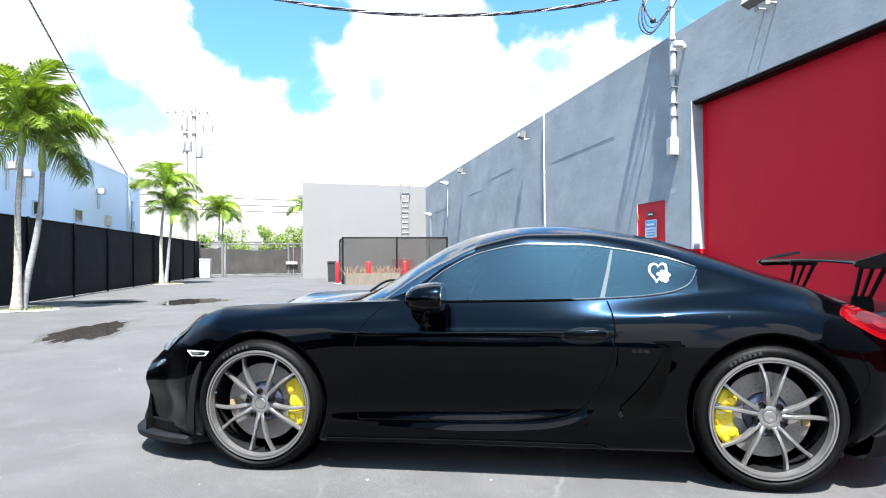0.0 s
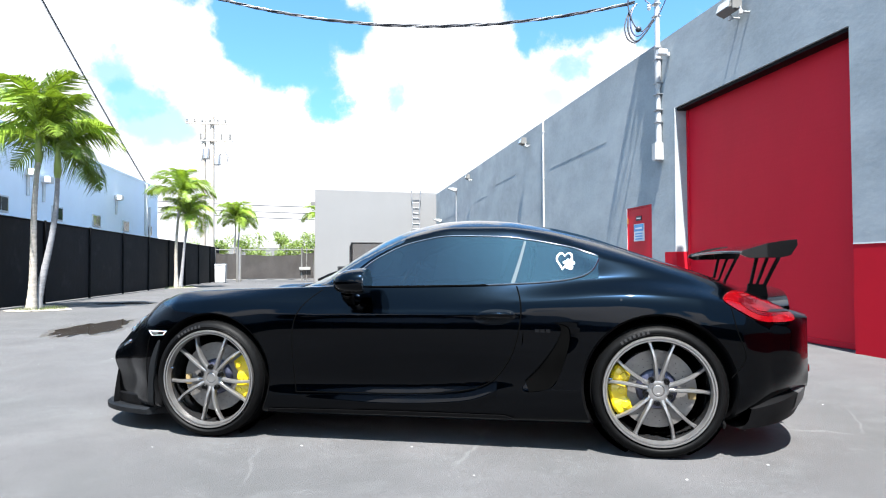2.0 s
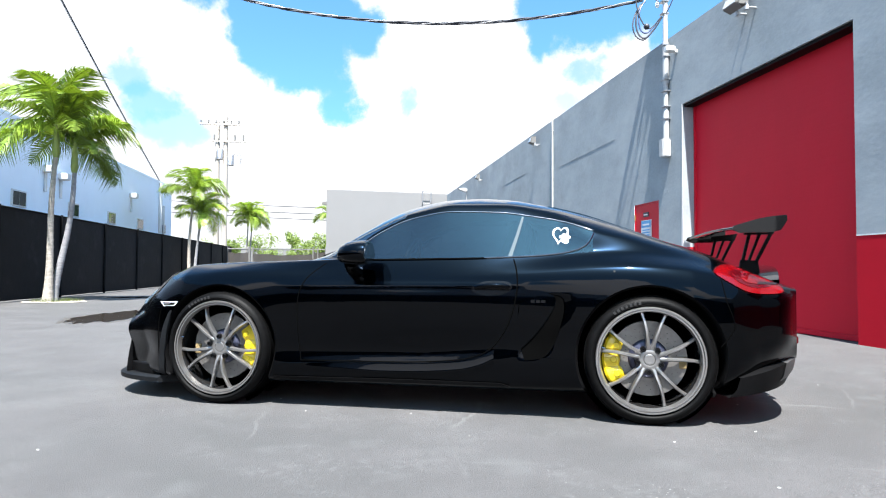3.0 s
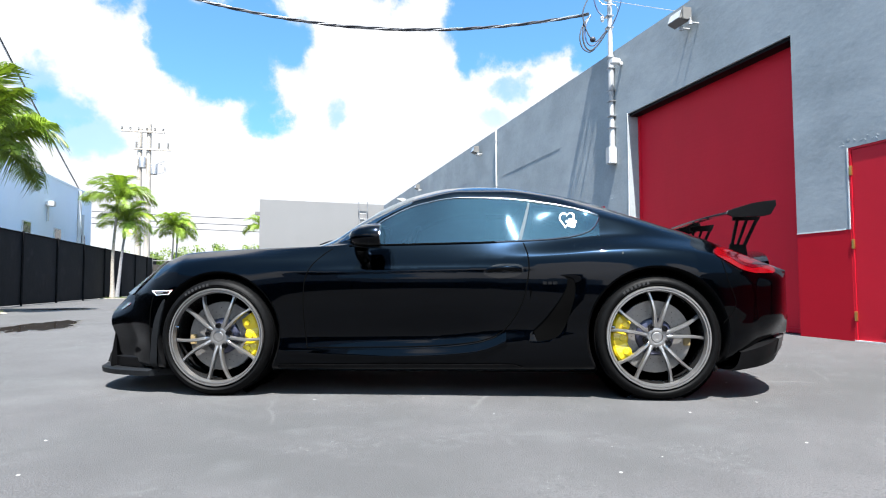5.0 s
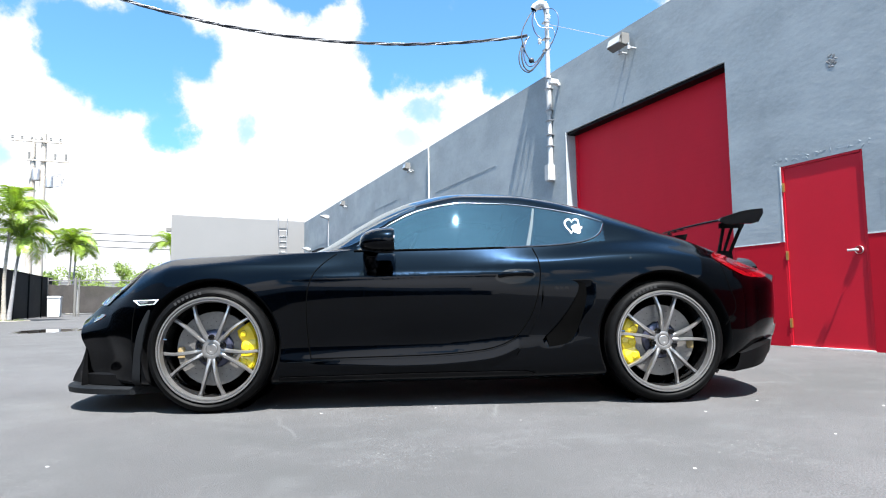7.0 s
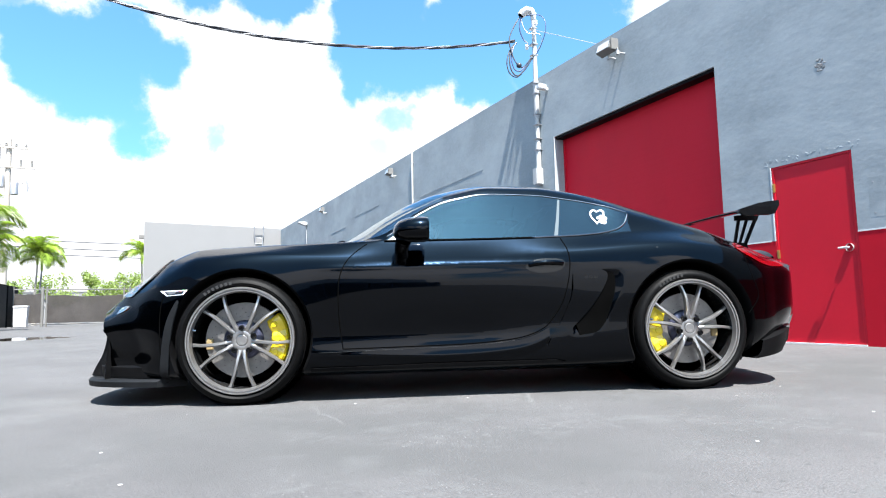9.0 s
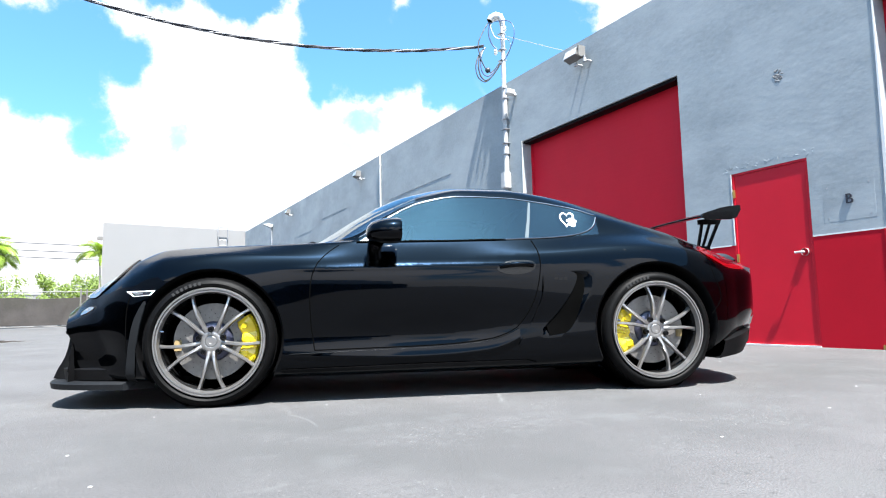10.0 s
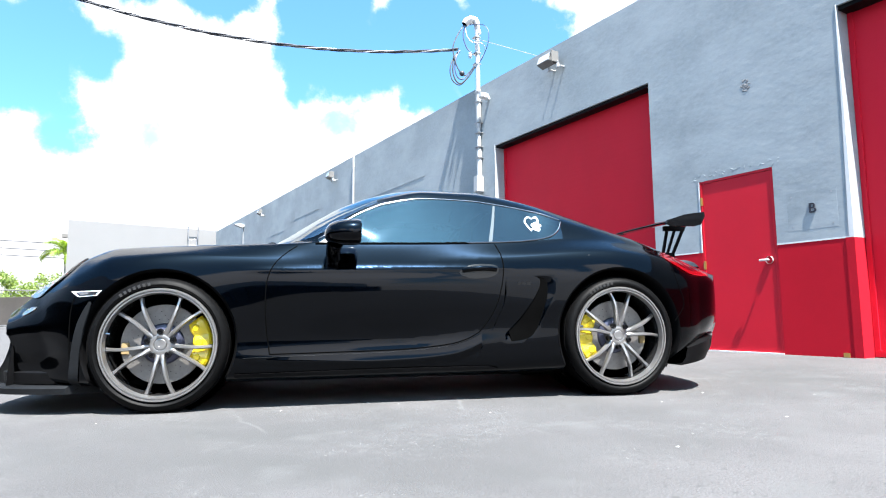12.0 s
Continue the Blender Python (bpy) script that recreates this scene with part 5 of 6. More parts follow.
    return w * (0.020 * smoothstep(0.62, 0.50, z) + 0.034 * math.exp(-((z - 0.30) / 0.075) ** 2) - 0.012 * math.exp(-((z - 0.42) / 0.05) ** 2))


def smoothstep(a, b, v):
    t = min(1.0, max(0.0, (v - a) / (b - a)))
    return t * t * (3 - 2 * t)


def crease(x, z):
    """The soft ridge along the door shoulder, by which the flank stands out."""
    along = smoothstep(0.30, 0.62, x) * (1 - smoothstep(1.72, 1.86, x))
    zc = 0.712 + 0.012 * (x - 0.6)
    return along * 0.0046 * math.exp(-((z - zc) / 0.0145) ** 2)


def scoop(x, z):
    """How far the flank is drawn in behind the intake blade."""
    edge = 1.985 - 0.55 * max(0.0, 0.60 - z)
    if x < edge - 0.06:
        return 0.0
    u = 1 - smoothstep(edge - 0.01, edge + 0.135, x)
    return 0.018 * u * smoothstep(0.30, 0.42, z) * (1 - smoothstep(0.655, 0.685, z)) * smoothstep(edge - 0.06, edge - 0.03, x)


def section(x):
    """Points of the left half section at station x, from floor centre to crown, with a Catmull-Rom curve through the rows."""
    rows = [Vector((r[0](x), r[1](x))) for r in ROW]
    out = [Vector((0.0, rows[0].y))]
    n = len(rows)
    for i in range(n - 1):
        p0, p1, p2 = rows[max(0, i - 1)], rows[i], rows[i + 1]
        p3 = rows[i + 2] if i + 2 < n else Vector((-rows[i].x, rows[i].y))
        for k in range(SUBS[i]):
            t = k / SUBS[i]
            q = 0.5 * ((2 * p1) + (p2 - p0) * t + (2 * p0 - 5 * p1 + 4 * p2 - p3) * t * t + (3 * p1 - p0 - 3 * p2 + p3) * t ** 3)
            if i in (BELT, BELT - 1, EDGE):
                lin = p1.lerp(p2, t)
                q = lin.lerp(q, 0.45)
            if 3 <= i <= 6:
                q.x += crease(x, q.y)
            out.append(q)
    out.append(rows[-1])
    return out


def row_index(k):
    return 1 + sum(SUBS[:k])


STATIONS = sorted({round(v, 4) for v in [*np.linspace(NOSE, -0.5, 26), *np.linspace(-0.5, 2.9, 215), *np.linspace(2.9, TAIL, 34)]})
GRID = [section(x) for x in STATIONS]
GLASS_X = (0.765, 2.205)
SCREEN_X = (0.47, 1.10)
HATCH_X = (1.95, 2.75)
ARCHES = ((0.0, 0.345, 0.370), (2.484, 0.350, 0.384))


def arch_of(p):
    """The wheel arch in whose circle the point lies, if any."""
    if abs(p.y) > 0.5:
        for cx, cz, r in ARCHES:
            if math.hypot(p.x - cx, p.z - cz) < r:
                return cx, cz, r
    return None


def body_shell(sign, chosen, drawn=True, cut=True):
    """The cells of one half of the body for which chosen(x, row) holds, cut out round the wheels."""
    bm = bmesh.new()
    made = {}

    def place(i, j):
        q = GRID[i][j]
        inset = scoop(STATIONS[i], q.y) if drawn and q.x > 0.7 else 0.0
        return Vector((STATIONS[i] + bow(STATIONS[i], q.x) + tuck(STATIONS[i], q.y), sign * (q.x - inset), q.y))

    def vert(i, j):
        if (i, j) not in made:
            p = place(i, j)
            arch = arch_of(p) if cut else None
            if arch:
                cx, cz, r = arch
                k = r / max(1e-6, math.hypot(p.x - cx, p.z - cz))
                p = Vector((cx + (p.x - cx) * k, p.y, cz + (p.z - cz) * k))
                hit = SKIN.ray_cast(Vector((p.x, sign * 3.0, p.z)), Vector((0, -sign, 0)))
                if hit[0] is not None and abs(hit[0].y - p.y) < 0.08:
                    p.y = hit[0].y
            made[i, j] = bm.verts.new(p)
        return made[i, j]

    for i in range(len(STATIONS) - 1):
        for j in range(len(GRID[0]) - 1):
            if not chosen(0.5 * (STATIONS[i] + STATIONS[i + 1]), j):
                continue
            corners = ((i, j), (i + 1, j), (i + 1, j + 1), (i, j + 1))
            if cut and all(arch_of(place(*c)) for c in corners):
                continue
            pts = []
            for v in (vert(*c) for c in corners):
                if all((v.co - p.co).length > 1e-5 for p in pts):
                    pts.append(v)
            if len(pts) >= 3:
                bm.faces.new(pts if sign < 0 else pts[::-1])
    for v in [v for v in bm.verts if not v.link_faces]:
        bm.verts.remove(v)
    return bm


J_BELT, J_EDGE, J_RAIL = row_index(BELT), row_index(EDGE), row_index(RAIL)


def is_side_glass(x, j):
    return J_BELT <= j < J_EDGE and GLASS_X[0] < x < GLASS_X[1]


def is_screen(x, j):
    return j >= J_EDGE + 1 and SCREEN_X[0] < x < SCREEN_X[1]


def is_hatch(x, j):
    return j >= J_RAIL + 2 and HATCH_X[0] < x < HATCH_X[1]


def is_body(x, j):
    return not (is_side_glass(x, j) or is_screen(x, j) or is_hatch(x, j))


def joined_halves(chosen, caps=False, drawn=True, cut=True):
    a, b = body_shell(-1, chosen, drawn, cut), body_shell(1, chosen, drawn, cut)
    me = bpy.data.meshes.new("half")
    b.to_mesh(me)
    b.free()
    a.from_mesh(me)
    bpy.data.meshes.remove(me)
    bmesh.ops.remove_doubles(a, verts=a.verts, dist=2e-4)
    if caps:
        for i in (0, -1):
            x = STATIONS[i]
            ring = [Vector((x + bow(x, q.x) + tuck(x, q.y), -q.x, q.y)) for q in GRID[i]]
            ring += [Vector((p.x, -p.y, p.z)) for p in ring[-2:0:-1]]
            rings = []
            for k in range(7):
                s = 1 - k / 6.5
                cz = GRID[i][0].y * 0.5 + GRID[i][-1].y * 0.5
                rings.append([a.verts.new((x + bow(x, p.y * s) + tuck(x, cz + (p.z - cz) * s), p.y * s, cz + (p.z - cz) * s)) for p in ring])
            for r0, r1 in zip(rings[:-1], rings[1:]):
                for k in range(len(ring)):
                    a.faces.new((r0[k], r0[(k + 1) % len(ring)], r1[(k + 1) % len(ring)], r1[k]))
            a.faces.new(rings[-1])
        bmesh.ops.remove_doubles(a, verts=a.verts, dist=3e-4)
    return a


from mathutils.bvhtree import BVHTree  # noqa: E402
full = joined_halves(lambda x, j: True, False, False, False)
bmesh.ops.recalc_face_normals(full, faces=full.faces)
full.faces.ensure_lookup_table()
SKIN = BVHTree.FromBMesh(full)
bm = joined_halves(is_body, caps=True)


def skin_normal(p, reach=6e-4):
    """The smooth normal of the whole body surface nearest to p, or None away from it."""
    hit, nrm, index, dist = SKIN.find_nearest(p)
    if hit is None or dist > reach:
        return None
    total = Vector()
    for v in full.faces[index].verts:
        total += v.normal / max(1e-6, (v.co - hit).length)
    return total.normalized()


def follow_skin(ob):
    """Shades a raised panel as smoothly as the body under it."""
    ob.data.normals_split_custom_set_from_vertices([tuple(skin_normal(v.co, 0.1) or v.normal) for v in ob.data.vertices])


body = part("body", bm, "paint", car, "", True)
body.data.normals_split_custom_set_from_vertices([tuple(skin_normal(v.co) or v.normal) for v in body.data.vertices])
for s, n in ((-1, "side_glass"), (1, "side_glass")):
    g = part(n, body_shell(s, is_side_glass), "glass", car, "dark tinted side window", True)
part("windscreen", joined_halves(is_screen), "screen", car, "raked windscreen", True)
part("rear_window", joined_halves(is_hatch), "glass", car, "dark tinted rear window", True)


def side_y(x, z, sign=-1):
    hit = SKIN.ray_cast(Vector((x, sign * 3.0, z)), Vector((0, -sign, 0)))
    return hit[0].y if hit[0] is not None else sign * 0.8


def skin_patch(outline, lift=0.004, sign=-1, cell=0.03, thick=0.012):
    """A panel with the outline (x, z), laid on the flank of the body and raised off it by lift."""
    bm = bmesh.new()
    face = bm.faces.new([bm.verts.new((x, 0, z)) for x, z in outline])
    bmesh.ops.triangulate(bm, faces=[face])
    for axis, k in (((1, 0, 0), 0), ((0, 0, 1), 1)):
        lo, hi = min(p[k] for p in outline), max(p[k] for p in outline)
        n = max(1, int((hi - lo) / cell))
        for i in range(1, n):
            c = lo + (hi - lo) * i / n
            bmesh.ops.bisect_plane(bm, geom=list(bm.verts) + list(bm.edges) + list(bm.faces), plane_co=(c if k == 0 else 0, 0, c if k == 1 else 0), plane_no=axis)
    for v in bm.verts:
        v.co.y = side_y(v.co.x, v.co.z, sign) + sign * lift
    ext = bmesh.ops.extrude_face_region(bm, geom=list(bm.faces))
    for g in ext["geom"]:
        if isinstance(g, bmesh.types.BMVert):
            g.co.y -= sign * thick
    return bm


def curve_through(points, n=10, closed=False):
    """A Catmull-Rom line through pairs."""
    pts = [Vector(p) for p in points]
    m = len(pts)
    out = []
    for i in range(m if closed else m - 1):
        p0 = pts[(i - 1) % m] if closed or i else pts[0]
        p1, p2 = pts[i], pts[(i + 1) % m]
        p3 = pts[(i + 2) % m] if closed or i + 2 < m else pts[-1]
        for k in range(n):
            t = k / n
            out.append(tuple(0.5 * ((2 * p1) + (p2 - p0) * t + (2 * p0 - 5 * p1 + 4 * p2 - p3) * t * t + (3 * p1 - p0 - 3 * p2 + p3) * t ** 3)))
    if not closed:
        out.append(tuple(pts[-1]))
    return out


def seam(points, r=0.0044, name="shut_line", mat="void", sign=-1, lift=0.0):
    bm = bmesh.new()
    tube(bm, [(x, side_y(x, z, sign) + sign * lift, z) for x, z in curve_through(points, 8)], r, 6)
    return part(name, bm, mat, car, "", True)


# door skin, its shut lines, and the crease above the sill
DOOR_FRONT = [(.66, .845), (.60, .80), (.545, .74), (.513, .66), (.505, .55), (.512, .41), (.53, .276)]
DOOR_BACK = [(1.645, .372), (1.70, .44), (1.745, .52), (1.775, .62), (1.790, .72), (1.785, .80), (1.765, .868)]
DOOR_FOOT = [(.53, .276), (.8, .279), (1.2, .286), (1.45, .306), (1.57, .334), (1.645, .372)]
for s in (-1, 1):
    outline = curve_through(DOOR_FRONT, 5)[:-1] + curve_through(DOOR_FOOT, 5)[:-1] + curve_through(DOOR_BACK, 5)
    follow_skin(part("door", skin_patch(outline, 0.003, s, 0.012, 0.008), "paint", car, "", True))
    seam(DOOR_FRONT, sign=s)
    seam(DOOR_FOOT, sign=s)
    seam(DOOR_BACK, sign=s)
    seam([(-.40, .60), (-.42, .5), (-.415, .3), (-.40, .17)], sign=s, r=0.003)
    seam([(2.83, .42), (2.9, .52), (2.86, .66), (2.84, .80)], sign=s, r=0.0025)


def trim_line(index, x0, x1, r, name, mat, sign, lift=0.001):
    bm = bmesh.new()
    pts = []
    for i, x in enumerate(STATIONS):
        if x0 <= x <= x1:
            q = GRID[i][index]
            pts.append((x, sign * (q.x + lift), q.y))
    tube(bm, pts, r, 8)
    part(name, bm, mat, car, "bright metal window trim" if mat == "chrome" else "", True)


for s in (-1, 1):
    trim_line(J_EDGE, 0.77, 2.205, 0.0042, "upper_trim", "chrome", s)
    curve = [(1.60, .876), (1.85, .887), (1.97, .897), (2.06, .910), (2.13, .932), (2.175, .965), (2.205, 1.020)]
    seam(curve, 0.0048, "lower_trim", "chrome", s, 0.003)
    trim_line(J_BELT, 0.75, 1.62, 0.006, "waist_seal", "void", s)
    # post between door glass and quarter glass
    part("window_post", skin_patch([(1.732, .884), (1.755, .886), (1.786, 1.0), (1.813, 1.118), (1.801, 1.122), (1.768, 1.0)], 0.003, s, 0.02, 0.008), "pillar", car, "bright metal post between the windows", True)
    part("mirror_corner", skin_patch([(.77, .866), (.90, .866), (.90, .955), (.83, .905)], 0.003, s, 0.02, 0.01), "gloss_black", car, "", True)


# wheel arches: folded lip and dark liner
for cx, cz, r in ARCHES:
    for s in (-1, 1):
        bm = bmesh.new()
        ring_a, ring_b, ring_c = [], [], []
        for k in range(81):
            a = radians(-32 + 244 * k / 80)
            x, z = cx + r * math.cos(a), cz + r * math.sin(a)
            if z < 0.145:
                continue
            y = side_y(cx + (r + 0.006) * math.cos(a), cz + (r + 0.006) * math.sin(a), s)
            ring_a.append(bm.verts.new((cx + (r + 0.001) * math.cos(a), y + s * 0.0015, cz + (r + 0.001) * math.sin(a))))
            ring_b.append(bm.verts.new((cx + (r - 0.012) * math.cos(a), y - s * 0.012, cz + (r - 0.012) * math.sin(a))))
            ring_c.append(bm.verts.new((cx + (r - 0.004) * math.cos(a), s * 0.46, cz + (r - 0.004) * math.sin(a))))
        for p, q in ((ring_a, ring_b), (ring_b, ring_c)):
            for k in range(len(p) - 1):
                bm.faces.new((p[k], p[k + 1], q[k + 1], q[k]))
        part("arch_liner", bm, "trim", car, "black wheel-arch liner", True)
        bm = bmesh.new()
        lathe(bm, [(0.0, s * 0.455), (r - 0.002, s * 0.455)], 40, "y")
        bmesh.ops.translate(bm, verts=bm.verts, vec=(cx, 0, cz))
        part("liner_wall", bm, "void", car)


# ---- wheels
def tyre_bm(R, width, rim_r):
    bm = bmesh.new()
    w = width / 2
    prof = [(rim_r - 0.008, -w + 0.03), (rim_r + 0.005, -w + 0.014), (rim_r + 0.012, -w + 0.004), (rim_r + 0.020, -w), (R - 0.030, -w + 0.003), (R - 0.020, -w + 0.009), (R - 0.011, -w + 0.020), (R - 0.004, -w + 0.040)]
    for k in range(4):
        a = -w + 0.05 + k * (2 * w - 0.10) / 3
        prof += [(R, a - 0.012), (R, a + 0.012), (R - 0.007, a + 0.014), (R - 0.007, a + 0.020)][: 4 if k < 3 else 2]
    prof += [(R - 0.003, w - 0.04), (R - 0.022, w - 0.006), (R - 0.045, w), (rim_r, w - 0.02)]
    seg = 168
    lathe(bm, prof, seg, "y")
    # grooves across the shoulder of the tread
    for i, v in enumerate(bm.verts):
        ring, k = divmod(i, seg)
        if ring in (6, 7, 8, 9) and k % 3 == 0:
            c = math.hypot(v.co.x, v.co.z)
            v.co.x *= (c - 0.0014) / c
            v.co.z *= (c - 0.0014) / c
    return bm


def spoke_bm(angle, side, r0=0.052, r1=0.262):
    """One slim curved spoke. angle: of its wheel bolt; side: which of the two that leave it."""
    bm = bmesh.new()
    rings = []
    n = 12
    for i in range(n + 1):
        u = i / n
        r = r0 + (r1 - r0) * u
        a = radians(angle + side * (25.5 - 4.2 * u + 1.6 * math.sin(math.pi * u)))
        w = 0.0104 * (1 - 0.22 * u) + 0.006 * max(0, u - 0.88) * 8 + 0.006 * max(0, 0.15 - u) * 6
        face = -0.012 + 0.020 * math.sin(math.pi * min(1, u * 1.05)) - 0.002 * u
        depth = 0.034 - 0.012 * u
        c = Vector((math.cos(a), 0, math.sin(a)))
        t = Vector((-math.sin(a), 0, math.cos(a)))
        o = c * r
        y0 = face
        rings.append([bm.verts.new(o + t * (sx * w) + Vector((0, -y0 + dy, 0))) for sx, dy in ((-1, depth), (-1, 0.007), (-0.55, 0.0), (0.55, 0.0), (1, 0.007), (1, depth))])
    for p, q in zip(rings[:-1], rings[1:]):
        for k in range(6):
            bm.faces.new((p[k], p[(k + 1) % 6], q[(k + 1) % 6], q[k]))
    bm.faces.new(rings[0][::-1])
    bm.faces.new(rings[-1])
    return bm


def mark_mesh():
    bm = boxed(-0.008, 0.008, -0.0006, 0.0006, -0.0065, 0.0065)
    me = bpy.data.meshes.new("sidewall_mark")
    bm.to_mesh(me)
    bm.free()
    me.materials.append(M["tyre_mark"])
    return me


MARK = mark_mesh()


def wheel(x, y, R, width, lug, caliper_side, sign):
    """A wheel with its tyre, rim, ten spokes, bolts, cap, brake disc and caliper; its face looks along -y, or +y when sign is 1."""
    m = Matrix.Translation((x, y, R)) @ (Matrix.Identity(4) if sign < 0 else Matrix.Rotation(math.pi, 4, "Z"))
    w = new("wheel")
    w.empty_display_size = 0.1
    w.parent = car
    w.matrix_basis = m
    tagged(w, "silver ten-spoke alloy wheel with a low tyre")
    if sign > 0:
        lug, caliper_side = 180 - lug, -caliper_side
    rim_r = 0.279
    tyre = tyre_bm(R, width, rim_r)
    bmesh.ops.translate(tyre, verts=tyre.verts, vec=(0, width / 2 - 0.03, 0))
    part("tyre", tyre, "tyre", w, "black low-profile tyre", True)
    # plain raised marks on the sidewall
    if sign < 0:
        for start, count in ((100, 7),):
            for k in range(count):
                mark = new("sidewall_mark", MARK)
                mark.parent = w
                mark.matrix_basis = Matrix.Rotation(radians(-(start + 4.4 * k)), 4, "Y") @ Matrix.Translation((rim_r + 0.024, -0.0302, 0))
    bm = bmesh.new()
    lathe(bm, [(rim_r - 0.002, 0.004), (rim_r + 0.002, -0.020), (rim_r - 0.002, -0.028), (rim_r - 0.009, -0.028), (rim_r - 0.0105, -0.017), (rim_r - 0.0135, -0.017), (rim_r - 0.015, -0.024),
               (rim_r - 0.021, -0.024), (rim_r - 0.024, -0.012), (rim_r - 0.028, 0.006)], 96, "y")
    part("rim", bm, "rim", w, "", True)
    bm = bmesh.new()
    lathe(bm, [(rim_r - 0.028, 0.006), (rim_r - 0.031, 0.03), (rim_r - 0.032, 0.09), (rim_r - 0.024, 0.19), (rim_r - 0.012, 0.2), (rim_r - 0.006, 0.19)], 96, "y")
    part("rim_barrel", bm, "rim_dark", w, "dark inner barrel of the rim", True)
    for k in range(5):
        for s in (-1, 1):
            part("spoke", spoke_bm(lug + 72 * k, s), "rim", w, "", True)
    bm = bmesh.new()
    lathe(bm, [(0.0302, 0.0150), (0.0312, 0.0122), (0.034, 0.0115), (0.047, 0.0125), (0.058, 0.016), (0.070, 0.021), (0.073, 0.035), (0.066, 0.06), (0.0, 0.06)], 48, "y")
    part("hub", bm, "rim", w, "", True)
    bm = bmesh.new()
    lathe(bm, [(0.0, 0.0118), (0.012, 0.0118), (0.013, 0.0112), (0.0255, 0.0112), (0.0285, 0.0126), (0.0298, 0.0145), (0.030, 0.022)], 40, "y")
    part("centre_cap", bm, "rim", w, "flat alloy centre cap", False)
    for k in range(5):
        a = radians(lug + 72 * k)
        bm = bmesh.new()
        lathe(bm, [(0.0, 0.006), (0.006, 0.005), (0.0075, -0.003), (0.0120, -0.003), (0.0145, 0.003), (0.0140, 0.02), (0.016, 0.022)], 16, "y")
        bmesh.ops.translate(bm, verts=bm.verts, vec=(0.0635 * math.cos(a), -0.002, 0.0635 * math.sin(a)))
        part("wheel_bolt", bm, "bolt", w, "dark wheel bolt", True)
    bm = bmesh.new()
    lathe(bm, [(0.105, 0.078), (0.105, 0.072), (0.199, 0.072), (0.200, 0.102), (0.105, 0.102)], 72, "y", closed=True)
    disc = part("brake_disc", bm, "disc", w, "steel brake disc", True)
    bm = bmesh.new()
    lathe(bm, [(0.0, 0.055), (0.085, 0.058), (0.098, 0.066), (0.104, 0.074), (0.104, 0.1)], 48, "y")
    part("disc_hat", bm, "hat", w, "", True)
    bm = bmesh.new()
    for ring, off in ((0.125, 0), (0.145, 7), (0.165, 14)):
        for k in range(18):
            a = radians(20 * k + off)
            vs = []
            for i in range(6):
                b = 2 * math.pi * i / 6
                vs.append(bm.verts.new((ring * math.cos(a) + 0.0022 * math.cos(b), 0.0715, ring * math.sin(a) + 0.0022 * math.sin(b))))
            bm.faces.new(vs)
    tagged(part("drilling", bm, "void", disc), kind="stuff")
    # caliper: an arched body with stepped pistons and a bridge
    mid = 0 if caliper_side > 0 else 180
    bm = bmesh.new()
    arc = []
    n = 20
    for i in range(n + 1):
        u = i / n
        a = radians(mid + 4 - 37 + 70 * u)
        bulge = 0.010 * abs(math.sin(3 * math.pi * u))
        arc.append((a, 0.146 + 0.012 * math.cos(3 * math.pi * u) ** 2 * 0.5, 0.238 + 0.006 * math.sin(math.pi * u) + bulge * 0.3, 0.040 - bulge))
    rings = []
    for a, ra, rb, yf in arc:
        c, t = math.cos(a), math.sin(a)
        rings.append([bm.verts.new((r * c, yy, r * t)) for r, yy in ((ra, 0.070), (ra + 0.004, yf + 0.006), (ra + 0.012, yf), (rb - 0.016, yf), (rb - 0.004, yf + 0.008), (rb, yf + 0.02), (rb, 0.12), (ra + 0.05, 0.12), (ra + 0.05, 0.070))])
    for p, q in zip(rings[:-1], rings[1:]):
        for k in range(9):
            bm.faces.new((p[k], p[(k + 1) % 9], q[(k + 1) % 9], q[k]))
    bm.faces.new(rings[0][::-1])
    bm.faces.new(rings[-1])
    cal = part("caliper", bm, "caliper", w, "bright yellow brake caliper", False)
    for u in (-24, 0, 24):
        a = radians(mid + 2 + u)
        bm = bmesh.new()
        lathe(bm, [(0.0, -0.006), (0.015, -0.006), (0.019, 0.0), (0.019, 0.02)], 18, "y")
        bmesh.ops.translate(bm, verts=bm.verts, vec=(0.182 * math.cos(a), 0.033, 0.182 * math.sin(a)))
        part("piston_cap", bm, "caliper", cal, "", True)
    a = radians(mid + 180)
    bm = boxed(-0.018, 0.018, 0.06, 0.11, -0.03, 0.03, bevel=0.004)
    bmesh.ops.rotate(bm, verts=bm.verts, matrix=Matrix.Rotation(-a, 3, "Y"))
    bmesh.ops.translate(bm, verts=bm.verts, vec=(0.175 * math.cos(a), 0, 0.175 * math.sin(a) - 0.02))
    part("brake_pad", bm, "pad", w)
    bm = bmesh.new()
    tube(bm, [(-0.228, -0.005, 0.055), (-0.246, -0.006, 0.058)], 0.006, 8)
    part("valve", bm, "chrome", w)
    return w


for s in (-1, 1):
    wheel(0.0, s * 0.865, 0.336, 0.245, 91, 1, s)
    wheel(2.484, s * 0.865, 0.340, 0.295, 121, -1, s)


# ---- front end
def plan_strip(points, z0, z1, inner):
    """A blade that follows the nose in plan: points of its outer edge (x, y) on the left; it reaches in by inner."""
    bm = bmesh.new()
    edge = [(x, -y) for x, y in points] + [(x, y) for x, y in reversed(points)]
    rows = []
    for x, y in edge:
        d = Vector((x - 0.35, y * 0.75)).normalized()
        xi, yi = x - d.x * inner, y - d.y * inner
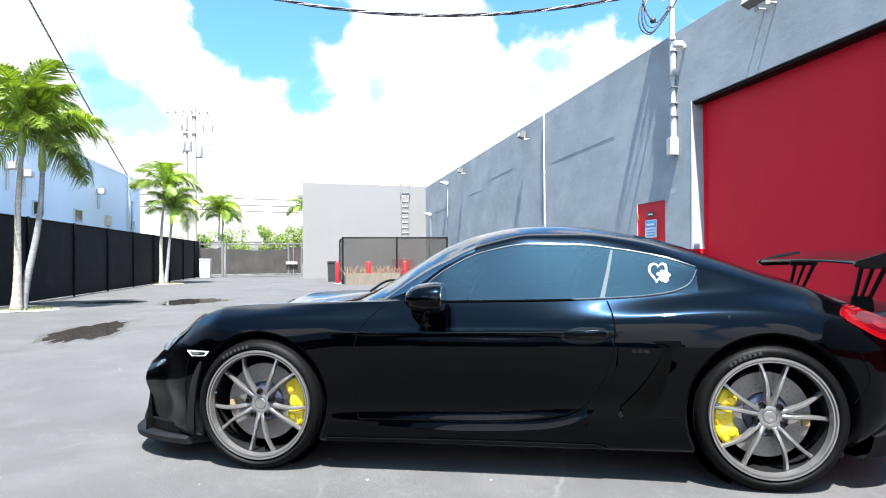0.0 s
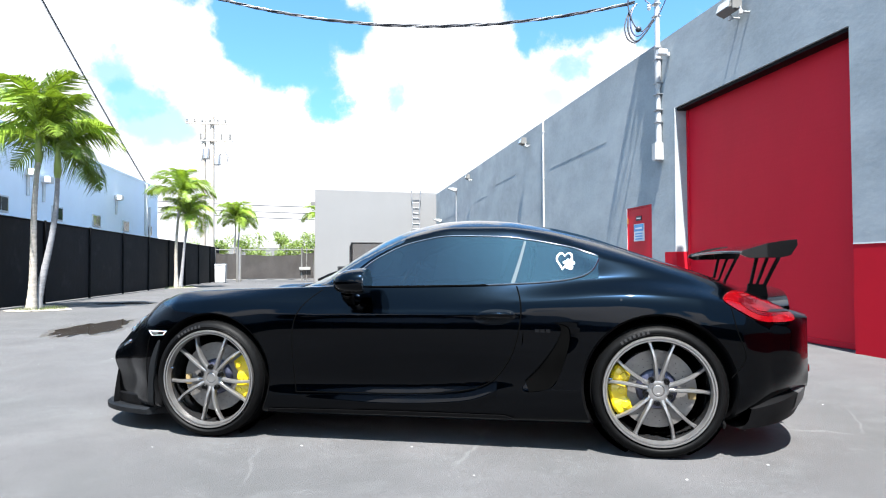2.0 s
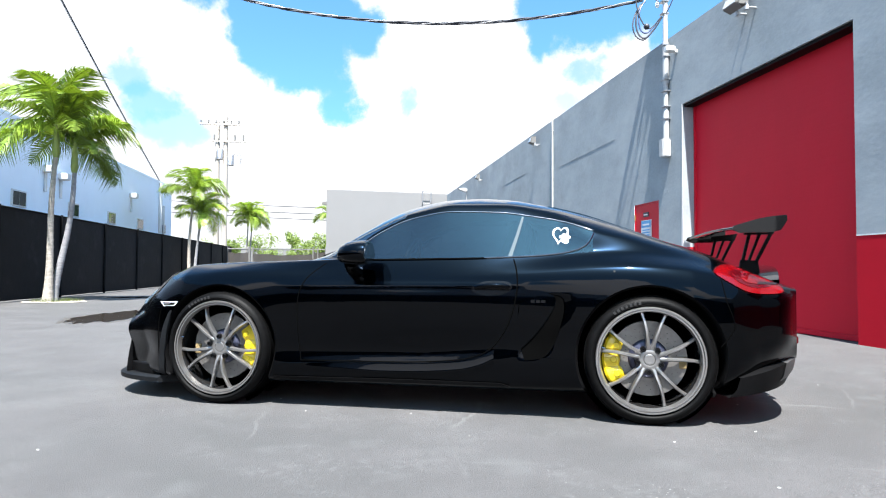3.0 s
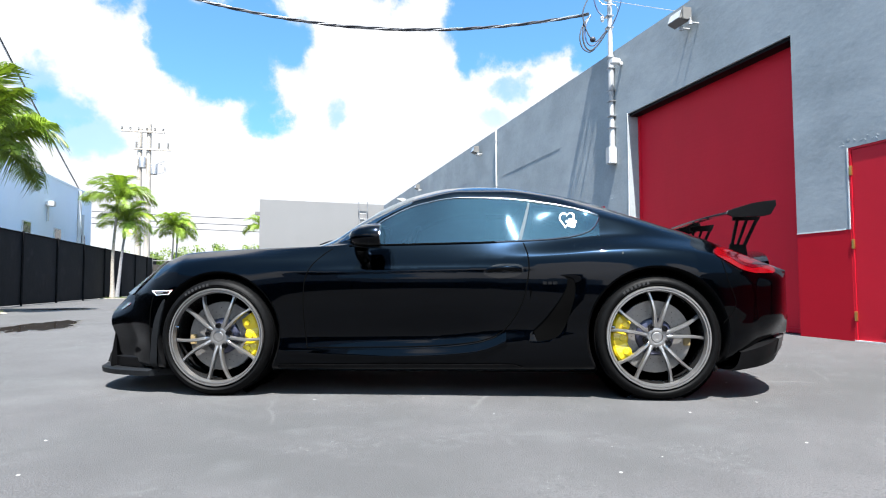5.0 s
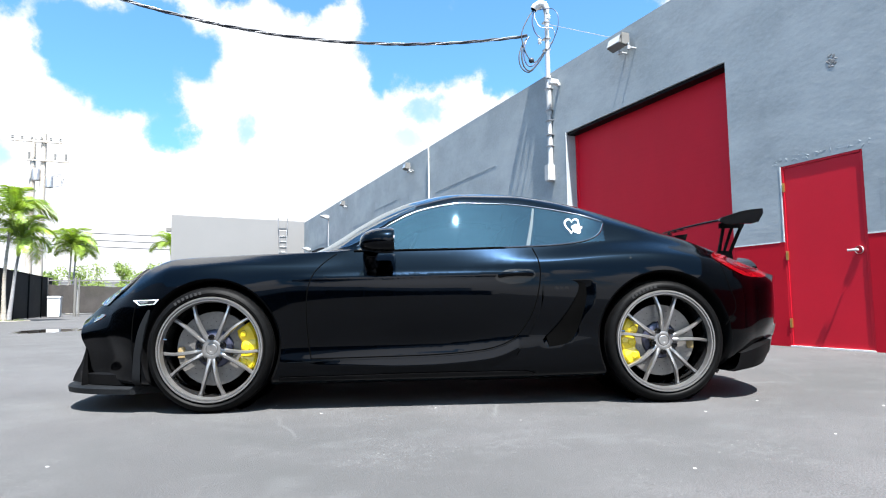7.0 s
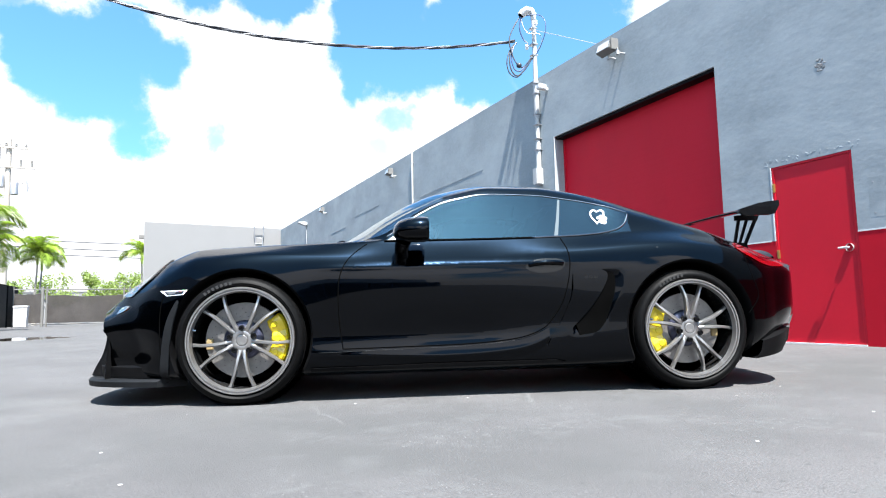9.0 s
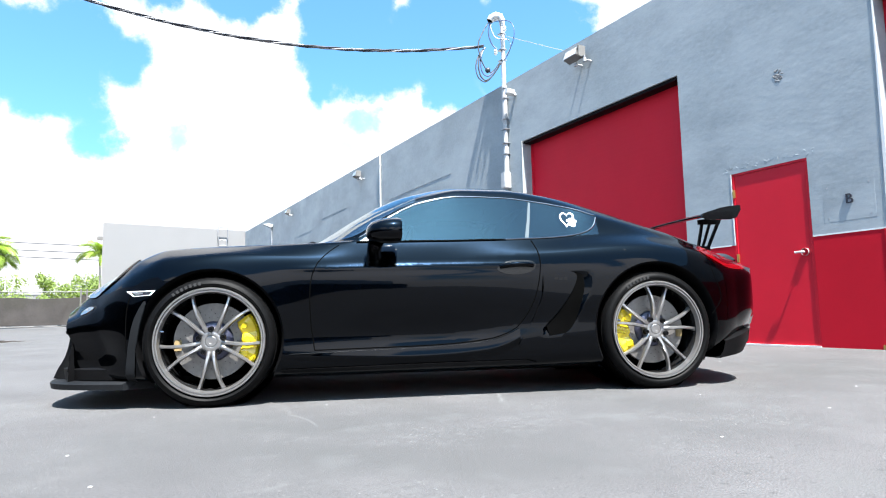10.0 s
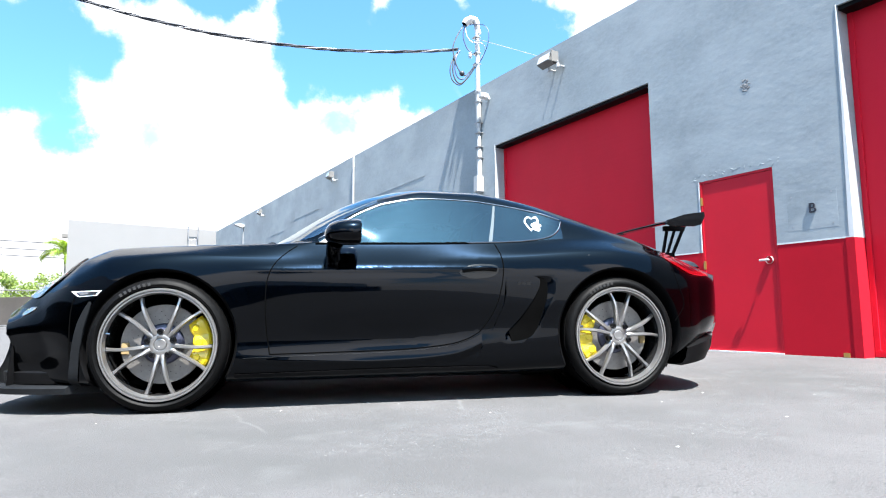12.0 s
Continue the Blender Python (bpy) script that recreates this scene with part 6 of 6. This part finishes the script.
        rows.append([bm.verts.new(p) for p in ((xi, yi, z1 + 0.012), (x - 0.02 * d.x, y - 0.02 * d.y, z1), (x, y, z1 - 0.012), (x - 0.004 * d.x, y - 0.004 * d.y, z0 + 0.004), (xi, yi, z0))])
    for p, q in zip(rows[:-1], rows[1:]):
        for k in range(5):
            bm.faces.new((p[k], p[(k + 1) % 5], q[(k + 1) % 5], q[k]))
    bm.faces.new(rows[0])
    bm.faces.new(rows[-1][::-1])
    return bm


LIP = curve_through([(-.43, .83), (-.55, .805), (-.71, .745), (-.85, .63), (-.928, .43), (-.958, .20), (-.968, .0)], 6)
part("splitter", plan_strip(LIP, 0.098, 0.142, 0.16), "lip", car, "satin black front splitter", False)
LIP2 = curve_through([(-.50, .79), (-.62, .745), (-.74, .67), (-.83, .54), (-.885, .35), (-.905, .0)], 6)
part("splitter_riser", plan_strip(LIP2, 0.145, 0.215, 0.10), "trim", car, "", True)
for s in (-1, 1):
    # vertical brake-duct slot edge ahead of the wheel
    follow_skin(part("duct_edge", skin_patch(curve_through([(-.415, .14), (-.372, .14), (-.366, .30), (-.348, .43), (-.322, .535), (-.338, .542), (-.384, .44), (-.406, .30)], 4, True), 0.006, s, 0.015, 0.02), "lip", car, "", True))
    part("running_light", skin_patch(curve_through([(-.700, .486), (-.655, .503), (-.625, .524), (-.655, .529), (-.695, .510)], 3, True), 0.005, s, 0.02, 0.008), "head", car, "slim clear running light", True)
    mk = part("side_marker", skin_patch([(-.430, .603), (-.272, .606), (-.296, .580), (-.388, .574)], 0.005, s, 0.015, 0.01), "amber", car, "clear side marker lamp", True)
    part("marker_insert", skin_patch([(-.405, .598), (-.290, .600), (-.303, .585), (-.382, .580)], 0.007, s, 0.015, 0.006), "rim_dark", mk)
    part("marker_bar", skin_patch([(-.392, .595), (-.335, .596), (-.34, .587), (-.375, .584)], 0.009, s, 0.015, 0.004), "rim", mk)
    part("marker_frame", skin_patch([(-.442, .607), (-.266, .610), (-.293, .575), (-.391, .569)], 0.003, s, 0.015, 0.006), "gloss_black", car, "", True)


for s in (-1, 1):
    # upright vane between the splitter and the bumper corner
    bm = bmesh.new()
    fore = smooth_line([(-.800, .545, .37), (-.812, .54, .31), (-.835, .53, .25), (-.872, .51, .195), (-.900, .49, .145)], 4)
    aft = smooth_line([(-.735, .675, .37), (-.735, .690, .31), (-.735, .705, .25), (-.735, .715, .195), (-.735, .720, .145)], 4)
    rows = []
    for p, q in zip(fore, aft):
        mid = p.lerp(q, 0.5) + Vector((0.018, -0.018, 0))
        rows.append([bm.verts.new((v.x, s * v.y, v.z)) for v in (p, mid, q, q + Vector((0.02, -0.03, 0)), mid + Vector((0.02, -0.03, 0)), p + Vector((0.025, -0.01, 0)))])
    for p, q in zip(rows[:-1], rows[1:]):
        for k in range(6):
            bm.faces.new((p[k], p[(k + 1) % 6], q[(k + 1) % 6], q[k]))
    bm.faces.new(rows[0])
    bm.faces.new(rows[-1][::-1])
    part("corner_vane", bm, "trim", car, "", True)


def front_patch(outline, lift, cell=0.03, thick=0.01, follow=True):
    """A panel with the outline (y, z), laid on the nose from the front."""
    bm = bmesh.new()
    bm.faces.new([bm.verts.new((0, y, z)) for y, z in outline])
    for axis, k in (((0, 1, 0), 0), ((0, 0, 1), 1)):
        lo, hi = min(p[k] for p in outline), max(p[k] for p in outline)
        n = max(1, int((hi - lo) / cell))
        for i in range(1, n):
            c = lo + (hi - lo) * i / n
            bmesh.ops.bisect_plane(bm, geom=list(bm.verts) + list(bm.edges) + list(bm.faces), plane_co=(0, c if k == 0 else 0, c if k == 1 else 0), plane_no=axis)
    for v in bm.verts:
        v.co.x = NOSE + bow(NOSE, v.co.y) + (tuck(NOSE, v.co.z) if follow else 0.0) - lift
    ext = bmesh.ops.extrude_face_region(bm, geom=list(bm.faces))
    for g in ext["geom"]:
        if isinstance(g, bmesh.types.BMVert):
            g.co.x += thick
    return bm


for s in (-1, 1):
    # panel laid on the closed nose, blackened for the shade of an opening
    part("side_intake", front_patch([(s * .30, .225), (s * .60, .225), (s * .63, .30), (s * .60, .40), (s * .33, .39)], 0.002), "void", car, "near-black panel standing in for the bumper intake's shade", True)
    for z in (.34, .385):
        part("intake_fin", front_patch([(s * .31, z), (s * .60, z), (s * .60, z + .018), (s * .31, z + .018)], 0.012, 0.05, 0.05), "gloss_black", car, "", True)
    part("lower_flap", front_patch([(s * .40, .20), (s * .60, .20), (s * .60, .235), (s * .42, .225)], 0.006, 0.05, 0.03), "gloss_black", car, "", True)
part("centre_intake", front_patch([(-.27, .22), (.27, .22), (.25, .38), (-.25, .38)], 0.002), "void", car, "near-black panel standing in for the bumper intake's shade", True)


def top_patch(outline, lift, cell=0.03):
    """A panel with the outline (x, y), laid on the upper side of the body."""
    bm = bmesh.new()
    bmesh.ops.triangulate(bm, faces=[bm.faces.new([bm.verts.new((x, y, 0)) for x, y in outline])])
    for axis, k in (((1, 0, 0), 0), ((0, 1, 0), 1)):
        lo, hi = min(p[k] for p in outline), max(p[k] for p in outline)
        n = max(1, int((hi - lo) / cell))
        for i in range(1, n):
            c = lo + (hi - lo) * i / n
            bmesh.ops.bisect_plane(bm, geom=list(bm.verts) + list(bm.edges) + list(bm.faces), plane_co=(c if k == 0 else 0, c if k == 1 else 0, 0), plane_no=axis)
    past = []
    for v in bm.verts:
        hit = SKIN.ray_cast(Vector((v.co.x, v.co.y, 3)), Vector((0, 0, -1)))
        if hit[0] is None or abs(hit[1].z) < 0.28:
            past.append(v)
        else:
            v.co.z = hit[0].z + lift
    bmesh.ops.delete(bm, geom=past, context="VERTS")
    return bm


for s in (-1, 1):
    part("headlight", top_patch(curve_through([(-.70, s * .60), (-.63, s * .68), (-.52, s * .71), (-.42, s * .68), (-.44, s * .60), (-.55, s * .54), (-.66, s * .54)], 5, True), 0.016), "head", car, "clear teardrop headlight", True)
part("hood", top_patch(curve_through([(-.70, -.30), (-.45, -.52), (0.0, -.55), (.36, -.57), (.42, -.3), (.43, .3), (.36, .57), (0.0, .55), (-.45, .52), (-.70, .30), (-.74, 0)], 5, True), 0.003, 0.04), "paint", car, "", True)
# wiper arms at the foot of the windscreen
for y0, y1 in ((-.35, .12), (.15, .52)):
    bm = bmesh.new()
    pts = []
    for i in range(12):
        u = i / 11
        y = y0 + (y1 - y0) * u
        x = 0.46 + 0.05 * u
        hit = SKIN.ray_cast(Vector((x, y, 3)), Vector((0, 0, -1)))
        pts.append((x, y, (hit[0].z if hit[0] is not None else 0.9) + 0.018 + 0.012 * math.sin(math.pi * u)))
    tube(bm, pts, 0.008, 6)
    part("wiper", bm, "trim", car, "black wiper arm", True)
bm = bmesh.new()
part("cowl", top_patch([(.40, -.60), (.47, -.60), (.47, .60), (.40, .60)], 0.004), "trim", car, "black cowl panel", True)


# ---- flank details
for s in (-1, 1):
    # side blade with the air intake behind the door
    blade = curve_through([(1.81, .675), (1.90, .690), (1.985, .672), (1.995, .63), (1.955, .55), (1.88, .45), (1.79, .36), (1.70, .275), (1.655, .262), (1.665, .30), (1.73, .40), (1.785, .52), (1.805, .61)], 5, True)
    follow_skin(part("intake_blade", skin_patch(blade, 0.008, s, 0.012, 0.055), "paint", car, "", True))
    # flush panel: the intake's dark inside is painted on, not hollowed out
    shade_outline = curve_through([(1.965, .672), (2.01, .668), (2.038, .645), (2.040, .58), (2.020, .50), (2.000, .44), (1.972, .38), (1.925, .335), (1.83, .318)], 4) + [(1.80, .42), (1.90, .56)]
    part("side_intake", skin_patch(shade_outline, 0.002, s, 0.02, 0.06), "void", car, "flush near-black panel standing in for the air intake's shade", True)
    part("intake_lip", skin_patch([(1.905, .318), (2.08, .322), (2.082, .334), (1.92, .334)], 0.006, s, 0.03, 0.01), "paint", car, "", True)
    for k in range(3):
        part("badge_bar", skin_patch([(1.865 + .028 * k, .632), (1.887 + .028 * k, .632), (1.887 + .028 * k, .648), (1.865 + .028 * k, .648)], 0.0085, s, 0.03, 0.002), "bolt", car)
    # sill blade
    line = curve_through([(.40, .258), (.8, .266), (1.2, .274), (1.45, .295), (1.57, .324), (1.66, .366)], 8)
    bm = bmesh.new()
    rings = []
    for i, (x, z) in enumerate(line):
        u = i / (len(line) - 1)
        grow = min(1.0, 0.08 + 3.2 * u)
        tall = (0.030 + 0.012 * u) * grow
        y = side_y(x, z, s)
        low_y = side_y(x, z - 0.10, s)
        rings.append([bm.verts.new(p) for p in ((x, y - s * 0.004, z + 0.004), (x, y + s * 0.004, z), (x, y + s * 0.012 * grow, z - tall), (x, y + s * 0.014 * grow, z - tall - 0.006), (x, y + s * 0.011 * grow, z - tall - 0.020), (x, low_y - s * 0.004, z - 0.105))])
    for p, q in zip(rings[:-1], rings[1:]):
        for k in range(5):
            bm.faces.new((p[k], p[k + 1], q[k + 1], q[k]))
    bm.faces.new(rings[0])
    bm.faces.new(rings[-1][::-1])
    part("sill_blade", bm, "paint", car, "", True)
    low = [(.36, .178), (1.0, .186), (1.70, .188), (1.75, .172), (1.0, .165), (.36, .160)]
    part("sill_lip", skin_patch(low, 0.010, s, 0.05, 0.02), "trim", car, "", True)
    # door handle in its recess
    part("handle_recess", skin_patch(curve_through([(1.535, .70), (1.60, .742), (1.70, .748), (1.755, .735), (1.755, .70), (1.70, .672), (1.60, .668)], 4, True), 0.0065, s, 0.012, 0.008), "gloss_black", car, "", True)
    bm = bmesh.new()
    tube(bm, [(x, side_y(x, .715, s) + s * off, z) for x, z, off in ((1.56, .712, .004), (1.59, .719, .022), (1.65, .724, .030), (1.71, .724, .024), (1.745, .718, .004))], 0.0135, 10)
    part("door_handle", bm, "paint", car, "", True)
    part("fuel_flap" if s > 0 else "antenna_seam", skin_patch([(2.30, .80), (2.31, .80), (2.31, .81), (2.30, .81)], 0.001, s, 0.05, 0.002), "gloss_black", car)
    # tail light
    tl = curve_through([(2.815, .803), (2.875, .842), (2.955, .842), (3.05, .798), (3.13, .762), (3.175, .737), (3.17, .698), (3.05, .692), (2.97, .705), (2.895, .745)], 4, True)
    lamp = part("tail_light", skin_patch(tl, 0.006, s, 0.018, 0.012), "tail", car, "red wraparound tail light", True)
    part("light_guide", skin_patch(curve_through([(2.895, .795), (2.945, .818), (3.01, .800), (3.09, .760), (3.12, .735), (3.03, .722), (2.95, .745)], 3, True), 0.009, s, 0.016, 0.006), "tail_dark", lamp)
    part("light_loop", skin_patch(curve_through([(2.955, .778), (3.00, .782), (3.055, .757), (3.03, .745), (2.98, .752)], 3, True), 0.0115, s, 0.016, 0.004), "tail", lamp)
    part("light_bar", skin_patch([(3.03, .742), (3.17, .739), (3.17, .749), (3.04, .755)], 0.012, s, 0.02, 0.006), "gloss_black", lamp)


# white heart decal on the rear side window
def heart(cx, cz, size, n=40):
    out = []
    for k in range(n):
        t = 2 * math.pi * k / n
        out.append((cx + size * 0.80 * math.sin(t) ** 3, cz + size * (0.8125 * math.cos(t) - 0.3125 * math.cos(2 * t) - 0.125 * math.cos(3 * t) - 0.0625 * math.cos(4 * t))))
    return out


def window_decal():
    tilt = lambda p: (2.02 + (p[0] - 2.02) * 1.0 + (p[1] - 1.01) * 0.20, p[1])
    outer, inner = [tilt(p) for p in heart(2.02, 1.012, 0.056)], [tilt(p) for p in heart(2.02, 1.012, 0.045)]
    bm = bmesh.new()
    ro = [bm.verts.new((x, side_y(x, z) - 0.002, z)) for x, z in outer]
    ri = [bm.verts.new((x, side_y(x, z) - 0.002, z)) for x, z in inner]
    n = len(ro)
    for k in range(n):
        bm.faces.new((ro[k], ro[(k + 1) % n], ri[(k + 1) % n], ri[k]))
    for cx, cz, r in ((2.050, .982, .0185), (2.062, .972, .014), (2.026, .999, .0085), (2.042, 1.009, .009), (2.060, 1.007, .009), (2.074, .995, .008)):
        vs = []
        for k in range(18):
            a = 2 * math.pi * k / 18
            x, z = tilt((cx + r * math.cos(a), cz + r * math.sin(a)))
            vs.append(bm.verts.new((x, side_y(x, z) - 0.0022 - 0.0002 * cx, z)))
        bm.faces.new(vs)
    part("heart_decal", bm, "sticker", car, "white heart-shaped decal on the glass")


window_decal()


# mirrors: shell, glass side, stalk
for s in (-1, 1):
    m = new("door_mirror")
    m.parent = car
    m.matrix_basis = Matrix.Identity(4)
    bm = bmesh.new()
    rings = []
    for x, w, h, zc in ((.800, .010, .010, .885), (.808, .050, .035, .887), (.83, .085, .055, .890), (.87, .105, .068, .893), (.92, .112, .074, .895), (.965, .112, .074, .896), (.980, .106, .070, .896)):
        ring = []
        for k in range(24):
            a = 2 * math.pi * k / 24
            c, sn = math.cos(a), math.sin(a)
            e = 0.84
            px = abs(c) ** e * math.copysign(1, c) * w
            pz = abs(sn) ** e * math.copysign(1, sn) * h * (1.0 if sn > 0 else 0.85)
            ring.append(bm.verts.new((x + 0.04 * (px * 1.0), s * (0.985 + px), zc + pz + 0.10 * px * -0.3)))
        rings.append(ring)
    for p, q in zip(rings[:-1], rings[1:]):
        for k in range(24):
            bm.faces.new((p[k], p[(k + 1) % 24], q[(k + 1) % 24], q[k]))
    bm.faces.new(rings[0][::-1])
    bm.faces.new(rings[-1])
    part("shell", bm, "paint", m, "", True)
    bm = bmesh.new()
    lathe(bm, [(0.0, 0.0), (0.06, 0.0), (0.06, 0.004), (0.0, 0.004)], 28, "z")
    bmesh.ops.rotate(bm, verts=bm.verts, matrix=Matrix.Rotation(radians(90), 3, "Y"))
    bmesh.ops.scale(bm, verts=bm.verts, vec=(1, 1.55, 0.95))
    bmesh.ops.translate(bm, verts=bm.verts, vec=(0.981, s * 0.985, 0.895))
    part("mirror_glass", bm, "chrome", m, "mirror glass")
    bm = bmesh.new()
    pts = [(.855, s * .80, .785), (.850, s * .85, .795), (.848, s * .90, .818), (.858, s * .935, .852)]
    tube(bm, pts, [0.046, 0.040, 0.038, 0.044], 14)
    part("stalk", bm, "paint", m, "", True)


# ---- rear wing, tail lip, diffuser, plate
def wing_blade():
    bm = bmesh.new()
    rows = []
    n = 25
    for i in range(n):
        y = -0.64 + 1.28 * i / (n - 1)
        lift = 0.012 * (1 - (y / 0.64) ** 2)
        ring = []
        for k in range(22):
            a = 2 * math.pi * k / 22
            c = 0.5 * (1 - math.cos(a)) if k <= 11 else 0.5 * (1 - math.cos(a))
            th = 0.018 * (1.6 * math.sqrt(max(0, c)) * (1 - c) + 0.14)
            up = math.sin(a) >= 0
            x = 2.955 + 0.262 * c
            z = 1.045 + 0.056 * c ** 1.2 + lift + (th if up else -th)
            ring.append(bm.verts.new((x, y, z)))
        rows.append(ring)
    for p, q in zip(rows[:-1], rows[1:]):
        for k in range(22):
            bm.faces.new((p[k], p[(k + 1) % 22], q[(k + 1) % 22], q[k]))
    bm.faces.new(rows[0][::-1])
    bm.faces.new(rows[-1])
    return bm


wing = new("rear_wing")
wing.parent = car
wing.matrix_basis = Matrix.Identity(4)
tagged(wing, "black fixed rear wing on two pierced supports")
part("blade", wing_blade(), "gloss_black", wing, "", True)
for s in (-1, 1):
    bm = bmesh.new()
    prism(bm, [(2.945, 1.036), (2.955, 1.058), (3.08, 1.096), (3.15, 1.108), (3.222, 1.115), (3.224, 1.085), (3.192, 1.032), (3.15, 1.021), (2.985, 1.018)], "y", s * 0.64, s * 0.658, bevel=0.003)
    part("end_plate", bm, "gloss_black", wing, "black end plate", True)
    # pierced support: two struts, a foot and a head
    y0, y1 = s * 0.40, s * 0.422
    for pts in ([(3.050, .855), (3.066, .855), (3.108, 1.035), (3.092, 1.035)], [(3.118, .850), (3.136, .850), (3.235, 1.05), (3.215, 1.05)], [(3.085, .860), (3.098, .860), (3.165, 1.035), (3.150, 1.035)],
                [(3.035, .790), (3.155, .775), (3.142, .870), (3.048, .875)], [(3.07, 1.020), (3.225, 1.022), (3.245, 1.072), (3.07, 1.052)]):
        bm = bmesh.new()
        prism(bm, pts, "y", min(y0, y1), max(y0, y1), bevel=0.003)
        part("support_strut", bm, "trim", wing, "", False)
# upturned lip on the tail
bm = bmesh.new()
rows = []
for i in range(31):
    y = -0.60 + 1.2 * i / 30
    e = 1 - (abs(y) / 0.60) ** 6
    x = 3.285 - 0.25 * y * y
    z = 0.795 + 0.032 * e - 0.05 * (abs(y) / 0.6) ** 2
    rows.append([bm.verts.new(p) for p in ((x - 0.24, y, z + 0.005), (x - 0.10, y, z + 0.008), (x - 0.02, y, z + 0.018), (x, y, z + 0.020), (x + 0.004, y, z + 0.008), (x - 0.02, y, z - 0.05), (x - 0.03, y, 0.70))])
for p, q in zip(rows[:-1], rows[1:]):
    for k in range(6):
        bm.faces.new((p[k], p[k + 1], q[k + 1], q[k]))
part("tail_lip", bm, "gloss_black", car, "", True)
TAIL_EDGE = [(2.92, .84), (3.06, .80), (3.18, .70), (3.275, .55), (3.34, .34), (3.36, .0)]
bm = bmesh.new()
edge = curve_through(TAIL_EDGE, 6)
edge = [(x, -y) for x, y in edge] + [(x, y) for x, y in reversed(edge)]
rows = []
for x, y in edge:
    k = max(0.0, (x - 2.93) / 0.4)
    rows.append([bm.verts.new(p) for p in ((2.72, y * 0.86, 0.17), (x - 0.10, y * 0.9, 0.165 + 0.04 * k), (x - 0.04, y, 0.158 + 0.05 * k), (x - 0.005, y, 0.20 + 0.08 * k), (x + 0.012, y, 0.26 + 0.10 * k), (x - 0.03, y * 0.97, 0.27 + 0.10 * k))])
for p, q in zip(rows[:-1], rows[1:]):
    for k in range(5):
        bm.faces.new((p[k], p[k + 1], q[k + 1], q[k]))
part("diffuser", bm, "trim", car, "satin dark rear diffuser", True)
for s in (-1, 1):
    bm = bmesh.new()
    rows = []
    for x, y in curve_through(TAIL_EDGE, 6)[12:]:
        k = max(0.0, (x - 2.93) / 0.4)
        rows.append([bm.verts.new(p) for p in ((x - 0.045, s * y, 0.160 + 0.05 * k), (x - 0.001, s * y, 0.20 + 0.08 * k), (x + 0.016, s * y, 0.26 + 0.10 * k), (x - 0.02, s * y * 0.97, 0.275 + 0.10 * k))])
    for p, q in zip(rows[:-1], rows[1:]):
        for k in range(3):
            bm.faces.new((p[k], p[k + 1], q[k + 1], q[k]))
    part("diffuser_corner", bm, "diffuser", car, "grey satin corner of the diffuser", True)
for s in (-1, 1):
    bm = bmesh.new()
    box(bm, -0.012, 0.012, -0.07, 0.07, -0.022, 0.022, bevel=0.006)
    bmesh.ops.rotate(bm, verts=bm.verts, matrix=Matrix.Rotation(-s * 0.27, 3, "Z"))
    bmesh.ops.translate(bm, verts=bm.verts, vec=(TAIL + bow(TAIL, 0.56) - 0.036, s * 0.56, 0.44))
    part("rear_reflector", bm, "tail_dark", car, "dark red rear reflector", False)
part("number_plate", boxed(3.350, 3.370, -0.16, 0.16, 0.42, 0.58, bevel=0.004), "sign_white", car, "pale plate with plain bars")
for y in (-0.06, 0.06):
    bm = bmesh.new()
    lathe(bm, [(0.045, 3.20), (0.05, 3.38), (0.044, 3.385), (0.040, 3.22)], 24, "z")
    bmesh.ops.rotate(bm, verts=bm.verts, matrix=Matrix.Rotation(radians(90), 3, "Y"))
    bmesh.ops.translate(bm, verts=bm.verts, vec=(0, y, 0.25))
    part("tailpipe", bm, "chrome", car, "round tailpipe", True)
part("tail_floor", boxed(2.80, 3.10, -0.62, 0.62, 0.20, 0.30), "void", car)
part("floor_pan", boxed(-0.55, 2.55, -0.70, 0.70, 0.125, 0.15), "void", car)


# ---- cabin
for s in (-1, 1):
    seat = new("seat")
    seat.parent = car
    seat.matrix_basis = Matrix.Identity(4)
    part("cushion", boxed(1.05, 1.55, s * 0.36 - 0.24, s * 0.36 + 0.24, 0.32, 0.48, bevel=0.05), "seat", seat, "", True)
    bm = bmesh.new()
    prism(bm, curve_through([(1.48, .44), (1.62, .44), (1.78, .80), (1.84, 1.06), (1.80, 1.10), (1.72, 1.06), (1.64, .80)], 3, True), "y", s * 0.36 - 0.21, s * 0.36 + 0.21, bevel=0.03)
    part("backrest", bm, "seat", seat, "", True)
bm = bmesh.new()
prism(bm, [(.50, .55), (.50, .80), (.74, .90), (.92, .90), (.98, .80), (.92, .55)], "y", -0.68, 0.68, bevel=0.03)
part("dashboard", bm, "seat", car, "", True)
bm = bmesh.new()
lathe(bm, [(0.17 + 0.014 * math.cos(a), 0.014 * math.sin(a)) for a in [2 * math.pi * k / 10 for k in range(10)]], 40, "z", closed=True)
bmesh.ops.rotate(bm, verts=bm.verts, matrix=Matrix.Rotation(radians(-68), 3, "Y"))
bmesh.ops.translate(bm, verts=bm.verts, vec=(1.05, -0.36, 0.84))
part("steering_wheel", bm, "seat", car, "", True)
part("cabin_floor", boxed(.45, 2.6, -0.72, 0.72, 0.20, 0.30), "void", car)
part("bulkhead", boxed(1.95, 2.0, -0.62, 0.62, 0.30, 0.88), "seat", car)
full.free()
